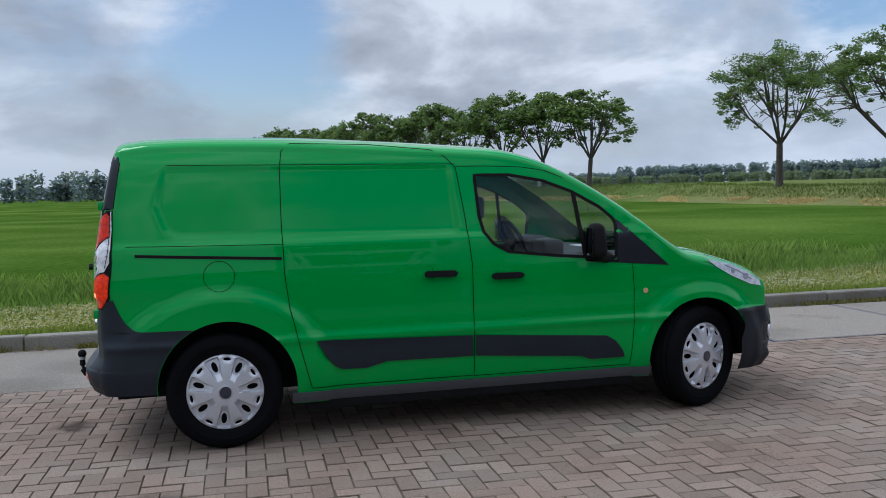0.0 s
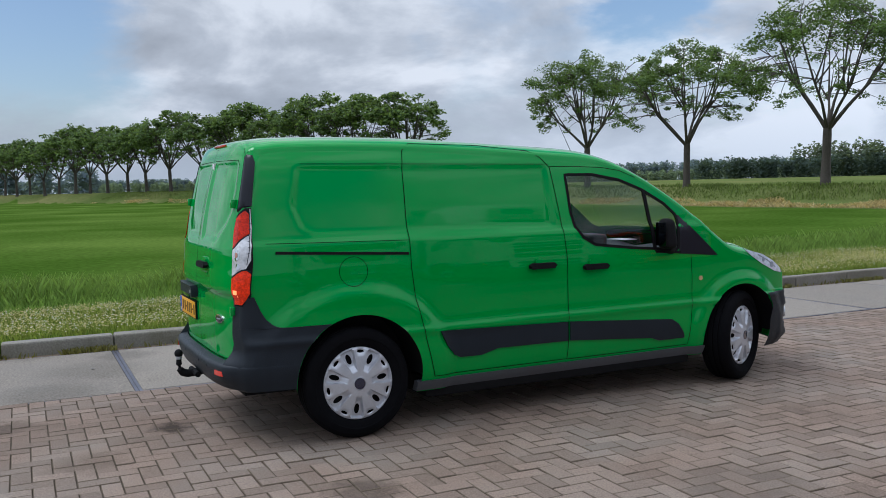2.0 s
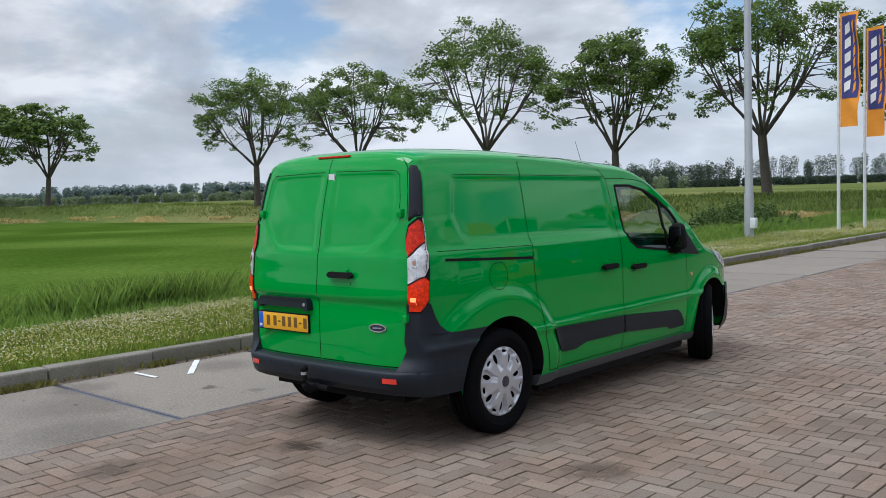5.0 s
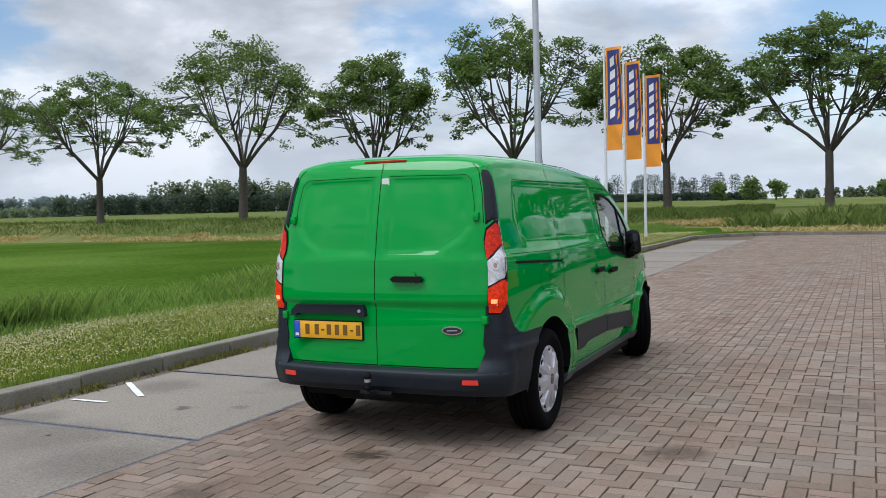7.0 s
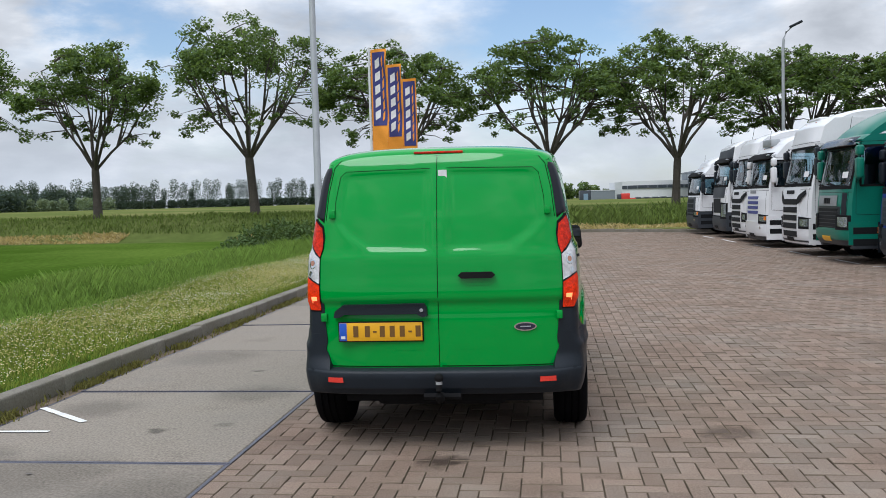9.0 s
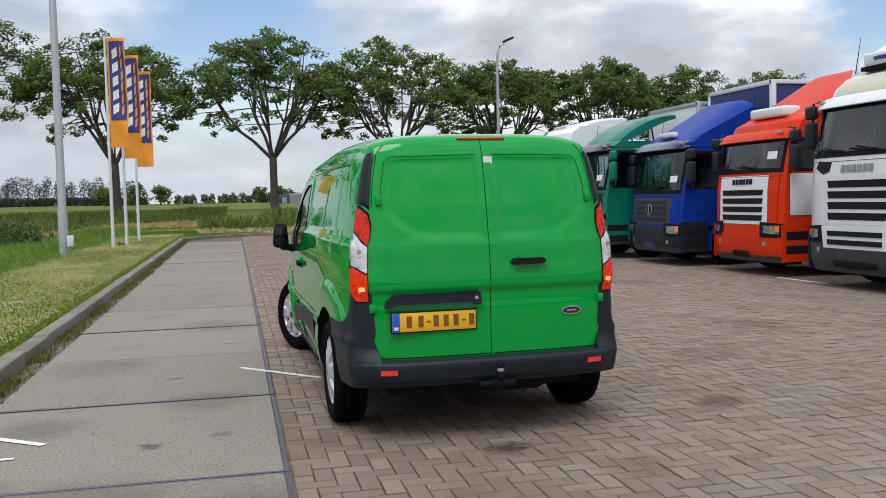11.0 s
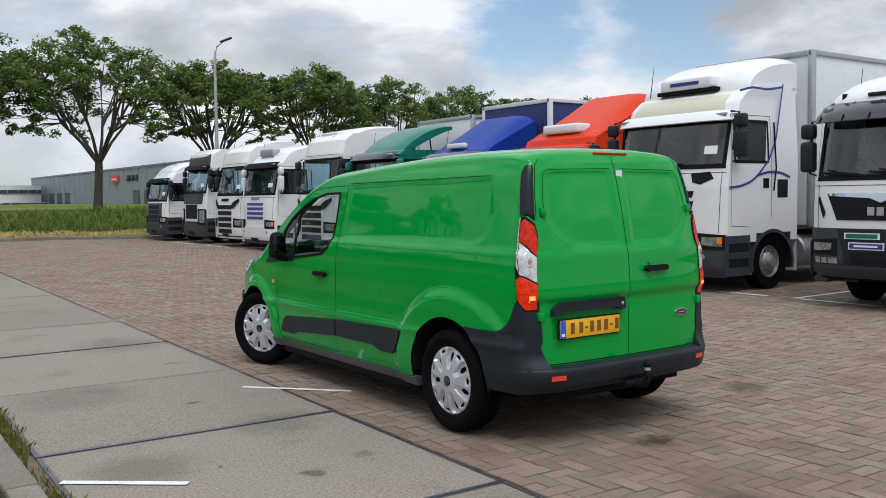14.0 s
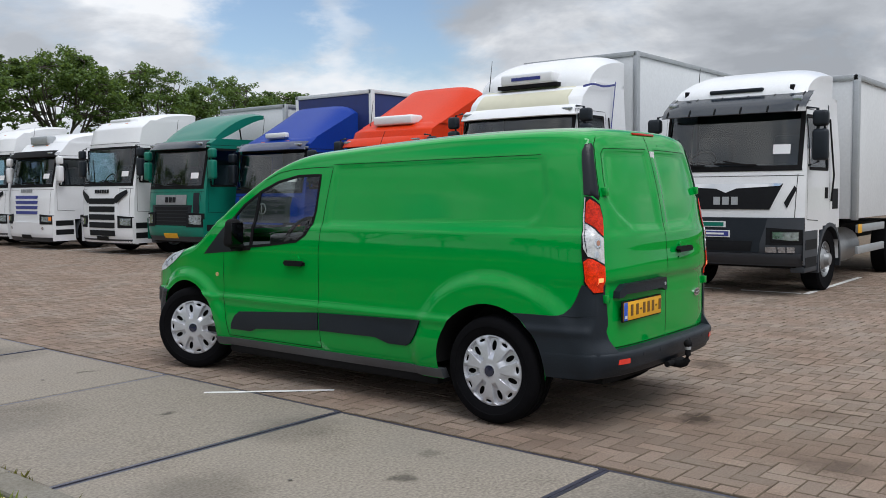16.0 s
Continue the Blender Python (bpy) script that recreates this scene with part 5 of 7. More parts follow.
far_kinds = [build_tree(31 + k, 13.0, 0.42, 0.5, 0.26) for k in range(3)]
x, k = -101.0, 0
while x > -640:
    y = curve_at(sorted(FAR_ROW), x)
    s = rng.uniform(0.92, 1.07)
    m = pose(x, y, ground_z(x, y), 0, 0, rng.uniform(0, 360)) @ Matrix.Diagonal((s, s, s * rng.uniform(0.95, 1.05), 1))
    if k < 3:
        far_kinds[k].matrix_basis = m
    else:
        copy_thing(far_kinds[k % 3], m).matrix_basis = m
    k += 1
    x -= 8.6 * rng.uniform(0.85, 1.15)


def far_wood(name, label, line, height, depth, n, size, mat, gaps=0.0, slim=0.39, even=0.0):
    """A belt of distant trees along a line of (x, y) points."""
    vs, fs = [], []
    total = [0.0]
    for a, b in zip(line, line[1:]):
        total.append(total[-1] + math.hypot(b[0] - a[0], b[1] - a[1]))
    s = 0.0
    while s < total[-1]:
        i = max(k for k in range(len(line) - 1) if total[k] <= s)
        f = (s - total[i]) / (total[i + 1] - total[i])
        x, y = lerp(line[i][0], line[i + 1][0], f), lerp(line[i][1], line[i + 1][1], f)
        h = height * rng.uniform(0.7 + even, 1.08)
        w = h * slim * rng.uniform(0.77, 1.23)
        x += rng.uniform(-1, 1) * depth
        y += rng.uniform(-1, 1) * depth
        z0 = ground_z(x, y)
        lift = gaps * h
        for k in range(3):
            zc = z0 + lift + (h - lift) * (0.25 + 0.25 * k)
            leafy(vs, fs, Vector((x + rng.uniform(-0.2, 0.2) * w, y, zc)), w * (1.0 - 0.14 * k), n // 3, size, 0.9 * (h - lift) / (4.2 * w) * 1.6)
        if gaps:
            k = len(vs)
            vs += [Vector((x - 0.25, y, z0)), Vector((x + 0.25, y, z0)), Vector((x + 0.12, y, z0 + h * 0.6)), Vector((x - 0.12, y, z0 + h * 0.6))]
            fs.append((k, k + 1, k + 2, k + 3))
        s += w * (rng.uniform(0.9, 1.6) if gaps else rng.uniform(0.55, 0.95) * (0.5 if even else 1.0))
    tagged(quick(name, vs, fs, mat), label, "woods", kind="stuff")


PALELEAF = material("pale_willow_leaves", (0.20, 0.26, 0.19), 0.9, 0, 0.2, 0.05, 0.8, island=0.3)
# aerial haze is mixed into these two base colours, bluest in the horizon woods
HILL_LEAF = material("haze_tinted_woodland", (0.165, 0.220, 0.265), 0.9, 0, 0.15, 0.05, 0.8, island=0.15)
POPLAR = material("haze_tinted_poplar_leaves", (0.078, 0.112, 0.098), 0.9, 0, 0.2, 0.05, 0.8, island=0.25)
for m_ in (HILL_LEAF, POPLAR, PALELEAF):
    sheer(m_, 0.4)
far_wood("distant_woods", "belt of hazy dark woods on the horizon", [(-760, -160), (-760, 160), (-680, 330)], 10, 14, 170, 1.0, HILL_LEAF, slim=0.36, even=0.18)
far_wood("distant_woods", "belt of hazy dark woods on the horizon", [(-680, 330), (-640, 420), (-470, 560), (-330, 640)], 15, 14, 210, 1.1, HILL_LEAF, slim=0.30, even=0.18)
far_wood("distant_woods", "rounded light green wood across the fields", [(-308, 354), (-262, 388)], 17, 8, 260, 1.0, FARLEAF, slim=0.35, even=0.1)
far_wood("distant_woods", "dark round trees before the light green wood", [(-335, 312), (-300, 345), (-262, 375), (-238, 396)], 10.5, 6, 260, 0.7, POPLAR, slim=0.45, even=0.05)
far_wood("distant_poplars", "dark distant trees behind a farm", [(-268, 432), (-205, 462)], 16, 3, 600, 0.5, POPLAR, 0.10, 0.26)
far_wood("distant_poplars", "long row of distant poplars with open trunks", [(-330, 470), (-210, 480), (-60, 520), (-40, 522)], 15.5, 2, 700, 0.45, POPLAR, 0.10, 0.26)
far_wood("distant_hedge", "dark hedge below the distant poplars", [(-330, 466), (-210, 476), (-60, 516), (-40, 518)], 4.6, 3, 260, 0.5, POPLAR, slim=0.5, even=0.15)
far_wood("distant_willows", "pale distant willows along the fields", [(-600, 60), (-560, 180), (-470, 330), (-330, 390), (-205, 410)], 6, 8, 300, 0.5, PALELEAF)
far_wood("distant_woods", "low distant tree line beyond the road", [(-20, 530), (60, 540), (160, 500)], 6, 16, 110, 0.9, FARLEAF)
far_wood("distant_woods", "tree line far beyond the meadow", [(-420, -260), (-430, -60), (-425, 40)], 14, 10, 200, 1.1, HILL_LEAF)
for c, r in (((-38, 330), 5), ((-28, 335), 6), ((-20, 330), 5), ((14, 300), 4), ((21, 300), 4.5)):
    vs, fs = [], []
    for k in range(9):
        leafy(vs, fs, Vector((rng.uniform(-0.6, 0.6) * r, rng.uniform(-0.6, 0.6) * r, r * rng.uniform(0.2, 1.15))), r * 0.45, 60, 0.7)
    ob = thing("field_tree", "round dark tree standing alone in the fields", "tree", pose(*c, ground_z(*c)))
    quick("crown", vs, fs, LEAF, ob)
    part("trunk", tube(bmesh.new(), [(0, 0, -0.3), (0, 0, r * 0.6)], [0.35, 0.2], 8), BARK, ob)

# the bank below the road row
def bank(name, label, n, x0, x1, v0, v1, h, w, mat, patchy):
    out = []
    while len(out) < n:
        t = rng.random()
        x = lerp(x1, x0, t * t if x0 < -60 else t)
        v = rng.uniform(v0, v1)
        if noise.noise(Vector((x * 0.13, v * 0.3, 3.1))) < patchy:
            continue
        p = on_road(x, v + bank_shift(x))
        out.append((p.x, p.y, ground_z(p.x, p.y), 0.7 + 0.6 * noise.noise(Vector((x * 0.3, v, 0)))))
    return blades(name, label, out, h, w, mat, 2.2 if mat == STRAW else 0.9)


bank("dry_grass", "straw-coloured dry grass on the road bank", 15000, -170, -2, 41.6, 43.3, 0.30, 0.09, STRAW, 0.06)
bank("rough_grass", "rough green grass on the road bank", 32000, -170, -2, 43.3, 47.5, 0.34, 0.05, BANK_GRASS, -0.5)
bank("dry_grass", "straw-coloured dry grass past the lot's end", 7000, -3, 60, 34.3, 35.9, 0.30, 0.06, STRAW, 0.0)
bank("rough_grass", "rough green grass past the lot's end", 20000, -3, 60, 35.5, 42.5, 0.80, 0.08, BANK_GRASS, -0.5)

# ---------------------------------------------------------------- the verge
def strewn(n, u0, u1, v0, v1, keep, near=1.0):
    out = []
    while len(out) < n:
        u, v = rng.uniform(u0, u1), v0 + (v1 - v0) * rng.random() ** near
        if lot_edge(u, v) < 0.03 or rng.random() > keep(u, v):
            continue
        p = on_road(u, v)
        out.append((p.x, p.y, ground_uv(u, v), 1.0))
    return out


blades("short_grass", "short verge grass behind the kerb", strewn(105000, -6.0, -3.5, -9, 34, lambda u, v: 1, 1.5), 0.075, 0.011, LAWN, 0.8)
edge = lambda v: -5.7 - 0.45 * noise.noise(Vector((v * 0.35, 1.7, 0)))
def tufted(spots):
    """Blades grow taller away from the mown strip, in clumps."""
    out = []
    for x, y, z, k in spots:
        q = ROAD_BACK @ Vector((x, y, 0))
        out.append((x, y, z, lerp(0.4, 1.05, smooth((edge(q.y) - q.x) / 1.6)) * (1 + 0.5 * noise.noise(Vector((x * 0.8, y * 0.8, 2))))))
    return out


blades("tall_grass", "tall green grass and reeds along the ditch", tufted(strewn(125000, -10.5, -5.2, -10, 40, lambda u, v: 0 if u > edge(v) else (0.35 + 0.9 * max(0, noise.noise(Vector((u * 0.5, v * 0.4, 5)))) * (1 if u > -8.5 else 0.5)), 1.3)), 0.33, 0.0085, ROUGH, 0.7)
blades("reeds", "clumps of taller reeds along the ditch", strewn(14000, -9.3, -6.2, -6, 38, lambda u, v: max(0, 2.5 * (noise.noise(Vector((u * 0.45, v * 0.33, 9))) - 0.2)), 1.2), 0.44, 0.0085, ROUGH, 0.7)


def flowers(name, label, n, mat, seed, size):
    vs, fs = [], []
    for x, y, z, _ in strewn(n, -5.9, -3.6, -5, 34, lambda u, v: max(0.22, 1.2 * (noise.noise(Vector((u * 0.8, v * 0.5, seed))) + 0.10)), 1.4):
        s, k = size * rng.uniform(0.6, 1.2), len(vs)
        z += rng.uniform(0.05, 0.10)
        vs += [(x - s, y, z), (x, y - s, z), (x + s, y, z), (x, y + s, z), (x, y, z + s * 0.8), (x, y, z - s * 0.5)]
        fs += [(k, k + 1, k + 4), (k + 1, k + 2, k + 4), (k + 2, k + 3, k + 4), (k + 3, k, k + 4), (k + 1, k, k + 5), (k + 2, k + 1, k + 5), (k + 3, k + 2, k + 5), (k, k + 3, k + 5)]
    tagged(quick(name, vs, fs, mat), label, "flowers", kind="stuff")


flowers("clover_flowers", "small white clover flowers in the verge", 12000, FLOWER, 2.0, 0.0080)
flowers("buttercups", "small yellow flowers in the verge", 32000, BUTTER, 7.0, 0.0082)
spots = []
while len(spots) < 7500:
    v = -6 + 36 * rng.random() ** 1.4
    if noise.noise(Vector((v * 0.9, 0, 4))) > -0.05 or rng.random() < 0.12:
        p = on_road(rng.gauss(-3.30, 0.045), v)
        spots.append((p.x, p.y, -0.01, 1.0))
blades("gutter_weeds", "weeds growing along the foot of the kerb", spots, 0.06, 0.016, WEED, 1.1)

# a thicket of tall leafy weeds where the ditch ends
def weed_thicket():
    vs, fs = [], []
    for _ in range(420):
        x, y = rng.gauss(-8.4, 1.0), rng.gauss(24.5, 3.2)
        tall = 1.15 * math.exp(-((x + 8.4) ** 2 + ((y - 25.0) / 2.4) ** 2) / 2.6) * rng.uniform(0.7, 1.1) + 0.22
        z = ground_z(x, y) - 0.02
        lean = Vector((rng.uniform(-0.2, 0.2), rng.uniform(-0.2, 0.2), 0)) * tall
        k = len(vs)
        vs += [Vector((x - 0.01, y, z)), Vector((x + 0.01, y, z)), Vector((x, y, z + tall)) + lean]
        fs.append((k, k + 1, k + 2))
        for h in range(int(4 + 12 * tall)):
            f = (h + 1) / (5 + 12 * tall)
            leafy(vs, fs, Vector((x, y, z + tall * f)) + lean * f, 0.16 * (1.2 - f), 5, 0.055, 0.5)
    tagged(quick("weed_thicket", vs, fs, THICK), "thicket of tall leafy weeds beside the mast", "weeds", kind="stuff")


weed_thicket()

# ---------------------------------------------------------------- kerb, slabs, marks
def kerb_path():
    """Spots along the kerb, one metre apart, with the way it runs."""
    out, v = [], -14.0
    while v < LOT_END - 4.0:
        out.append((KERB_OUT + 0.08, v + 0.5, 0.0))
        v += 1.0
    r = 4.0 - 0.08
    n = 6
    for k in range(n):
        a = (k + 0.5) / n * math.pi / 2
        out.append((KERB_OUT + 4.0 - r * math.cos(a), LOT_END - 4.0 + r * math.sin(a), -math.degrees(a)))
    u = KERB_OUT + 4.0
    while u < 42:
        out.append((u + 0.5, LOT_END - 0.08, -90.0))
        u += 1.0
    return out


kerb = thing("kerb", "weathered concrete kerb stones along the lot", "kerb", kind="structure")


def kerb_mesh(k):
    bm = cube((-0.08, -0.494, -0.18), (0.08, 0.494, 0.128), 0.018, seg=2)
    for v in bm.verts:
        v.co += Vector((noise.noise(v.co * 9 + Vector((k, 0, 0))), 0, noise.noise(v.co * 7 + Vector((0, k, 3))))) * 0.007
    me = bpy.data.meshes.new("kerb_stone")
    bm.to_mesh(me)
    bm.free()
    me.materials.append(KERB)
    return me


kerb_meshes = [kerb_mesh(k * 2.3) for k in range(4)]
for k, (u, v, turn) in enumerate(kerb_path()):
    ob = new("kerb_stone", kerb_meshes[k % 4])
    ob.parent = kerb
    zz = paving_z(u) if u > 0 else 0
    ob.matrix_basis = ROAD @ pose(u, v, zz + rng.uniform(-0.006, 0.006), rng.uniform(-0.3, 0.3), 0, turn + rng.uniform(-0.25, 0.25))

slab_row = thing("concrete_slabs", "row of large worn concrete slabs with steel edges", "slabs", kind="structure")


def slab_mesh():
    bm = cube((-0.972, -0.960, -0.14), (0.972, 0.960, 0.0), 0.006, seg=1)
    me = bpy.data.meshes.new("concrete_slab")
    bm.to_mesh(me)
    bm.free()
    me.materials.append(CONCRETE)
    return me


def slab_frame():
    bm = bmesh.new()
    for a, b in (((-0.998, -0.988, -0.14), (-0.975, 0.988, -0.003)), ((0.975, -0.988, -0.14), (0.998, 0.988, -0.003)), ((-0.975, -0.988, -0.14), (0.975, -0.963, -0.004)), ((-0.975, 0.963, -0.14), (0.975, 0.988, -0.004))):
        box(bm, a, b)
    me = bpy.data.meshes.new("steel_edge")
    bm.to_mesh(me)
    bm.free()
    me.materials.append(STEEL)
    return me


sm, fm = slab_mesh(), slab_frame()
for k in range(-7, 15):
    m = ROAD @ pose(-2.225, -0.022 + 1.98 * k, rng.uniform(-0.003, 0.004), rng.uniform(-0.12, 0.12), rng.uniform(-0.12, 0.12), rng.uniform(-0.1, 0.1))
    for name, me in (("concrete_slab", sm), ("steel_edge", fm)):
        ob = new(name, me)
        ob.parent, ob.matrix_basis = slab_row, m

PAINT = material("white_road_paint", (0.72, 0.72, 0.70), 0.7, 0, 0.2, 8, 60)
STAIN = material("faint_grey_stain", (0.14, 0.125, 0.11), 0.8, 0, 0.3, 5, 60)


def painted_line(a, b, width, mat=PAINT, name="road_mark", label="worn white line painted on the paving", z=0.005):
    a, b = Vector((*a, 0)), Vector((*b, 0))
    d = (b - a).normalized()
    nrm = Vector((-d.y, d.x, 0)) * width / 2
    n = max(2, int((b - a).length / 0.08))
    vs, fs = [], []
    for k in range(n + 1):
        p = a.lerp(b, k / n)
        w = 1 + 0.25 * noise.noise(p * 9)
        h = paving_z((ROAD_BACK @ p).x) + z
        vs += [(*(p + nrm * w)[:2], h), (*(p - nrm * w)[:2], h)]
        if k:
            i = 2 * k
            fs.append((i - 2, i - 1, i + 1, i))
    tagged(quick(name, vs, fs, mat), label, "road mark", kind="structure")


painted_line((-3.19, 0.43), (-2.64, -0.01), 0.055)
painted_line((-3.12, -0.275), (-2.755, -0.275), 0.045)
painted_line((-1.42, 2.17), (-0.80, 1.47), 0.05)
for y0, y1, x in ((0.87, 1.75, 8.08), (2.05, 3.35, 8.08), (3.9, 4.9, 8.05), (6.8, 8.1, 8.0), (14.2, 15.6, 7.6), (17.2, 19.0, 7.5), (20.6, 22.4, 7.4), (24, 26, 7.2), (27, 29, 7.1)):
    painted_line((x, y0), (x - 0.03, y1), 0.09)
for y, x in ((0.80, 8.05), (3.45, 8.05), (6.7, 8.0), (13.4, 7.6), (16.7, 7.5), (20.0, 7.4)):
    painted_line((x, y), (x + 3.0, y), 0.09)


def blot(x, y, rx, ry, mat, label, seed, z=0.006):
    vs = [(x, y, paving_z(x) + z)]
    for k in range(28):
        a = k * math.tau / 28
        r = 1 + 0.35 * noise.noise(Vector((math.cos(a) * 1.5, math.sin(a) * 1.5, seed)))
        vs.append((x + math.cos(a) * rx * r, y + math.sin(a) * ry * r, paving_z(x) + z))
    tagged(quick("stain", vs, [(0, k + 1, (k + 1) % 28 + 1) for k in range(28)], mat), label, "stain", kind="structure")


for k in range(22):
    blot(rng.uniform(-3.1, -1.35), rng.uniform(-4, 14), rng.uniform(0.008, 0.022), rng.uniform(0.006, 0.014), STAIN, "tiny dark spot on the slab", k)

# ---------------------------------------------------------------- poles, flags, buildings
def lamp_mast():
    t = thing("lamp_post", "tall plain galvanised lighting mast with a small box", "lamp post", pose(-5.38, 19.08, ground_z(-5.38, 19.08)))
    part("mast", tube(bmesh.new(), [(0, 0, -0.2), (0, 0, 1.2), (0, 0, 1.25), (0, 0, 12.5)], [0.125, 0.12, 0.105, 0.07], 16), POLE, t)
    part("base", tube(bmesh.new(), [(0, 0, -0.2), (0, 0, 0.05)], 0.2, 14), KERB, t)
    part("junction_box", cube((0.11, -0.22, 0.28), (0.26, -0.06, 0.56), 0.015), WHITEPOLE, t, "small pale junction box")


def curved_lamp():
    t = thing("street_lamp", "slender street lamp with a curved arm", "street lamp", pose(12.93, 39.5, ground_z(12.93, 39.5)))
    part("mast", tube(bmesh.new(), [(0, 0, -0.2), (0, 0, 8.1), (0.04, 0, 8.55), (0.16, 0, 8.90), (0.42, 0, 9.12)], [0.10, 0.07, 0.06, 0.05, 0.045], 10), POLE, t)
    part("lamp_head", cube((-0.02, -0.12, -0.05), (0.62, 0.12, 0.07), 0.04, pose(0.34, 0, 9.10, 0, -24, 0), 3), BLACK_TRIM, t)


FLAG_BLUE = material("flag_blue", (0.045, 0.05, 0.20), 0.8, 0, 0.12, 2, 30)
FLAG_ORANGE = material("flag_orange", (0.85, 0.32, 0.03), 0.8, 0, 0.12, 2, 30)
FLAG_WHITE = material("flag_white", (0.75, 0.75, 0.76), 0.8)
WHITEPOLE = material("white_pole", (0.70, 0.72, 0.74), 0.4)
lamp_mast()
curved_lamp()


def flag_pole(x, y, h, turn):
    t = thing("flag_pole", "white flag pole with a blue and orange banner", "flag", pose(x, y, ground_z(x, y), 0, 0, turn), group="banners beside the lot")
    part("pole", tube(bmesh.new(), [(0, 0, -0.1), (0, 0, h)], [0.055, 0.035], 10), WHITEPOLE, t)
    w, top, drop = 0.56, h - 0.08, 3.4
    wave = lambda s, z: (0.10 * math.sin(z * 2.1 + s * 3 + x) + 0.05 * math.sin(z * 5.3 + s * 4)) * s + 0.02
    at = lambda u, v, o=0.0: Vector((0.05 + u * w, wave(u, v) + o, v))
    low = top - drop
    bm = bmesh.new()
    sheet(bm, 8, 24, lambda u, v: at(u, lerp(low, top, v)))
    cloth = part("banner", bm, FLAG_ORANGE, t)
    bm = bmesh.new()
    for side in (0.010, -0.010):
        sheet(bm, 6, 18, lambda u, v: at(lerp(0.10, 0.92, u), lerp(low + 0.85, top - 0.10, v), side))
    part("blue_panel", bm, FLAG_BLUE, cloth)
    for col, mat, n, wide in ((0.40, FLAG_WHITE, 5, 0.15), (0.74, FLAG_ORANGE, 6, 0.05)):
        for k in range(n):
            z = lerp(low + 1.0, top - 0.25, (k + 0.5) / n)
            bm = bmesh.new()
            for side in (0.018, -0.018):
                sheet(bm, 3, 2, lambda u, v: at(lerp(col - wide, col + wide, u), z + lerp(-0.14, 0.14, v) + 0.10 * (u - 0.5), side))
            part("bar", bm, mat, cloth)


flag_pole(-4.72, 24.3, 6.65, -8)
flag_pole(-4.47, 26.05, 6.38, -4)
flag_pole(-4.27, 28.5, 6.14, 4)
CLAD_WHITE = material("white_cladding", (0.62, 0.64, 0.66), 0.5, 0, 0.06, 0.3, 4)
CLAD_GREY = material("grey_cladding", (0.21, 0.24, 0.27), 0.5, 0, 0.08, 0.3, 4)
CLAD_DARK = material("dark_window_band", (0.05, 0.06, 0.075), 0.2)
RED_SIGN = material("red_sign", (0.6, 0.04, 0.03), 0.5)
CLAD_PALE = material("pale_glazing", (0.20, 0.30, 0.40), 0.25)
SLATE = material("grey_roof", (0.16, 0.17, 0.19), 0.7)


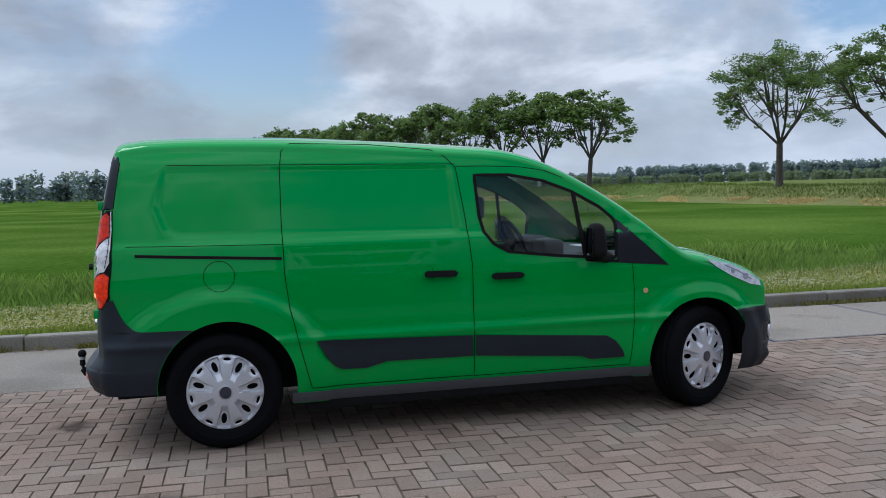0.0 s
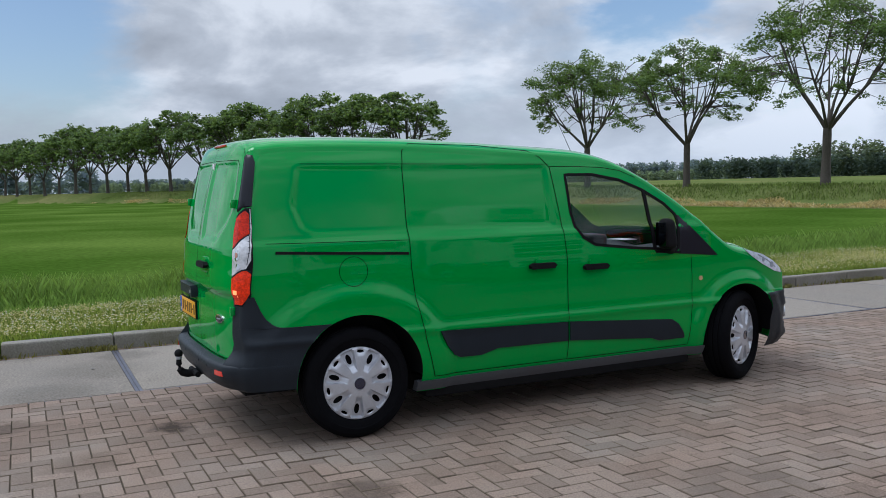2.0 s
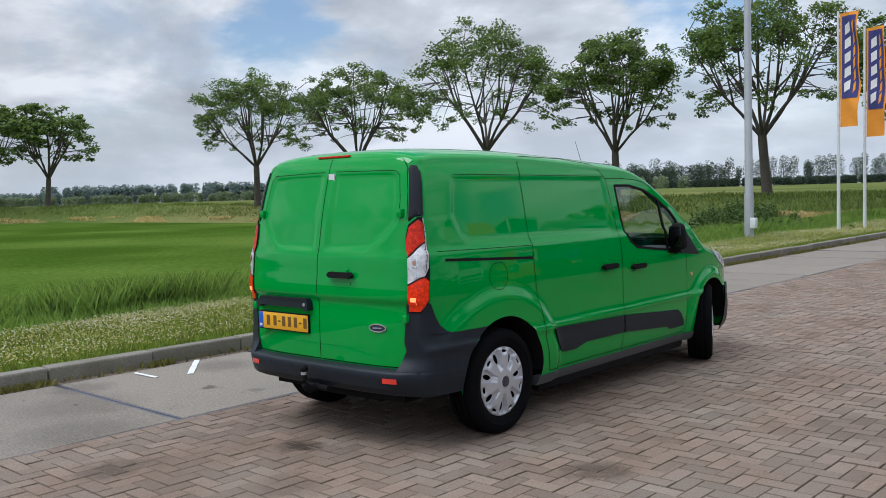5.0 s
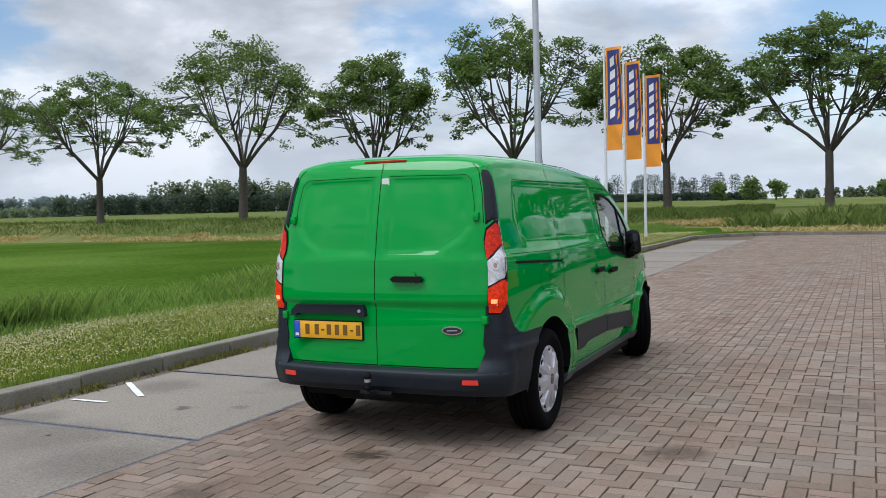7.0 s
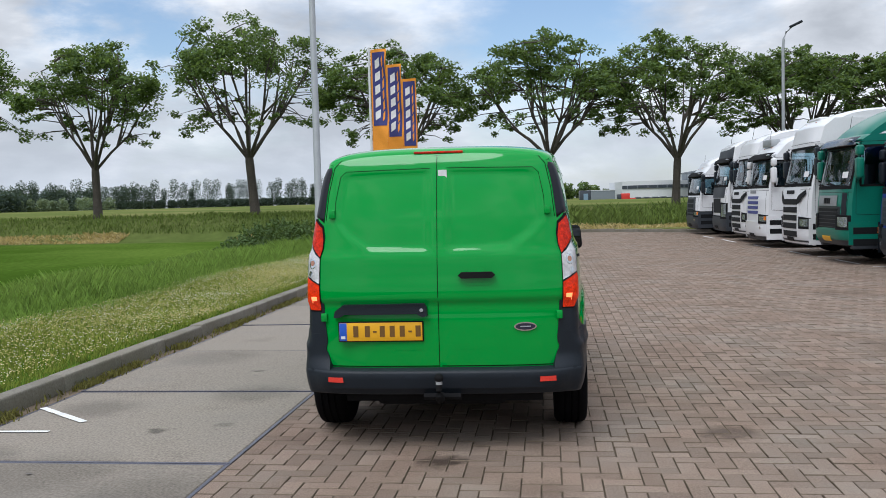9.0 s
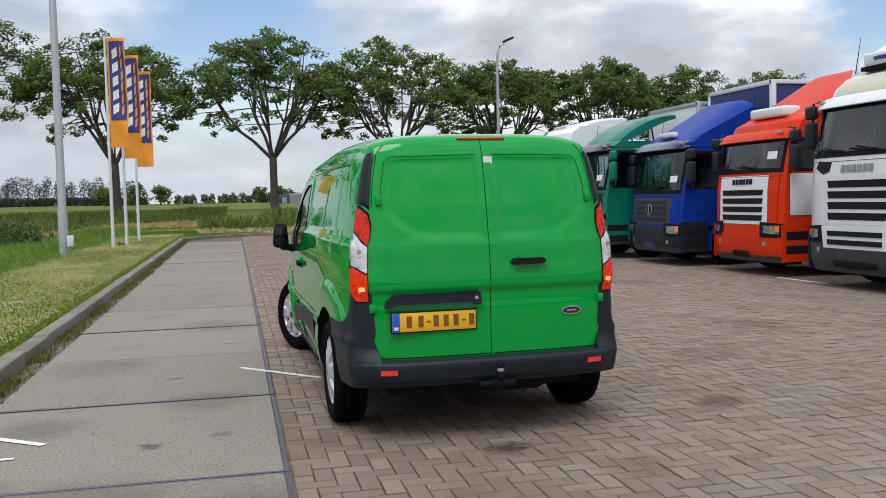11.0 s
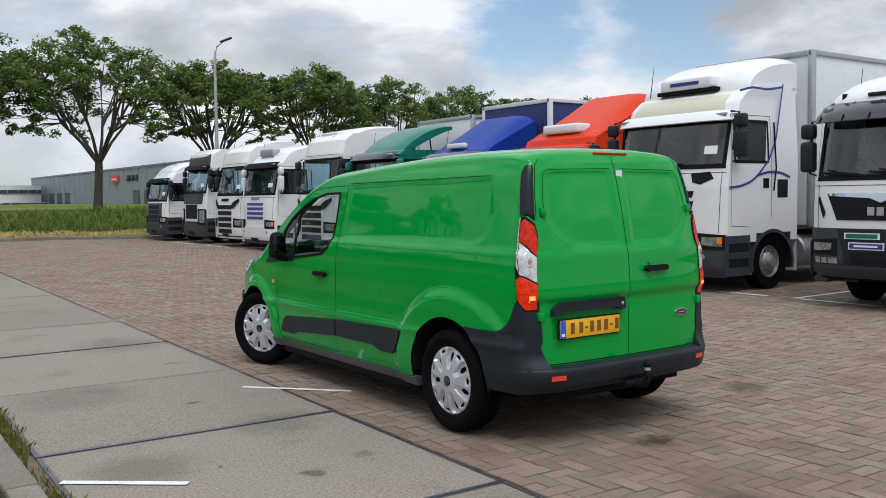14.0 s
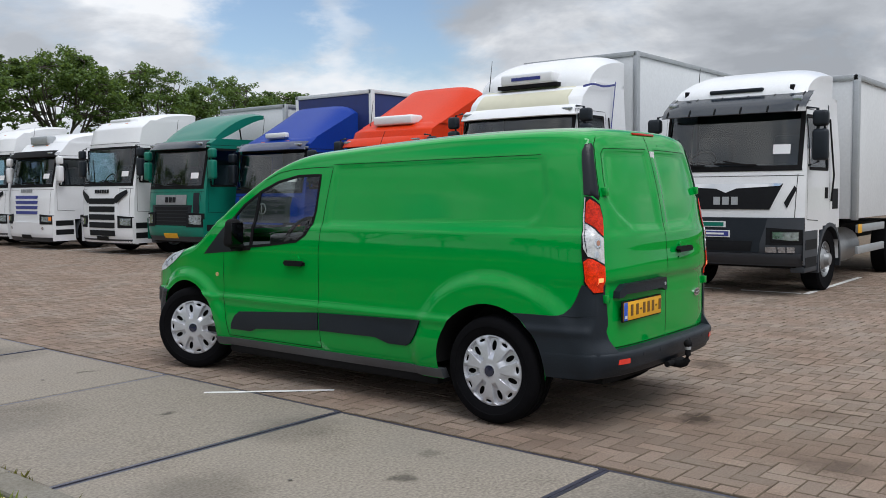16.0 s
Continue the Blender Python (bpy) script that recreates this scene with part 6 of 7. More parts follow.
def offices():
    g = 0.3
    t = thing("office_building", "low white office building with dark window bands", "building", pose(0, 0, g))

    def front(u, v):
        return (lerp(19.5, 32.6, u), 182 - 5.5 * math.sin(lerp(0.1, 0.92, u) * math.pi), v * 4.15)
    bm = bmesh.new()
    sheet(bm, 20, 1, front)
    sheet(bm, 1, 1, lambda u, v: (32.6 + u, front(1, 0)[1] + 18 * u, 4.15 * v))
    sheet(bm, 1, 1, lambda u, v: (19.5 - u, front(0, 0)[1] + 18 * u, 4.15 * v))
    sheet(bm, 20, 1, lambda u, v: (front(u, 1)[0], lerp(front(u, 1)[1], 199, v), 4.15))
    part("wall", bm, CLAD_WHITE, t)
    for lo, hi in ((2.65, 3.30), (0.1, 0.85)):
        bm = bmesh.new()
        sheet(bm, 20, 1, lambda u, v: (front(u, 0)[0], front(u, 0)[1] - 0.2, lerp(lo, hi, v)))
        part("window_band", bm, CLAD_DARK, t)
    for k in range(7):
        p = front((k + 0.5) / 7, 0)
        part("mullion", cube((p[0] - 0.06, p[1] - 0.32, 2.65), (p[0] + 0.06, p[1] - 0.18, 3.30)), CLAD_GREY, t)
    t = thing("warehouse", "long grey clad warehouse with a red sign", "building", pose(33.9, 180, g))
    part("wall", cube((0, -84, -0.5), (45, 16, 5.75)), CLAD_GREY, t)
    part("roof_edge", cube((-0.12, -84.1, 5.7), (45.1, 16.1, 5.95)), CLAD_DARK, t)
    for k in range(9):
        part("glass_bay", cube((-0.10, -19 + 2.05 * k, 0.2), (0.1, -17.25 + 2.05 * k, 2.55)), CLAD_DARK if k % 3 else CLAD_PALE, t)
    for k in range(5):
        part("door", cube((-0.12, -78 + 5.2 * k, 0), (0.1, -75.2 + 5.2 * k, 2.6)), CLAD_DARK, t)
    sign = part("sign", cube((-0.30, -47.6, 3.85), (-0.04, -44.0, 4.85)), RED_SIGN, t, "red square sign")
    part("bar", cube((-0.33, -47.0, 4.18), (-0.29, -44.6, 4.42)), FLAG_WHITE, sign)
    for k in range(3):
        part("letter_shape", cube((-0.16, -53.0 - 1.9 * k, 3.95), (-0.02, -51.6 - 1.9 * k, 4.75), 0.05), BLACK_TRIM, t)
    for k in range(26):
        part("cladding_rib", cube((-0.05, -83 + 3.7 * k, 2.65), (0.02, -82.85 + 3.7 * k, 5.7)), CLAD_GREY, t)
    t = thing("low_hall", "long low pale grey hall beside the offices", "building", pose(13.2, 190, g))
    part("wall", cube((0, 0, -0.3), (7.5, 12, 2.55)), CLAD_GREY, t)
    part("roof_edge", cube((-0.1, -0.1, 2.5), (7.6, 12.1, 2.68)), CLAD_WHITE, t)
    t = thing("site_office", "small dark cabin with a pale door", "building", pose(10.8, 178, g))
    part("wall", cube((0, 0, -0.3), (2.3, 3, 2.55), 0.04), CLAD_DARK, t)
    part("door", cube((0.8, -0.06, 0), (1.7, 0.05, 1.9)), CLAD_PALE, t)
    t = thing("parked_lorry", "red lorry cab parked before the office building", "truck", pose(17.6, 168, g))
    part("cab", cube((0.5, 0, 0.3), (2.1, 2.2, 1.75), 0.12), RED_SIGN, t)
    part("bonnet", cube((2.05, 0.1, 0.3), (3.2, 2.1, 0.85), 0.1), RED_SIGN, t)
    part("cab_back", cube((-0.2, 0.1, 0.3), (0.5, 2.1, 1.6), 0.05), CLAD_DARK, t)
    for k, xx in enumerate((21.4, 23.1, 24.6, 26.3, 29.2, 31.0)):
        t = thing("parked_car", "small car parked before the office building", "car", pose(xx, 170 + (k % 2), g))
        bm = cube((-0.75, -1.6, 0.2), (0.75, 1.6, 0.62), 0.15)
        part("body", bm, (CLAD_WHITE, CLAD_DARK, CLAD_WHITE, RED_SIGN, CLAD_GREY, CLAD_WHITE)[k], t)
        part("cabin", cube((-0.6, -0.9, 0.58), (0.6, 0.9, 0.98), 0.18), CLAD_DARK, t)
    for x, y, w, h, turn in ((-285, 420, 13, 8.5, 20), (-268, 424, 10, 6.5, -12), (-276, 432, 7, 5.0, 70)):
        t = thing("farm_house", "distant white farm house with a grey pitched roof", "house", pose(x, y, ground_z(x, y), 0, 0, turn))
        part("wall", cube((-w / 2, -3.6, -0.3), (w / 2, 3.6, h * 0.42)), CLAD_WHITE, t)
        bm = bmesh.new()
        prism(bm, [(-4.0, h * 0.40), (4.0, h * 0.40), (0, h)], w + 0.8, lambda a, b, d: (d - w / 2 - 0.4, a, b))
        part("roof", bm, SLATE, t)
        part("chimney", cube((w / 4 - 0.4, -0.4, h * 0.8), (w / 4 + 0.4, 0.4, h * 1.12)), BARK, t)


offices()

# ---------------------------------------------------------------- parked trucks
ORANGE = material("orange_red_paint", (0.60, 0.036, 0.004), 0.45, 0, 0.08, 1, 20, coat=0.10, spec=0.12)
BLUE = material("deep_blue_paint", (0.004, 0.035, 0.27), 0.45, 0, 0.10, 1, 20, coat=0.08, spec=0.12)
TEAL = material("teal_green_paint", (0.006, 0.155, 0.108), 0.4, 0, 0.06, 1, 20, coat=0.35, spec=0.2)
GREYP = material("grey_bumper_plastic", (0.032, 0.038, 0.048), 0.5, 0, 0.15, 4, 90)
BLUE_TARP = material("blue_tarpaulin", (0.010, 0.022, 0.13), 0.55, 0, 0.15, 1.2, 8, 0.2)
CREAM = material("cream_panel", (0.60, 0.58, 0.45), 0.5, 0, 0.05)
CAB_GLASS = glass("truck_glass", (0.60, 0.78, 0.86), 0.0, 1.9)
CAB_IN = material("cab_lining", (0.050, 0.058, 0.068), 0.9, 0, 0.2, 4, 40)
MESHG = material("dark_grille", (0.010, 0.011, 0.013), 0.6, 0, 0.2, 20, 150, spec=0.15)
TRUCK_LAMP = material("truck_headlamp", (0.40, 0.42, 0.45), 0.08, 0.7, 0.6, 7, 22, 0.2, coat=1)
NAVY = material("navy_stripe", (0.03, 0.04, 0.22), 0.4)
ALU = material("aluminium_rim", (0.30, 0.31, 0.32), 0.45, 0.5, 0.15, 8, 60)
SMOKED = material("smoked_visor", (0.009, 0.015, 0.024), 0.22, 0, 0.1, coat=0.25)
NAVY_VISOR = material("dark_blue_visor", (0.012, 0.022, 0.075), 0.25, 0, 0.1, coat=0.5)
FLOOR_DROP = -0.10


def truck_wheel(r=0.49):
    w = thing("wheel", "truck wheel with a grey steel rim", "")
    bm = bmesh.new()
    lathe(bm, [(0.27, -0.12), (r * 0.93, -0.14), (r, -0.11), (r, 0.11), (r * 0.93, 0.14), (0.30, 0.12), (0.275, 0.08)], 36)
    part("tyre", bm, TYRE, w)
    bm = bmesh.new()
    lathe(bm, [(0.285, 0.10), (0.275, 0.115), (0.25, 0.05), (0.19, 0.03), (0.16, 0.09), (0.11, 0.12), (0.09, 0.19), (0.0, 0.20)], 28)
    part("rim", bm, ALU, w)
    bm = bmesh.new()
    for k in range(10):
        a = k * math.tau / 10
        tube(bm, [(0.05, 0.205 * math.cos(a), 0.205 * math.sin(a)), (0.10, 0.205 * math.cos(a), 0.205 * math.sin(a))], 0.018, 6)
    part("wheel_nuts", bm, ALU, w)
    return w


spare = truck_wheel()
wheel_used = [False]


def add_wheel(t, x, y, turn, z=0.49):
    m = pose(x, y, z, 0, 0, turn)
    if not wheel_used[0]:
        wheel_used[0] = True
        spare.matrix_basis, spare.parent = m, t
        return
    w = copy_thing(spare, m)
    w.parent = t


def truck(label, x, y, o):
    """A parked truck that faces the van; o holds its sizes, colours and fittings."""
    t = thing("truck", label, "truck", pose(x, y, FLOOR_DROP, 0, 0, o.get("turn", 0)) @ Matrix.Diagonal((0.95, 0.95, 0.95, 1)), group="trucks parked in a row")
    w, main = o.get("w", 2.46), o["paint"]
    half = w / 2
    zb, z0, z1, deep = o.get("foot", 0.34), o["glass"][0], o["glass"][1], o.get("deep", 2.15)
    prof = [(zb, 0.10), (zb + 0.12, 0.02), (0.75, 0.0), (z0 - 0.35, 0.02), (z0, 0.06), (z1, 0.06 + (z1 - z0) * 0.20)] + o["roof"]

    def front_x(yy, z):
        return curve_at_linear(prof, z) + 0.16 * (abs(yy) / half) ** 5

    F = lambda yy, z, out=0.0: Vector((front_x(yy, z) - out, yy, z))
    top = prof[-1][0]
    zs = sorted({*[p[0] for p in prof], *[lerp(zb, top, k / 46) for k in range(47)]})
    narrow = lambda z: 1 - o.get("taper", 0.05) * smooth((z - z0) / (top - z0))
    bm = bmesh.new()
    opening = lambda yy, z: z0 + 0.01 < z < z1 - 0.01 and abs(yy) < half - 0.09
    cols = [k / 16 - 1 for k in range(33)]
    g = [[bm.verts.new((front_x(c * half, z), c * half * narrow(z), z)) for c in cols] for z in zs]
    for a, b, za, zz in zip(g, g[1:], zs, zs[1:]):
        for k in range(32):
            if not opening((cols[k] + cols[k + 1]) / 2 * half, (za + zz) / 2):
                bm.faces.new((a[k], b[k], b[k + 1], a[k + 1]))
    back = [[bm.verts.new((deep, s * half * narrow(z), z)) for z in zs] for s in (-1, 1)]
    gate = o.get("door", (z0 + 0.10, z1 - 0.12))
    for n_s, s in enumerate((-1, 1)):
        edge_col = 0 if s < 0 else 32
        fw = []
        for i, z in enumerate(zs):
            fx = front_x(half, z)
            fw.append([g[i][edge_col]] + [bm.verts.new((lerp(fx, deep, k / 10), s * half * narrow(z), z)) for k in range(1, 10)] + [back[n_s][i]])
        for i in range(len(zs) - 1):
            zc = (zs[i] + zs[i + 1]) / 2
            for k in range(10):
                xc = (fw[i][k].co.x + fw[i][k + 1].co.x) / 2
                if gate[0] < zc < gate[1] and 0.36 < xc < 1.28:
                    continue
                if zc < 1.02 and 0.80 < xc < 2.1 and zc < 1.02 - 0.9 * max(0, abs(xc - 1.42) - 0.42):
                    continue
                bm.faces.new((fw[i][k], fw[i][k + 1], fw[i + 1][k + 1], fw[i + 1][k]))
    roof_front, roof_back = g[-1], [bm.verts.new((deep, c * half * narrow(top), top)) for c in cols]
    for k in range(32):
        bm.faces.new((roof_front[k], roof_front[k + 1], roof_back[k + 1], roof_back[k]))
    bm.faces.new((back[0][0], back[1][0], back[1][-1], back[0][-1]))
    bmesh.ops.remove_doubles(bm, verts=bm.verts, dist=0.001)
    bmesh.ops.recalc_face_normals(bm, faces=bm.faces)
    cab = part("cab", bm, main, t, o.get("cab_label", ""))
    # inside of the cab
    part("cab_floor", cube((0.35, -half + 0.1, z0 - 0.15), (deep - 0.05, half - 0.1, z0 - 0.1)), CAB_IN, t)
    part("cab_back", cube((deep - 0.5, -half + 0.06, z0 - 0.2), (deep - 0.45, half - 0.06, z1 + 0.1)), CAB_IN, t)
    for s in (-0.62, 0.62):
        bm = cube((1.05, s - 0.27, z0 - 0.25), (1.25, s + 0.27, z0 + 0.55), 0.06)
        box(bm, (0.7, s - 0.27, z0 - 0.3), (1.2, s + 0.27, z0 - 0.12), 0.05)
        part("seat", bm, CAB_IN, t)
    part("dashboard", cube((0.22, -half + 0.16, z0 - 0.15), (0.55, half - 0.16, z0 + 0.08), 0.05), BLACK_TRIM, t)
    bm = bmesh.new()
    ring = [Vector((0.62 + 0.10 * math.sin(k * math.tau / 20), 0.62 + 0.22 * math.cos(k * math.tau / 20), z0 + 0.12 + 0.19 * math.sin(k * math.tau / 20))) for k in range(21)]
    tube(bm, ring, 0.018, 6, False)
    tube(bm, [ring[0], ring[10]], 0.02, 5)
    part("steering_wheel", bm, BLACK, t)
    rect = lambda a, b, c, d: [(a, c), (b, c), (b, d), (a, d)]
    hi_lamp = o.get("lamps", (0.78, 0.98))[1]
    bm = patch(bmesh.new(), F, rect(-half + 0.06, half - 0.06, z0 + 0.005, z1 - 0.005), -0.012, 0, 8, 0.12)
    part("windscreen", bm, CAB_GLASS, t, "dark windscreen").visible_shadow = False
    bm = ribbon(bmesh.new(), F, rect(-half + 0.085, half - 0.085, z0 + 0.02, z1 - 0.02), 0.06, 0.004, True)
    part("windscreen_seal", bm, BLACK, t)
    part("scuttle", patch(bmesh.new(), F, [(-half + 0.05, z0 - 0.03), (half - 0.05, z0 - 0.03), (half - 0.06, z0 + 0.045), (-half + 0.06, z0 + 0.045)], 0.008, 0.01, 3, 0.08), BLACK, t)
    for line in ([(-half + 0.10, z0 - 0.08), (-half + 0.13, hi_lamp + 0.05)], [(half - 0.10, z0 - 0.08), (half - 0.13, hi_lamp + 0.05)], [(-half + 0.03, z0 - 0.10), (half - 0.03, z0 - 0.10)], [(-half + 0.03, z1 + 0.10), (half - 0.03, z1 + 0.10)]):
        part("panel_gap", ribbon(bmesh.new(), F, line, 0.0085, 0.004), MESHG, t)
    bm = bmesh.new()
    for yy in (-0.55, 0.25):
        ribbon(bm, F, [(yy, z0 + 0.02), (yy + 0.62, z0 + 0.13)], 0.022, 0.02)
        ribbon(bm, F, [(yy + 0.1, z0 + 0.06), (yy + 0.75, z0 + 0.09)], 0.03, 0.03)
    part("wiper", bm, BLACK, t)
    if o.get("sticker", True):
        part("sticker", patch(bmesh.new(), F, rect(-half + 0.22, -half + 0.46, z0 + 0.22, z0 + 0.36), 0.004, 0, 2), WHITE, t)
    if o.get("smoked"):
        zc = z1
        bm = bmesh.new()
        rows = [[bm.verts.new((front_x(yy, zc + dz) - out, yy * (1.0 + 0.02 * out), zc + dz)) for yy in [lerp(-half + 0.02, half - 0.02, k / 24) for k in range(25)]] for dz, out in ((0.26, 0.03), (0.23, 0.10), (0.14, 0.16), (0.04, 0.20), (-0.07, 0.225), (-0.08, 0.215), (0.04, 0.185), (0.14, 0.145), (0.22, 0.085))]
        for a, b in zip(rows, rows[1:]):
            for k in range(24):
                bm.faces.new((a[k], a[k + 1], b[k + 1], b[k]))
        bmesh.ops.recalc_face_normals(bm, faces=bm.faces)
        visor = part("sun_visor", bm, SMOKED, t, "dark smoked sun visor")
        for k in range(6):
            yy = lerp(-half + 0.12, half - 0.12, k / 5)
            part("rib", tube(bmesh.new(), [(front_x(yy, zc + 0.24) - 0.06, yy, zc + 0.25), (front_x(yy, zc) - 0.205, yy, zc), (front_x(yy, zc - 0.06) - 0.22, yy, zc - 0.06)], 0.014, 6), BLACK, visor)
        for s in (-1, 1):
            part("marker_lamp", cube((front_x(s * (half - 0.14), zc + 0.12) - 0.20, s * (half - 0.16) - 0.07, zc + 0.09), (front_x(s * (half - 0.14), zc + 0.12) - 0.12, s * (half - 0.16) + 0.07, zc + 0.17), 0.015), TRUCK_LAMP, visor)
            part("bracket", cube((front_x(s * (half - 0.3), zc + 0.25) - 0.08, s * (half - 0.30) - 0.03, zc + 0.22), (front_x(s * (half - 0.3), zc + 0.25) + 0.02, s * (half - 0.30) + 0.03, zc + 0.36), 0.008), BLACK, visor)
    if o.get("visor"):
        vm, zc = o["visor"], z1 + 0.05
        bm = bmesh.new()
        g2 = []
        for k in range(25):
            yy = lerp(-half + 0.02, half - 0.02, k / 24)
            fx = front_x(yy, zc)
            g2.append([bm.verts.new(p) for p in ((fx - 0.02, yy, zc + 0.12), (fx - 0.12, yy, zc + 0.05), (fx - 0.19, yy, zc - 0.06), (fx - 0.17, yy, zc - 0.075), (fx - 0.02, yy, zc))])
        for a, b in zip(g2, g2[1:]):
            for k in range(4):
                bm.faces.new((a[k], b[k], b[k + 1], a[k + 1]))
        bmesh.ops.recalc_face_normals(bm, faces=bm.faces)
        visor = part("sun_visor", bm, vm, t)
        for s in (-1, 1):
            fx = front_x(s * (half - 0.16), zc)
            part("marker_lamp", cube((fx - 0.16, s * (half - 0.20) - 0.10, zc + 0.015), (fx - 0.08, s * (half - 0.20) + 0.10, zc + 0.065), 0.012), TRUCK_LAMP, visor)
    # doors
    for s in (-1, 1):
        S = lambda xx, z, out=0.0, s=s: Vector((xx, s * (half * narrow(z) + out), z))
        part("side_window", patch(bmesh.new(), S, rect(0.34, 1.30, gate[0] - 0.01, gate[1] + 0.01), -0.01, 0, 2, 0.3), CAB_GLASS, t).visible_shadow = False
        bm = ribbon(bmesh.new(), S, rect(0.36, 1.28, gate[0], gate[1]), 0.05, 0.004, True)
        part("window_seal", bm, BLACK, t)
        bm = ribbon(bmesh.new(), S, [(0.28, gate[1] + 0.10), (0.26, 1.15), (0.80, 1.12)], 0.009, 0.003)
        ribbon(bm, S, [(0.28, gate[1] + 0.10), (1.36, gate[1] + 0.10), (1.38, 1.25)], 0.009, 0.003)
        part("door_gap", bm, MESHG, t)
        part("door_handle", patch(bmesh.new(), S, rect(1.14, 1.30, gate[0] - 0.45, gate[0] - 0.28), 0.006), BLACK, t)
        # mudguard and steps
        bm = bmesh.new()
        def guard(u, v):
            a = lerp(-0.25, math.pi + 0.2, u)
            return (1.42 - 0.62 * math.cos(a), s * lerp(half - 0.34, half + 0.015, v), 0.47 + 0.60 * math.sin(a))
        sheet(bm, 18, 2, guard)
        sheet(bm, 18, 1, lambda u, v: (lambda a: (1.42 - lerp(0.56, 0.62, v) * math.cos(a), s * (half + 0.015), 0.47 + lerp(0.54, 0.60, v) * math.sin(a)))(lerp(-0.25, math.pi + 0.2, u)))
        part("mudguard", bm, o.get("guard", GREYP), t)
        st = o.get("step", GREYP)
        part("step", cube((0.20, s * half - s * 0.22 if s > 0 else -half, 0.36), (0.82, half if s > 0 else -half + 0.22, 0.46), 0.02), st, t)
        part("step", cube((0.24, s * half - s * 0.16 if s > 0 else -half, 0.68), (0.80, half if s > 0 else -half + 0.16, 0.76), 0.02), st, t)
        part("side_skirt", patch(bmesh.new(), S, [(0.10, zb), (0.10, 0.98), (0.78, 0.98), (0.80, zb)], 0.006, 0.006, 3, 0.2), o.get("bumper_mat", st), t)
        for z_s in (0.44, 0.70):
            part("step_well", patch(bmesh.new(), S, rect(0.20, 0.74, z_s, z_s + 0.15), 0.010, 0.01, 2, 0.2), MESHG, t)
        part("grab_rail", tube(bmesh.new(), [S(1.42, gate[0] - 0.5, 0.02), S(1.44, gate[0] - 0.1, 0.05), S(1.44, gate[1], 0.03)], 0.014, 6), BLACK, t)
        part("side_vent", patch(bmesh.new(), S, rect(1.55, 1.85, gate[0] - 0.62, gate[0] - 0.30), 0.005, 0.005, 2, 0.2), MESHG, t)
        # mirrors
        mm = o.get("mirror", BLACK_TRIM)
        bm = bmesh.new()
        a, b = (half + 0.06, half + 0.28) if s > 0 else (-half - 0.28, -half - 0.06)
        mz = (gate[0] + gate[1]) / 2
        box(bm, (0.20, a, mz - 0.28), (0.36, b, mz + 0.18), 0.05, seg=3)
        box(bm, (0.21, a, mz + 0.22), (0.36, b, mz + 0.45), 0.05, seg=3)
        tube(bm, [(0.30, s * (half - 0.04), mz + 0.50), (0.29, s * (half + 0.12), mz + 0.48), (0.28, s * (half + 0.14), mz - 0.30), (0.30, s * (half - 0.04), mz - 0.36)], 0.022, 6)
        part("mirror", bm, mm, t)
        add_wheel(t, 1.42, s * (half - 0.17), 90 if s > 0 else -90)
        add_wheel(t, o.get("rear", 5.0), s * (half - 0.17), 90 if s > 0 else -90)
    # front fittings
    for z_a, z_b, hw, mat in o.get("grille", ()):
        part("grille_bar", patch(bmesh.new(), F, [(-hw, z_b), (-hw + 0.03, z_a), (hw - 0.03, z_a), (hw, z_b)], 0.010, 0.01, 3, 0.12), mat, t)
    for poly, mat, out, nm in o.get("plates", ()):
        part(nm, patch(bmesh.new(), F, poly, out, 0.012, 4, 0.1), mat, t)
    bz = o.get("bumper", (zb, 0.80))
    if o.get("bumper_mat"):
        part("bumper", patch(bmesh.new(), F, rect(-half, half, *bz), 0.03, 0.05, 5, 0.08), o["bumper_mat"], t)
    hz = o.get("lamps", (0.78, 0.98))
    for s in (-1, 1):
        a, b = sorted((s * (half - 0.04), s * (half - 0.42)))
        a0, b0 = sorted((s * (half - 0.01), s * (half - 0.50)))
        housing = [(a0, hz[0] - 0.05), (b0, hz[0] - 0.05), (b0, hz[1] + (0.05 if s < 0 else 0.02)), (a0, hz[1] + (0.05 if s > 0 else 0.02))]
        part("lamp_housing", patch(bmesh.new(), F, housing, 0.0365, 0.03, 4, 0.08), MESHG, t)
        lamp = part("headlamp", patch(bmesh.new(), F, [(a, hz[0] + (0.04 if s > 0 else 0)), (b, hz[0] + (0.04 if s < 0 else 0)), (b, hz[1]), (a, hz[1])], 0.040, 0.03, 4, 0.08), TRUCK_LAMP, t)
        part("lamp_frame", ribbon(bmesh.new(), F, [(a, hz[0]), (b, hz[0]), (b, hz[1]), (a, hz[1])], 0.035, 0.042, True), BLACK, lamp)
        if o.get("amber", True):
            a, b = sorted((s * (half - 0.05), s * (half - 0.13)))
            part("indicator", patch(bmesh.new(), F, rect(a, b, hz[0] + 0.06, hz[1] - 0.02), 0.046, 0.012, 2, 0.08), AMBER, lamp)
        if o.get("fog", True):
            a, b = sorted((s * (half - 0.32), s * (half - 0.46)))
            part("fog_lamp", patch(bmesh.new(), F, disc_outline((a + b) / 2, hz[0] - 0.17, 0.05, 14), 0.036, 0.02, 4, 0.05), TRUCK_LAMP, lamp)
    part("number_plate", patch(bmesh.new(), F, rect(-0.27, 0.27, zb + 0.05, zb + 0.17), 0.045, 0.015, 2, 0.1), o.get("plate", NAVY), t)
    for nm, bm, mat in o.get("extra", ()):
        part(nm, bm, mat, t)
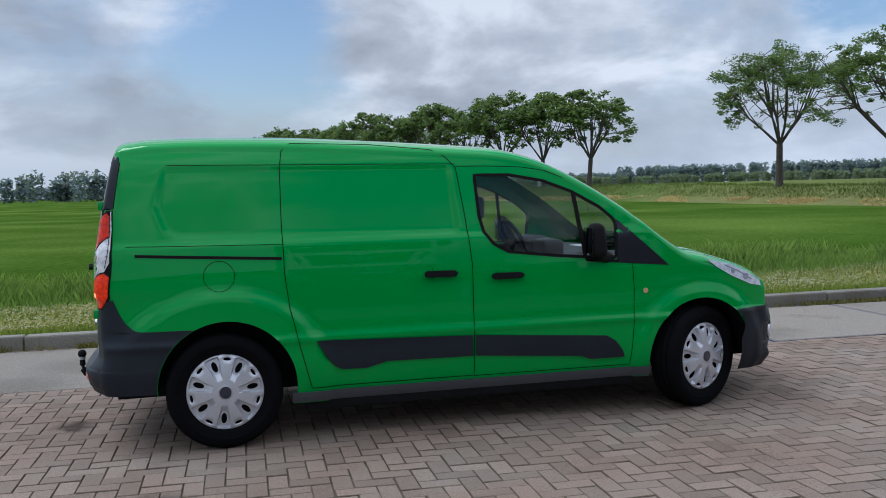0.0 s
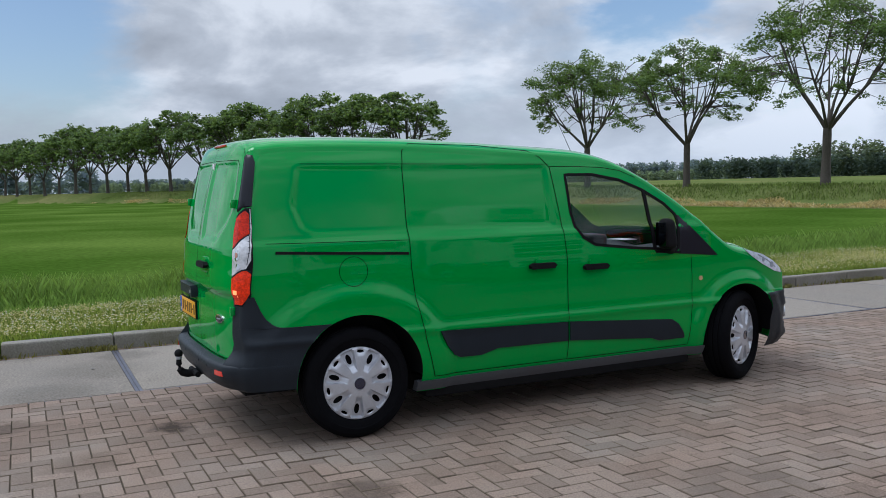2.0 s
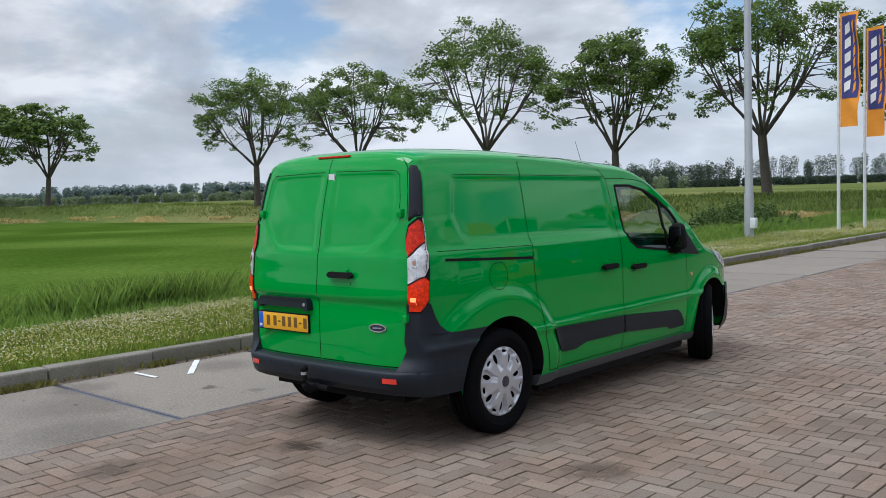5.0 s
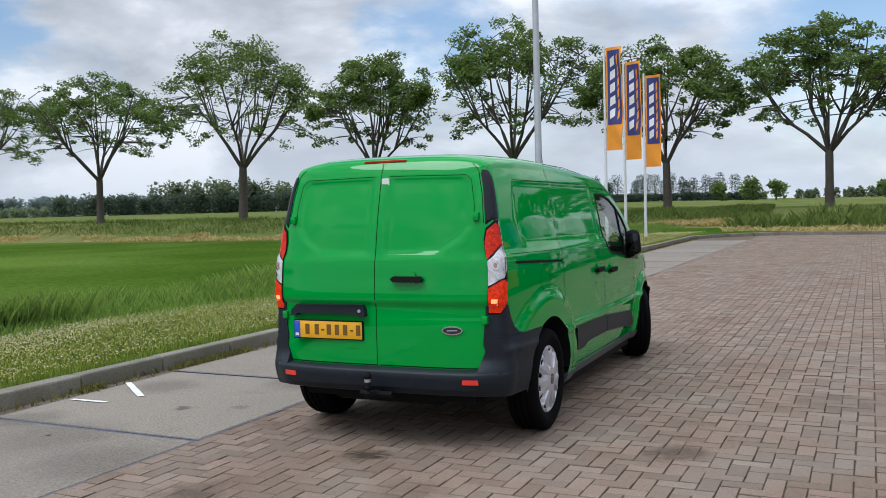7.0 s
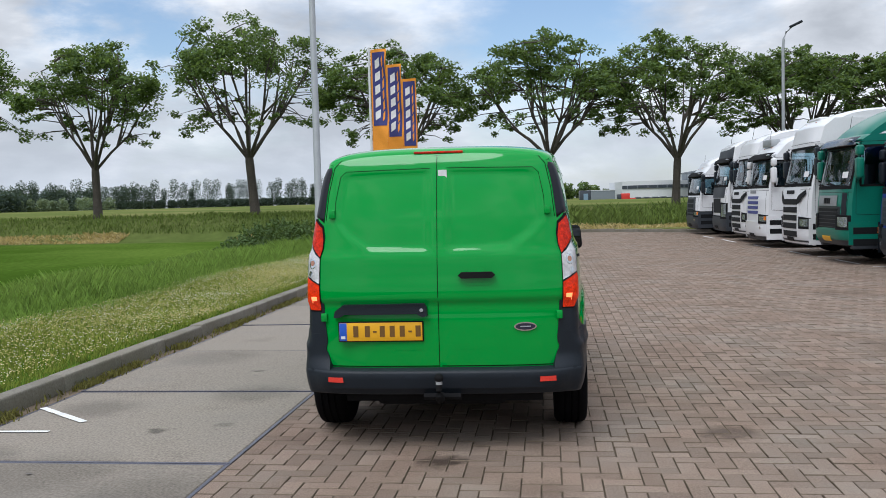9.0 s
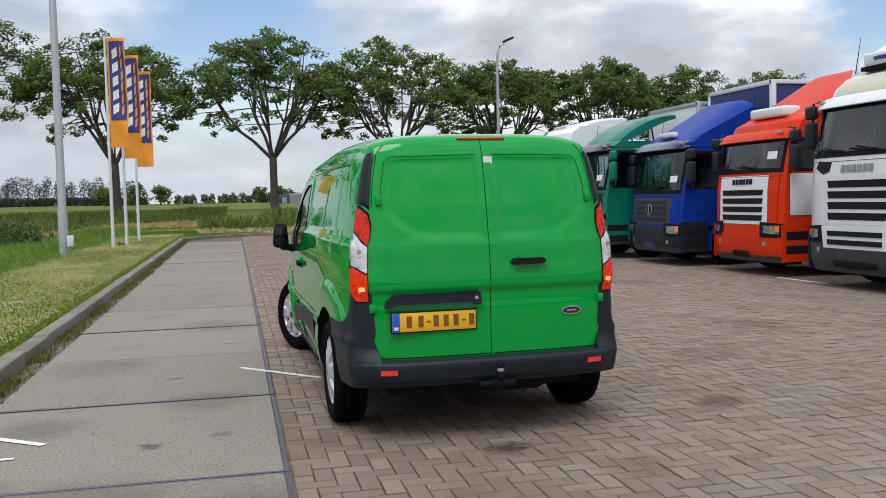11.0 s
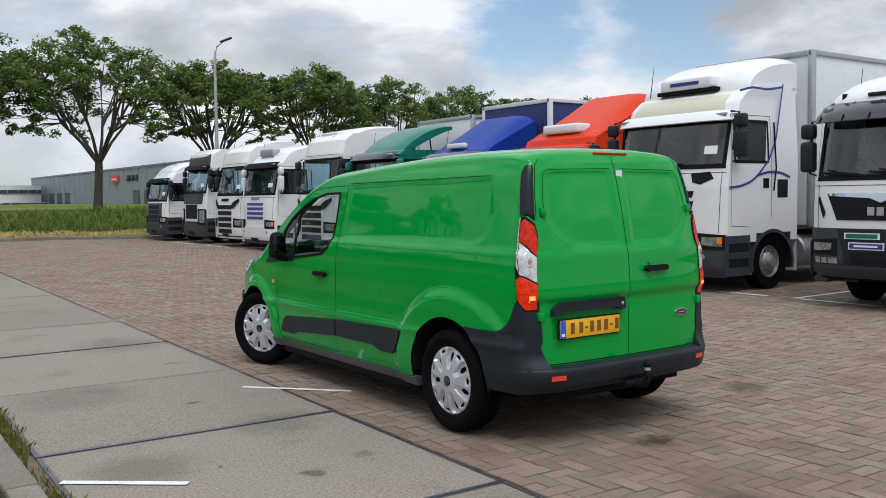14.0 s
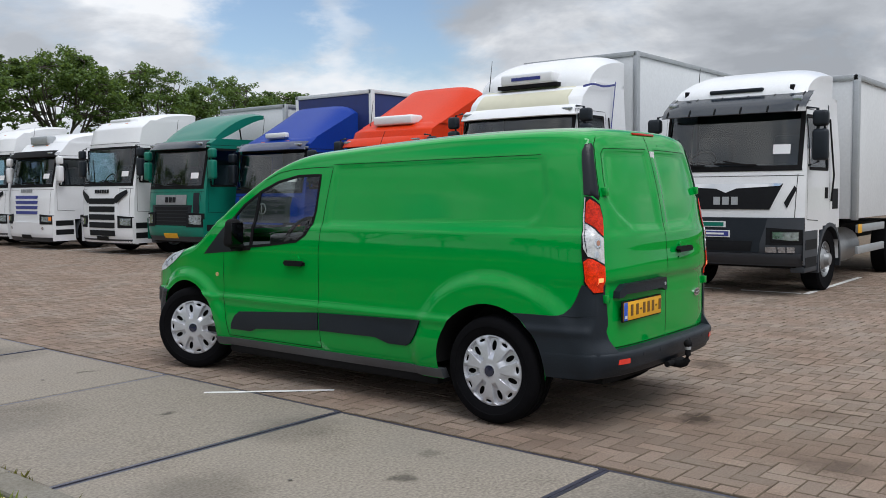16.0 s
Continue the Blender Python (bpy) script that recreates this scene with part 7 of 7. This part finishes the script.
    if o.get("apron", True):
        part("apron", patch(bmesh.new(), F, rect(-half + 0.04, half - 0.04, zb - 0.02, zb + 0.10), 0.034, 0.03, 3, 0.08), GREYP, t, "dark plastic apron")
    for yy in (-0.42, 0.42):
        part("marker_lamp", cube((front_x(yy, top - 0.05) - 0.02, yy - 0.06, top - 0.09), (front_x(yy, top - 0.05) + 0.06, yy + 0.06, top - 0.05), 0.01), AMBER, t)
    part("cab_aerial", tube(bmesh.new(), [(0.75, half - 0.35, top - 0.05), (0.85, half - 0.35, top + 0.55)], [0.010, 0.004], 5), BLACK, t)
    # tank, battery box and air lines behind the cab
    for s in (-1, 1):
        bm = bmesh.new()
        lathe(bm, [(0.0, 0.0), (0.27, 0.0), (0.30, 0.03), (0.30, 1.17), (0.27, 1.2), (0.0, 1.2)], 20, Matrix.Translation((deep + 0.35, s * (half - 0.36), 0.62)))
        part("fuel_tank", bm, ALU, t)
    bm = bmesh.new()
    for k in range(3):
        tube(bm, [(deep, -0.2 + 0.2 * k, 1.6), (deep + 0.2, -0.2 + 0.2 * k, 1.2), (deep + 0.6, -0.15 + 0.15 * k, 1.05)], 0.02, 5)
    part("air_lines", bm, BLACK, t)
    # chassis and load
    part("under_guard", cube((0.20, -half + 0.12, zb - 0.06), (0.62, half - 0.12, zb + 0.14), 0.01), BLACK, t)
    part("chassis", cube((0.6, -0.42, 0.62), (o.get("length", 6.2), 0.42, 0.92)), BLACK, t)
    if o.get("box"):
        bx, bh, bmat, bl = o["box"]
        part("load_box", cube((bx, -1.27, 1.10), (bx + bl, 1.27, bh), 0.02), bmat, t, o.get("box_label", ""))
        bm = bmesh.new()
        for s in (-1.275, 1.275):
            box(bm, (bx - 0.02, s - 0.05, 1.08), (bx + 0.10, s + 0.05, bh + 0.02), 0.015)
            box(bm, (bx - 0.02, s - 0.03, bh - 0.07), (bx + bl, s + 0.03, bh + 0.02), 0.01)
        box(bm, (bx - 0.02, -1.3, bh - 0.08), (bx + 0.08, 1.3, bh + 0.02), 0.01)
        part("box_frame", bm, o.get("trim", POLE), t)
        for z_g in (0.50, 0.86):
            for s in (-1, 1):
                part("side_guard", cube((bx + 0.4, s * 1.225 - 0.025, z_g), (bx + bl - 4.4, s * 1.225 + 0.025, z_g + 0.13), 0.01), POLE, t)
        part("marker_plate", cube((bx + 0.38, -1.255, 0.85), (bx + 0.62, -1.245, 1.0), 0.003), YELLOW, t)
        for s in (-1, 1):
            add_wheel(t, bx + bl - 2.2, s * 1.05, 90 if s > 0 else -90)
            add_wheel(t, bx + bl - 3.5, s * 1.05, 90 if s > 0 else -90)
    return t


def slats(z0, z1, n, hw, mat, fill=0.55):
    step = (z1 - z0) / n
    return [(z0 + k * step + step * (1 - fill) / 2, z0 + k * step + step * (1 + fill) / 2, hw - 0.02 * (n - k) / n, mat) for k in range(n)]


def letters(yc, z, n, size, mat):
    """A word too fine to spell, as plain bars."""
    out = []
    for k in range(n):
        yy = yc + (n / 2 - k - 0.5) * size * 1.15
        out.append(([(yy - size * 0.42, z - size * 0.5), (yy + size * 0.42, z - size * 0.5), (yy + size * 0.42, z + size * 0.5), (yy - size * 0.42, z + size * 0.5)], mat, 0.02, "bar"))
    return out


def wedge(x0, x1, z0, z1, hw, straight=False):
    """A roof fairing: a rounded wedge that rises backwards."""
    bm = bmesh.new()
    def at(u, v):
        a = u * math.pi / 2
        x, z = lerp(x0, x1, 1 - math.cos(a) ** 1.0) if u < 1 else x1, lerp(z0, z1, math.sin(a))
        if straight:
            x, z = lerp(x0, x1, u), lerp(z0, z1, min(1.0, u * 1.08))
        yy = lerp(-hw, hw, v)
        e = 1 - 0.22 * abs(2 * v - 1) ** 6
        return (x + 0.12 * abs(2 * v - 1) ** 5, yy * lerp(1, 0.97, u), lerp(z0, z, e) if u > 0.05 else z)
    g = sheet(bm, 12, 16, at)
    for col in (0, 16):
        low = [bm.verts.new((r[col].co.x, r[col].co.y, z0)) for r in g]
        for k in range(12):
            bm.faces.new((g[k][col], g[k + 1][col], low[k + 1], low[k]))
    bmesh.ops.recalc_face_normals(bm, faces=bm.faces)
    return bm


def strips(bm, at, runs, width):
    for r in runs:
        ribbon(bm, at, r, width, 0.006)
    return bm


def arch_fairing(x0, x1, z0, z1, hw):
    """A curved air deflector: a thin shell that sweeps up and back, open behind, with tapering cheeks."""
    bm = bmesh.new()
    line = lambda u: (lerp(x0, x1, u), lerp(z0, z1, math.sin(u * math.pi / 2) ** 0.8))
    def at(u, v):
        x, z = line(u)
        c = abs(2 * v - 1)
        return (x + 0.10 * c ** 6, lerp(-hw, hw, v), z - 0.06 * c ** 6)
    g = sheet(bm, 14, 16, at)
    for col in (0, 16):
        low = [bm.verts.new((r[col].co.x, r[col].co.y, lerp(z0, r[col].co.z - 0.09, (k / 14) ** 0.55))) for k, r in enumerate(g)]
        for k in range(14):
            bm.faces.new((g[k][col], g[k + 1][col], low[k + 1], low[k]))
    bmesh.ops.recalc_face_normals(bm, faces=bm.faces)
    bmesh.ops.solidify(bm, geom=bm.faces[:], thickness=0.03)
    return bm


# white distribution truck with a wide black grille and grey bumper
GREY_FRONT = dict(w=2.25, paint=WHITE, glass=(1.90, 2.80), roof=[(2.88, 0.30), (3.02, 0.48)], deep=1.95, foot=0.48, taper=0.06, bumper=(0.54, 1.18), bumper_mat=GREYP, lamps=(0.83, 0.985), amber=False, fog=False,
            smoked=True, door=(1.90, 2.68), plate=MESHG, length=8.5, rear=6.0,
            plates=[([(-0.84, 1.68), (-0.66, 1.30), (0.66, 1.30), (0.84, 1.68)], MESHG, 0.012, "grille"), ([(-0.84, 1.685), (-0.80, 1.65), (-0.16, 1.615), (0.0, 1.55), (0.16, 1.615), (0.80, 1.65), (0.84, 1.685)], CHROME, 0.020, "chrome_wing"),
                    ([(0.86, 1.40), (0.90, 1.32), (1.02, 1.60), (0.99, 1.65)], MESHG, 0.012, "vent"), ([(-0.86, 1.40), (-0.90, 1.32), (-1.02, 1.60), (-0.99, 1.65)], MESHG, 0.012, "vent"),
                    ([(-0.52, 0.66), (0.52, 0.66), (0.64, 1.17), (-0.64, 1.17)], BLACK_TRIM, 0.034, "bumper_middle"), ([(-0.40, 0.68), (0.40, 0.68), (0.43, 0.83), (-0.43, 0.83)], MESHG, 0.042, "bumper_slot"),
                    ([(-1.10, 0.50), (1.10, 0.50), (1.10, 0.645), (-1.10, 0.645)], GREYP, 0.060, "bumper_bar"),
                    ([(-0.02, 1.03), (0.51, 1.03), (0.51, 1.12), (-0.02, 1.12)], WHITE, 0.05, "sign"), ([(-0.09, 0.88), (0.44, 0.88), (0.44, 0.985), (-0.09, 0.985)], WHITE, 0.055, "sign"),
                    ([(-0.07, 0.895), (0.42, 0.895), (0.42, 0.97), (-0.07, 0.97)], NAVY, 0.060, "sign_field"), ([(0.01, 1.045), (0.48, 1.045), (0.48, 1.105), (0.01, 1.105)], TEAL, 0.056, "sign_field"), ([(0.0, 0.918), (0.35, 0.918), (0.35, 0.946), (0.0, 0.946)], WHITE, 0.066, "bar")]
                   + [([(a, 0.665), (b, 0.665), (b, 0.75), (a, 0.75)], TRUCK_LAMP, 0.045, "fog_lamp") for a, b in ((0.62, 0.78), (0.80, 0.90), (0.92, 1.02), (-0.78, -0.62), (-0.90, -0.80), (-1.02, -0.92))]
                   + [(p, POLE, q, n) for p, m, q, n in letters(0, 1.43, 3, 0.12, ALU)],
            extra=[("roof_fairing", wedge(0.35, 1.75, 2.96, 3.50, 1.04), WHITE), ("roof_hatch", cube((0.36, -0.42, 3.08), (0.62, 0.42, 3.14), 0.02), BLACK_TRIM)],
            box=(2.25, 3.42, DIRTYWHITE, 6.6), guard=GREYP, sticker=True)
truck("white box truck with a black grille and grey bumper", 7.40, 1.75, GREY_FRONT)

R_ROOF = [(3.0, 0.30), (3.28, 0.42), (3.45, 0.62), (3.58, 0.95)]
TALL_GRILLE = slats(1.09, 1.78, 4, 0.70, MESHG, 0.66) 
TALL_PLATES = [([(-0.62, 0.72), (0.62, 0.72), (0.63, 0.80), (-0.63, 0.80)], MESHG, 0.048, "bumper_slot"), ([(-0.62, 0.86), (0.62, 0.86), (0.63, 0.94), (-0.63, 0.94)], MESHG, 0.048, "bumper_slot"), ([(-0.78, 1.05), (-0.80, 1.84), (0.80, 1.84), (0.78, 1.05)], WHITE, 0.004, "grille_panel"), ([(-0.74, 0.66), (0.74, 0.66), (0.80, 1.02), (-0.80, 1.02)], WHITE, 0.036, "bumper_panel"), ([(-0.5, 0.36), (0.5, 0.36), (0.5, 0.46), (-0.5, 0.46)], MESHG, 0.042, "bumper_slot"),
             ([(0.82, 1.86), (0.66, 1.90), (0.62, 2.05), (0.98, 2.08), (1.06, 1.96)], MESHG, 0.010, "vent"), ([(-0.82, 1.86), (-0.66, 1.90), (-0.62, 2.05), (-0.98, 2.08), (-1.06, 1.96)], MESHG, 0.010, "vent")] + letters(0, 1.94, 6, 0.11, ALU)
TALL = dict(w=2.58, paint=WHITE, glass=(2.16, 2.96), roof=R_ROOF, foot=0.29, bumper=(0.29, 0.80), bumper_mat=GREYP, lamps=(0.79, 0.98), visor=BLACK, door=(2.24, 2.94), plate=MESHG, guard=GREYP, length=6.2, rear=5.1, grille=TALL_GRILLE, plates=TALL_PLATES)


def livery():
    S = lambda xx, z, out=0.0: Vector((xx, -(1.295 + out), z))
    sweep = lambda keys: [(curve_at_linear([(k, p[0]) for k, p in enumerate(keys)], i / 4), curve_at([(k, p[1]) for k, p in enumerate(keys)], i / 4)) for i in range(4 * len(keys) - 3)]
    return strips(bmesh.new(), S, [sweep(k) for k in ([(0.20, 1.80), (0.55, 1.84), (0.89, 1.96), (1.28, 2.28), (1.48, 2.65), (1.57, 3.12), (1.67, 3.62)], [(0.46, 3.44), (0.82, 3.51), (1.21, 3.50), (1.64, 3.56)], [(0.97, 2.01), (1.29, 2.07), (1.63, 2.06), (1.91, 1.98)])], 0.038)


big = dict(TALL, plates=TALL_PLATES + [([(-1.04, 3.07), (1.04, 3.07), (0.98, 3.50), (-0.98, 3.50)], CREAM, 0.016, "cream_panel")], box=(2.55, 4.28, DIRTYWHITE, 13.0), visor=WHITE, extra=[("roof_fairing", wedge(0.75, 2.16, 3.48, 4.18, 1.20), WHITE), ("roof_cooler", cube((0.60, -0.58, 3.58), (1.10, 0.58, 3.80), 0.05, pose(0, 0, 0, 0, 0, 0), 3), WHITE), ("cooler_gap", cube((0.62, -0.66, 3.52), (1.2, 0.66, 3.59), 0.01), BLACK), ("bar", cube((0.59, -0.32, 3.66), (0.605, 0.32, 3.72)), NAVY), ("livery_stripe", livery(), NAVY)])
truck("white tractor unit with blue side stripes and a white box trailer", 7.65, 5.72, big)

orange = dict(TALL, w=2.3, paint=ORANGE, bumper_mat=ORANGE, visor=ORANGE, guard=ORANGE, step=ORANGE, glass=(1.98, 2.58), door=(1.98, 2.55), roof=[(2.66, 0.30), (2.90, 0.42), (3.06, 0.75)],
              grille=slats(1.02, 1.66, 4, 0.70, MESHG, 0.66) + [(0.56, 0.66, 0.62, MESHG)],
              plates=[([(-0.80, 0.98), (-0.80, 1.90), (0.80, 1.90), (0.80, 0.98)], WHITE, 0.004, "grille_panel")] + letters(0, 1.79, 6, 0.10, MESHG),
              extra=[("roof_fairing", wedge(0.70, 2.3, 3.02, 3.92, 1.12, True), ORANGE), ("roof_cooler", cube((0.55, -0.55, 3.02), (0.95, 0.55, 3.22), 0.05, seg=3), WHITE), ("white_door", cube((0.28, -1.163, 1.15), (1.36, -1.152, 1.92), 0.004), WHITE)])
truck("orange-red tractor unit with a white door and roof fairing", 7.85, 9.05, orange)

BLUE_CAB = dict(w=2.40, paint=BLUE, glass=(1.62, 2.58), roof=[(2.68, 0.28), (2.84, 0.50)], foot=0.32, bumper=(0.32, 0.88), bumper_mat=BLACK_TRIM, lamps=(0.70, 0.90), visor=NAVY_VISOR, door=(1.70, 2.48), guard=BLUE, length=8.5, rear=6,
              grille=slats(0.96, 1.46, 4, 0.75, BLACK_TRIM, 0.72), plates=[([(-0.86, 0.92), (-0.92, 1.50), (0.92, 1.50), (0.86, 0.92)], GREYP, 0.004, "grille_panel"), (disc_outline(0, 1.24, 0.13, 16), ALU, 0.03, "emblem"), (disc_outline(0, 1.24, 0.105, 16), MESHG, 0.034, "emblem_ring"), ([(-0.012, 1.15), (0.012, 1.15), (0.012, 1.35), (-0.012, 1.35)], ALU, 0.042, "emblem_bar")],
              extra=[("roof_fairing", wedge(0.45, 1.95, 2.80, 3.66, 1.10, True), BLUE), ("work_lamp", cube((0.42, -0.35, 2.86), (0.55, 0.35, 2.98), 0.03), WHITE)],
              box=(2.3, 4.02, BLUE_TARP, 6.8), trim=DIRTYWHITE, box_label="blue tarpaulin load body")
truck("deep blue truck with a tarpaulin body and roof wedge", 7.55, 12.10, BLUE_CAB)

TEAL_CAB = dict(w=2.28, paint=TEAL, glass=(1.74, 2.70), roof=[(2.80, 0.26), (2.92, 0.45)], foot=0.46, bumper=(0.46, 0.82), bumper_mat=TEAL, lamps=(0.84, 1.10), amber=False, fog=False, visor=SMOKED, door=(1.78, 2.66), guard=BLACK_TRIM, mirror=TEAL, length=6.2, plate=YELLOW,
           grille=slats(0.76, 1.28, 6, 0.68, MESHG, 0.8), plates=[([(-0.72, 0.72), (-0.80, 1.32), (0.80, 1.32), (0.72, 0.72)], GLOSSBLACK, 0.006, "grille_panel"), ([(-0.62, 1.33), (0.62, 1.33), (0.62, 1.57), (-0.62, 1.57)], ALU, 0.02, "chrome_panel"), ([(-1.0, 1.10), (-0.84, 1.10), (-0.84, 1.62), (-1.0, 1.62)], GLOSSBLACK, 0.01, "vent")] + [(p, MESHG, 0.034, n) for p, m, q, n in letters(0, 1.45, 3, 0.13, MESHG)],
           extra=[("roof_fairing", arch_fairing(0.42, 2.05, 2.88, 3.62, 1.0), TEAL), ("fairing_strut", tube(bmesh.new(), [(1.75, 0.6, 2.88), (1.65, 0.6, 3.5)], 0.02, 6), BLACK), ("fairing_strut", tube(bmesh.new(), [(1.75, -0.6, 2.88), (1.65, -0.6, 3.5)], 0.02, 6), BLACK)], box=(2.6, 3.85, DIRTYWHITE, 9.0))
truck("teal green tractor unit with a roof fairing and pale trailer", 7.15, 14.87, TEAL_CAB)

HIGH_PLATES = [([(-0.70, 0.36), (-0.76, 1.76), (0.76, 1.76), (0.70, 0.36)], WHITE, 0.034, "grille_panel")] + [(p, MESHG, 0.05, n) for p, m, q, n in letters(0, 1.67, 6, 0.10, ALU)] + [([(0.62, 1.38), (0.70, 1.36), (1.08, 1.62), (1.06, 1.72), (0.70, 1.58), (0.62, 1.52)], MESHG, 0.044, "vent"), ([(-0.62, 1.38), (-0.70, 1.36), (-1.08, 1.62), (-1.06, 1.72), (-0.70, 1.58), (-0.62, 1.52)], MESHG, 0.044, "vent")]
HIGH = dict(TALL, w=2.46, glass=(1.84, 2.84), door=(1.92, 2.78), foot=0.31, roof=[(2.96, 0.26), (3.34, 0.36), (3.54, 0.62)], visor=None, lamps=(0.76, 0.98), bumper_mat=WHITE, amber=False, grille=[(a, b, hw, m) for a, b, hw, m in slats(0.46, 1.52, 5, 0.62, MESHG, 0.70)], plates=HIGH_PLATES, fog=False,
          extra=[("roof_fairing", wedge(0.80, 2.1, 3.48, 3.80, 1.16), WHITE), ("roof_lamp", cube((0.6, -0.5, 3.52), (0.85, 0.5, 3.62), 0.04), WHITE)])
HIGH["plates"] = HIGH_PLATES + [([(-hw, a), (hw, a), (hw, b), (-hw, b)], m, 0.046, "grille_slot") for a, b, hw, m in HIGH["grille"]]
truck("white high-roof tractor unit with black grille slats", 7.2, 17.85, HIGH)
LOW_CAB = dict(TALL, glass=(1.84, 2.70), roof=[(2.78, 0.26), (3.10, 0.55)], door=(1.86, 2.62), foot=0.26, mirror=WHITE, bumper_mat=WHITE, grille=slats(1.0, 1.60, 4, 0.66, NAVY, 0.6) + [(0.52, 0.62, 0.6, NAVY), (0.68, 0.78, 0.6, NAVY)], plates=letters(0, 1.71, 6, 0.10, ALU), extra=[("roof_fairing", wedge(0.6, 2.1, 3.06, 3.48, 1.18), WHITE), ("roof_lamp", cube((0.45, -0.5, 3.08), (0.75, 0.5, 3.32), 0.05), POLE)])
truck("white tractor unit with dark blue grille slats and white mirrors", 7.15, 21.65, LOW_CAB)
truck("white high-roof tractor unit with black grille slats", 7.35, 24.55, dict(HIGH, extra=[("roof_fairing", wedge(0.80, 2.1, 3.48, 3.80, 1.16), WHITE)]))
DARK_FRONT = dict(TALL, w=2.46, glass=(1.95, 2.85), door=(2.0, 2.76), roof=[(2.95, 0.24), (3.4, 0.34), (3.62, 0.7)], visor=BLACK, bumper_mat=GREYP, grille=[(0.95, 1.50, 0.62, MESHG), (0.45, 0.85, 0.66, MESHG)], plates=[([(-1.02, 1.52), (1.02, 1.52), (1.06, 1.98), (-1.06, 1.98)], GREYP, 0.008, "dark_panel"), ([(-1.16, 2.90), (1.16, 2.90), (1.1, 3.42), (-1.1, 3.42)], GREYP, 0.006, "dark_panel")], lamps=(0.78, 1.3), amber=False, fog=False, extra=[])
truck("white tractor unit with a dark front panel", 7.4, 28.0, DARK_FRONT)
truck("white and dark grey tractor unit at the end of the row", 7.0, 31.2, dict(TALL, glass=(1.66, 2.42), roof=[(2.52, 0.25), (2.80, 0.5)], door=(1.66, 2.36), grille=slats(0.5, 1.5, 5, 0.66, MESHG, 0.75), plates=[([(-0.95, 0.4), (0.95, 0.4), (0.95, 1.56), (-0.95, 1.56)], GREYP, 0.004, "grille_panel")], extra=[("roof_fairing", wedge(0.5, 2.0, 2.76, 3.32, 1.1), WHITE)]))

# ---------------------------------------------------------------- paving bricks
def lay_bricks():
    """Herringbone of 21 x 10.5 cm bricks. Those behind the van are single pieces, the rest one joined field."""
    c, gap, ch = 0.1059, 0.0021, 0.0035
    r_ = random.Random(3)

    def shape(lu, lv):
        a, b = lu / 2 - gap, lv / 2 - gap
        top = [(-a + ch, -b + ch, 0), (a - ch, -b + ch, 0), (a - ch, b - ch, 0), (-a + ch, b - ch, 0)]
        rim = [(-a, -b, -ch), (a, -b, -ch), (a, b, -ch), (-a, b, -ch)]
        low = [(-a, -b, -0.05), (a, -b, -0.05), (a, b, -0.05), (-a, b, -0.05)]
        fs = [(0, 1, 2, 3)] + [(k, 4 + k, 4 + (k + 1) % 4, (k + 1) % 4) for k in range(4)] + [(4 + k, 8 + k, 8 + (k + 1) % 4, 4 + (k + 1) % 4) for k in range(4)]
        return top + rim + low, fs

    forms = {"H": shape(2 * c, c), "V": shape(c, 2 * c), "S": shape(c, c)}
    single = {}
    for key, (vs, fs) in forms.items():
        me = bpy.data.meshes.new("brick")
        me.from_pydata(vs, [], fs)
        me.materials.append(BRICK)
        me.materials.append(JOINT)
        for f in me.polygons:
            f.material_index = 1 if f.index else 0
        single[key] = me
    near, rest_v, rest_f, rest_m = [], [], [], []
    n0, n1, m0, m1 = -1, int(14.2 / c), int(-14 / c), int((LOT_END - 0.2) / c)
    for n in range(n0, n1):
        for m in range(m0, m1):
            d = (n + m) % 4
            if d == 0:
                key, u, v = ("H", (n + 1) * c, (m + 0.5) * c) if n >= 0 else ("S", 0.5 * c, (m + 0.5) * c)
            elif d == 2:
                key, u, v = "V", (n + 0.5) * c, (m + 1) * c
            else:
                continue
            if n < 0 and key == "V":
                continue
            u += SLAB_IN + 0.004
            v -= 0.091
            if lot_edge(u, v) > -0.25:
                continue
            z = paving_z(u) + r_.uniform(-0.0025, 0.0025) + 0.004 * noise.noise(Vector((u * 0.8, v * 0.8, 0)))
            if -1.0 < u < 1.75 and -3.0 < v < -0.75 and len(near) < 300:
                near.append((key, u, v, z))
                continue
            k = len(rest_v)
            vs, fs = forms[key]
            ta, tb = r_.uniform(-0.012, 0.012), r_.uniform(-0.012, 0.012)
            if v > 14:
                vs, fs = vs[:8], fs[:5]
            du, dv, turn = r_.uniform(-0.0018, 0.0018), r_.uniform(-0.0018, 0.0018), r_.uniform(-0.012, 0.012)
            rest_v += [ROAD @ Vector((u + du + x - turn * y, v + dv + y + turn * x, z + q + ta * x + tb * y)) for x, y, q in vs]
            rest_f += [tuple(k + i for i in f) for f in fs]
            rest_m += [0] + [1] * (len(fs) - 1)
    field = quick("brick_field", rest_v, rest_f, BRICK_FIELD, pavement)
    field.data.materials.append(JOINT)
    field.data.polygons.foreach_set("material_index", rest_m)
    tagged(field, kind="stuff")
    for key, u, v, z in near:
        ob = new("brick", single[key])
        ob.parent = pavement
        ob.matrix_basis = ROAD @ pose(u, v, z, r_.uniform(-0.6, 0.6), r_.uniform(-0.6, 0.6), 0)


lay_bricks()
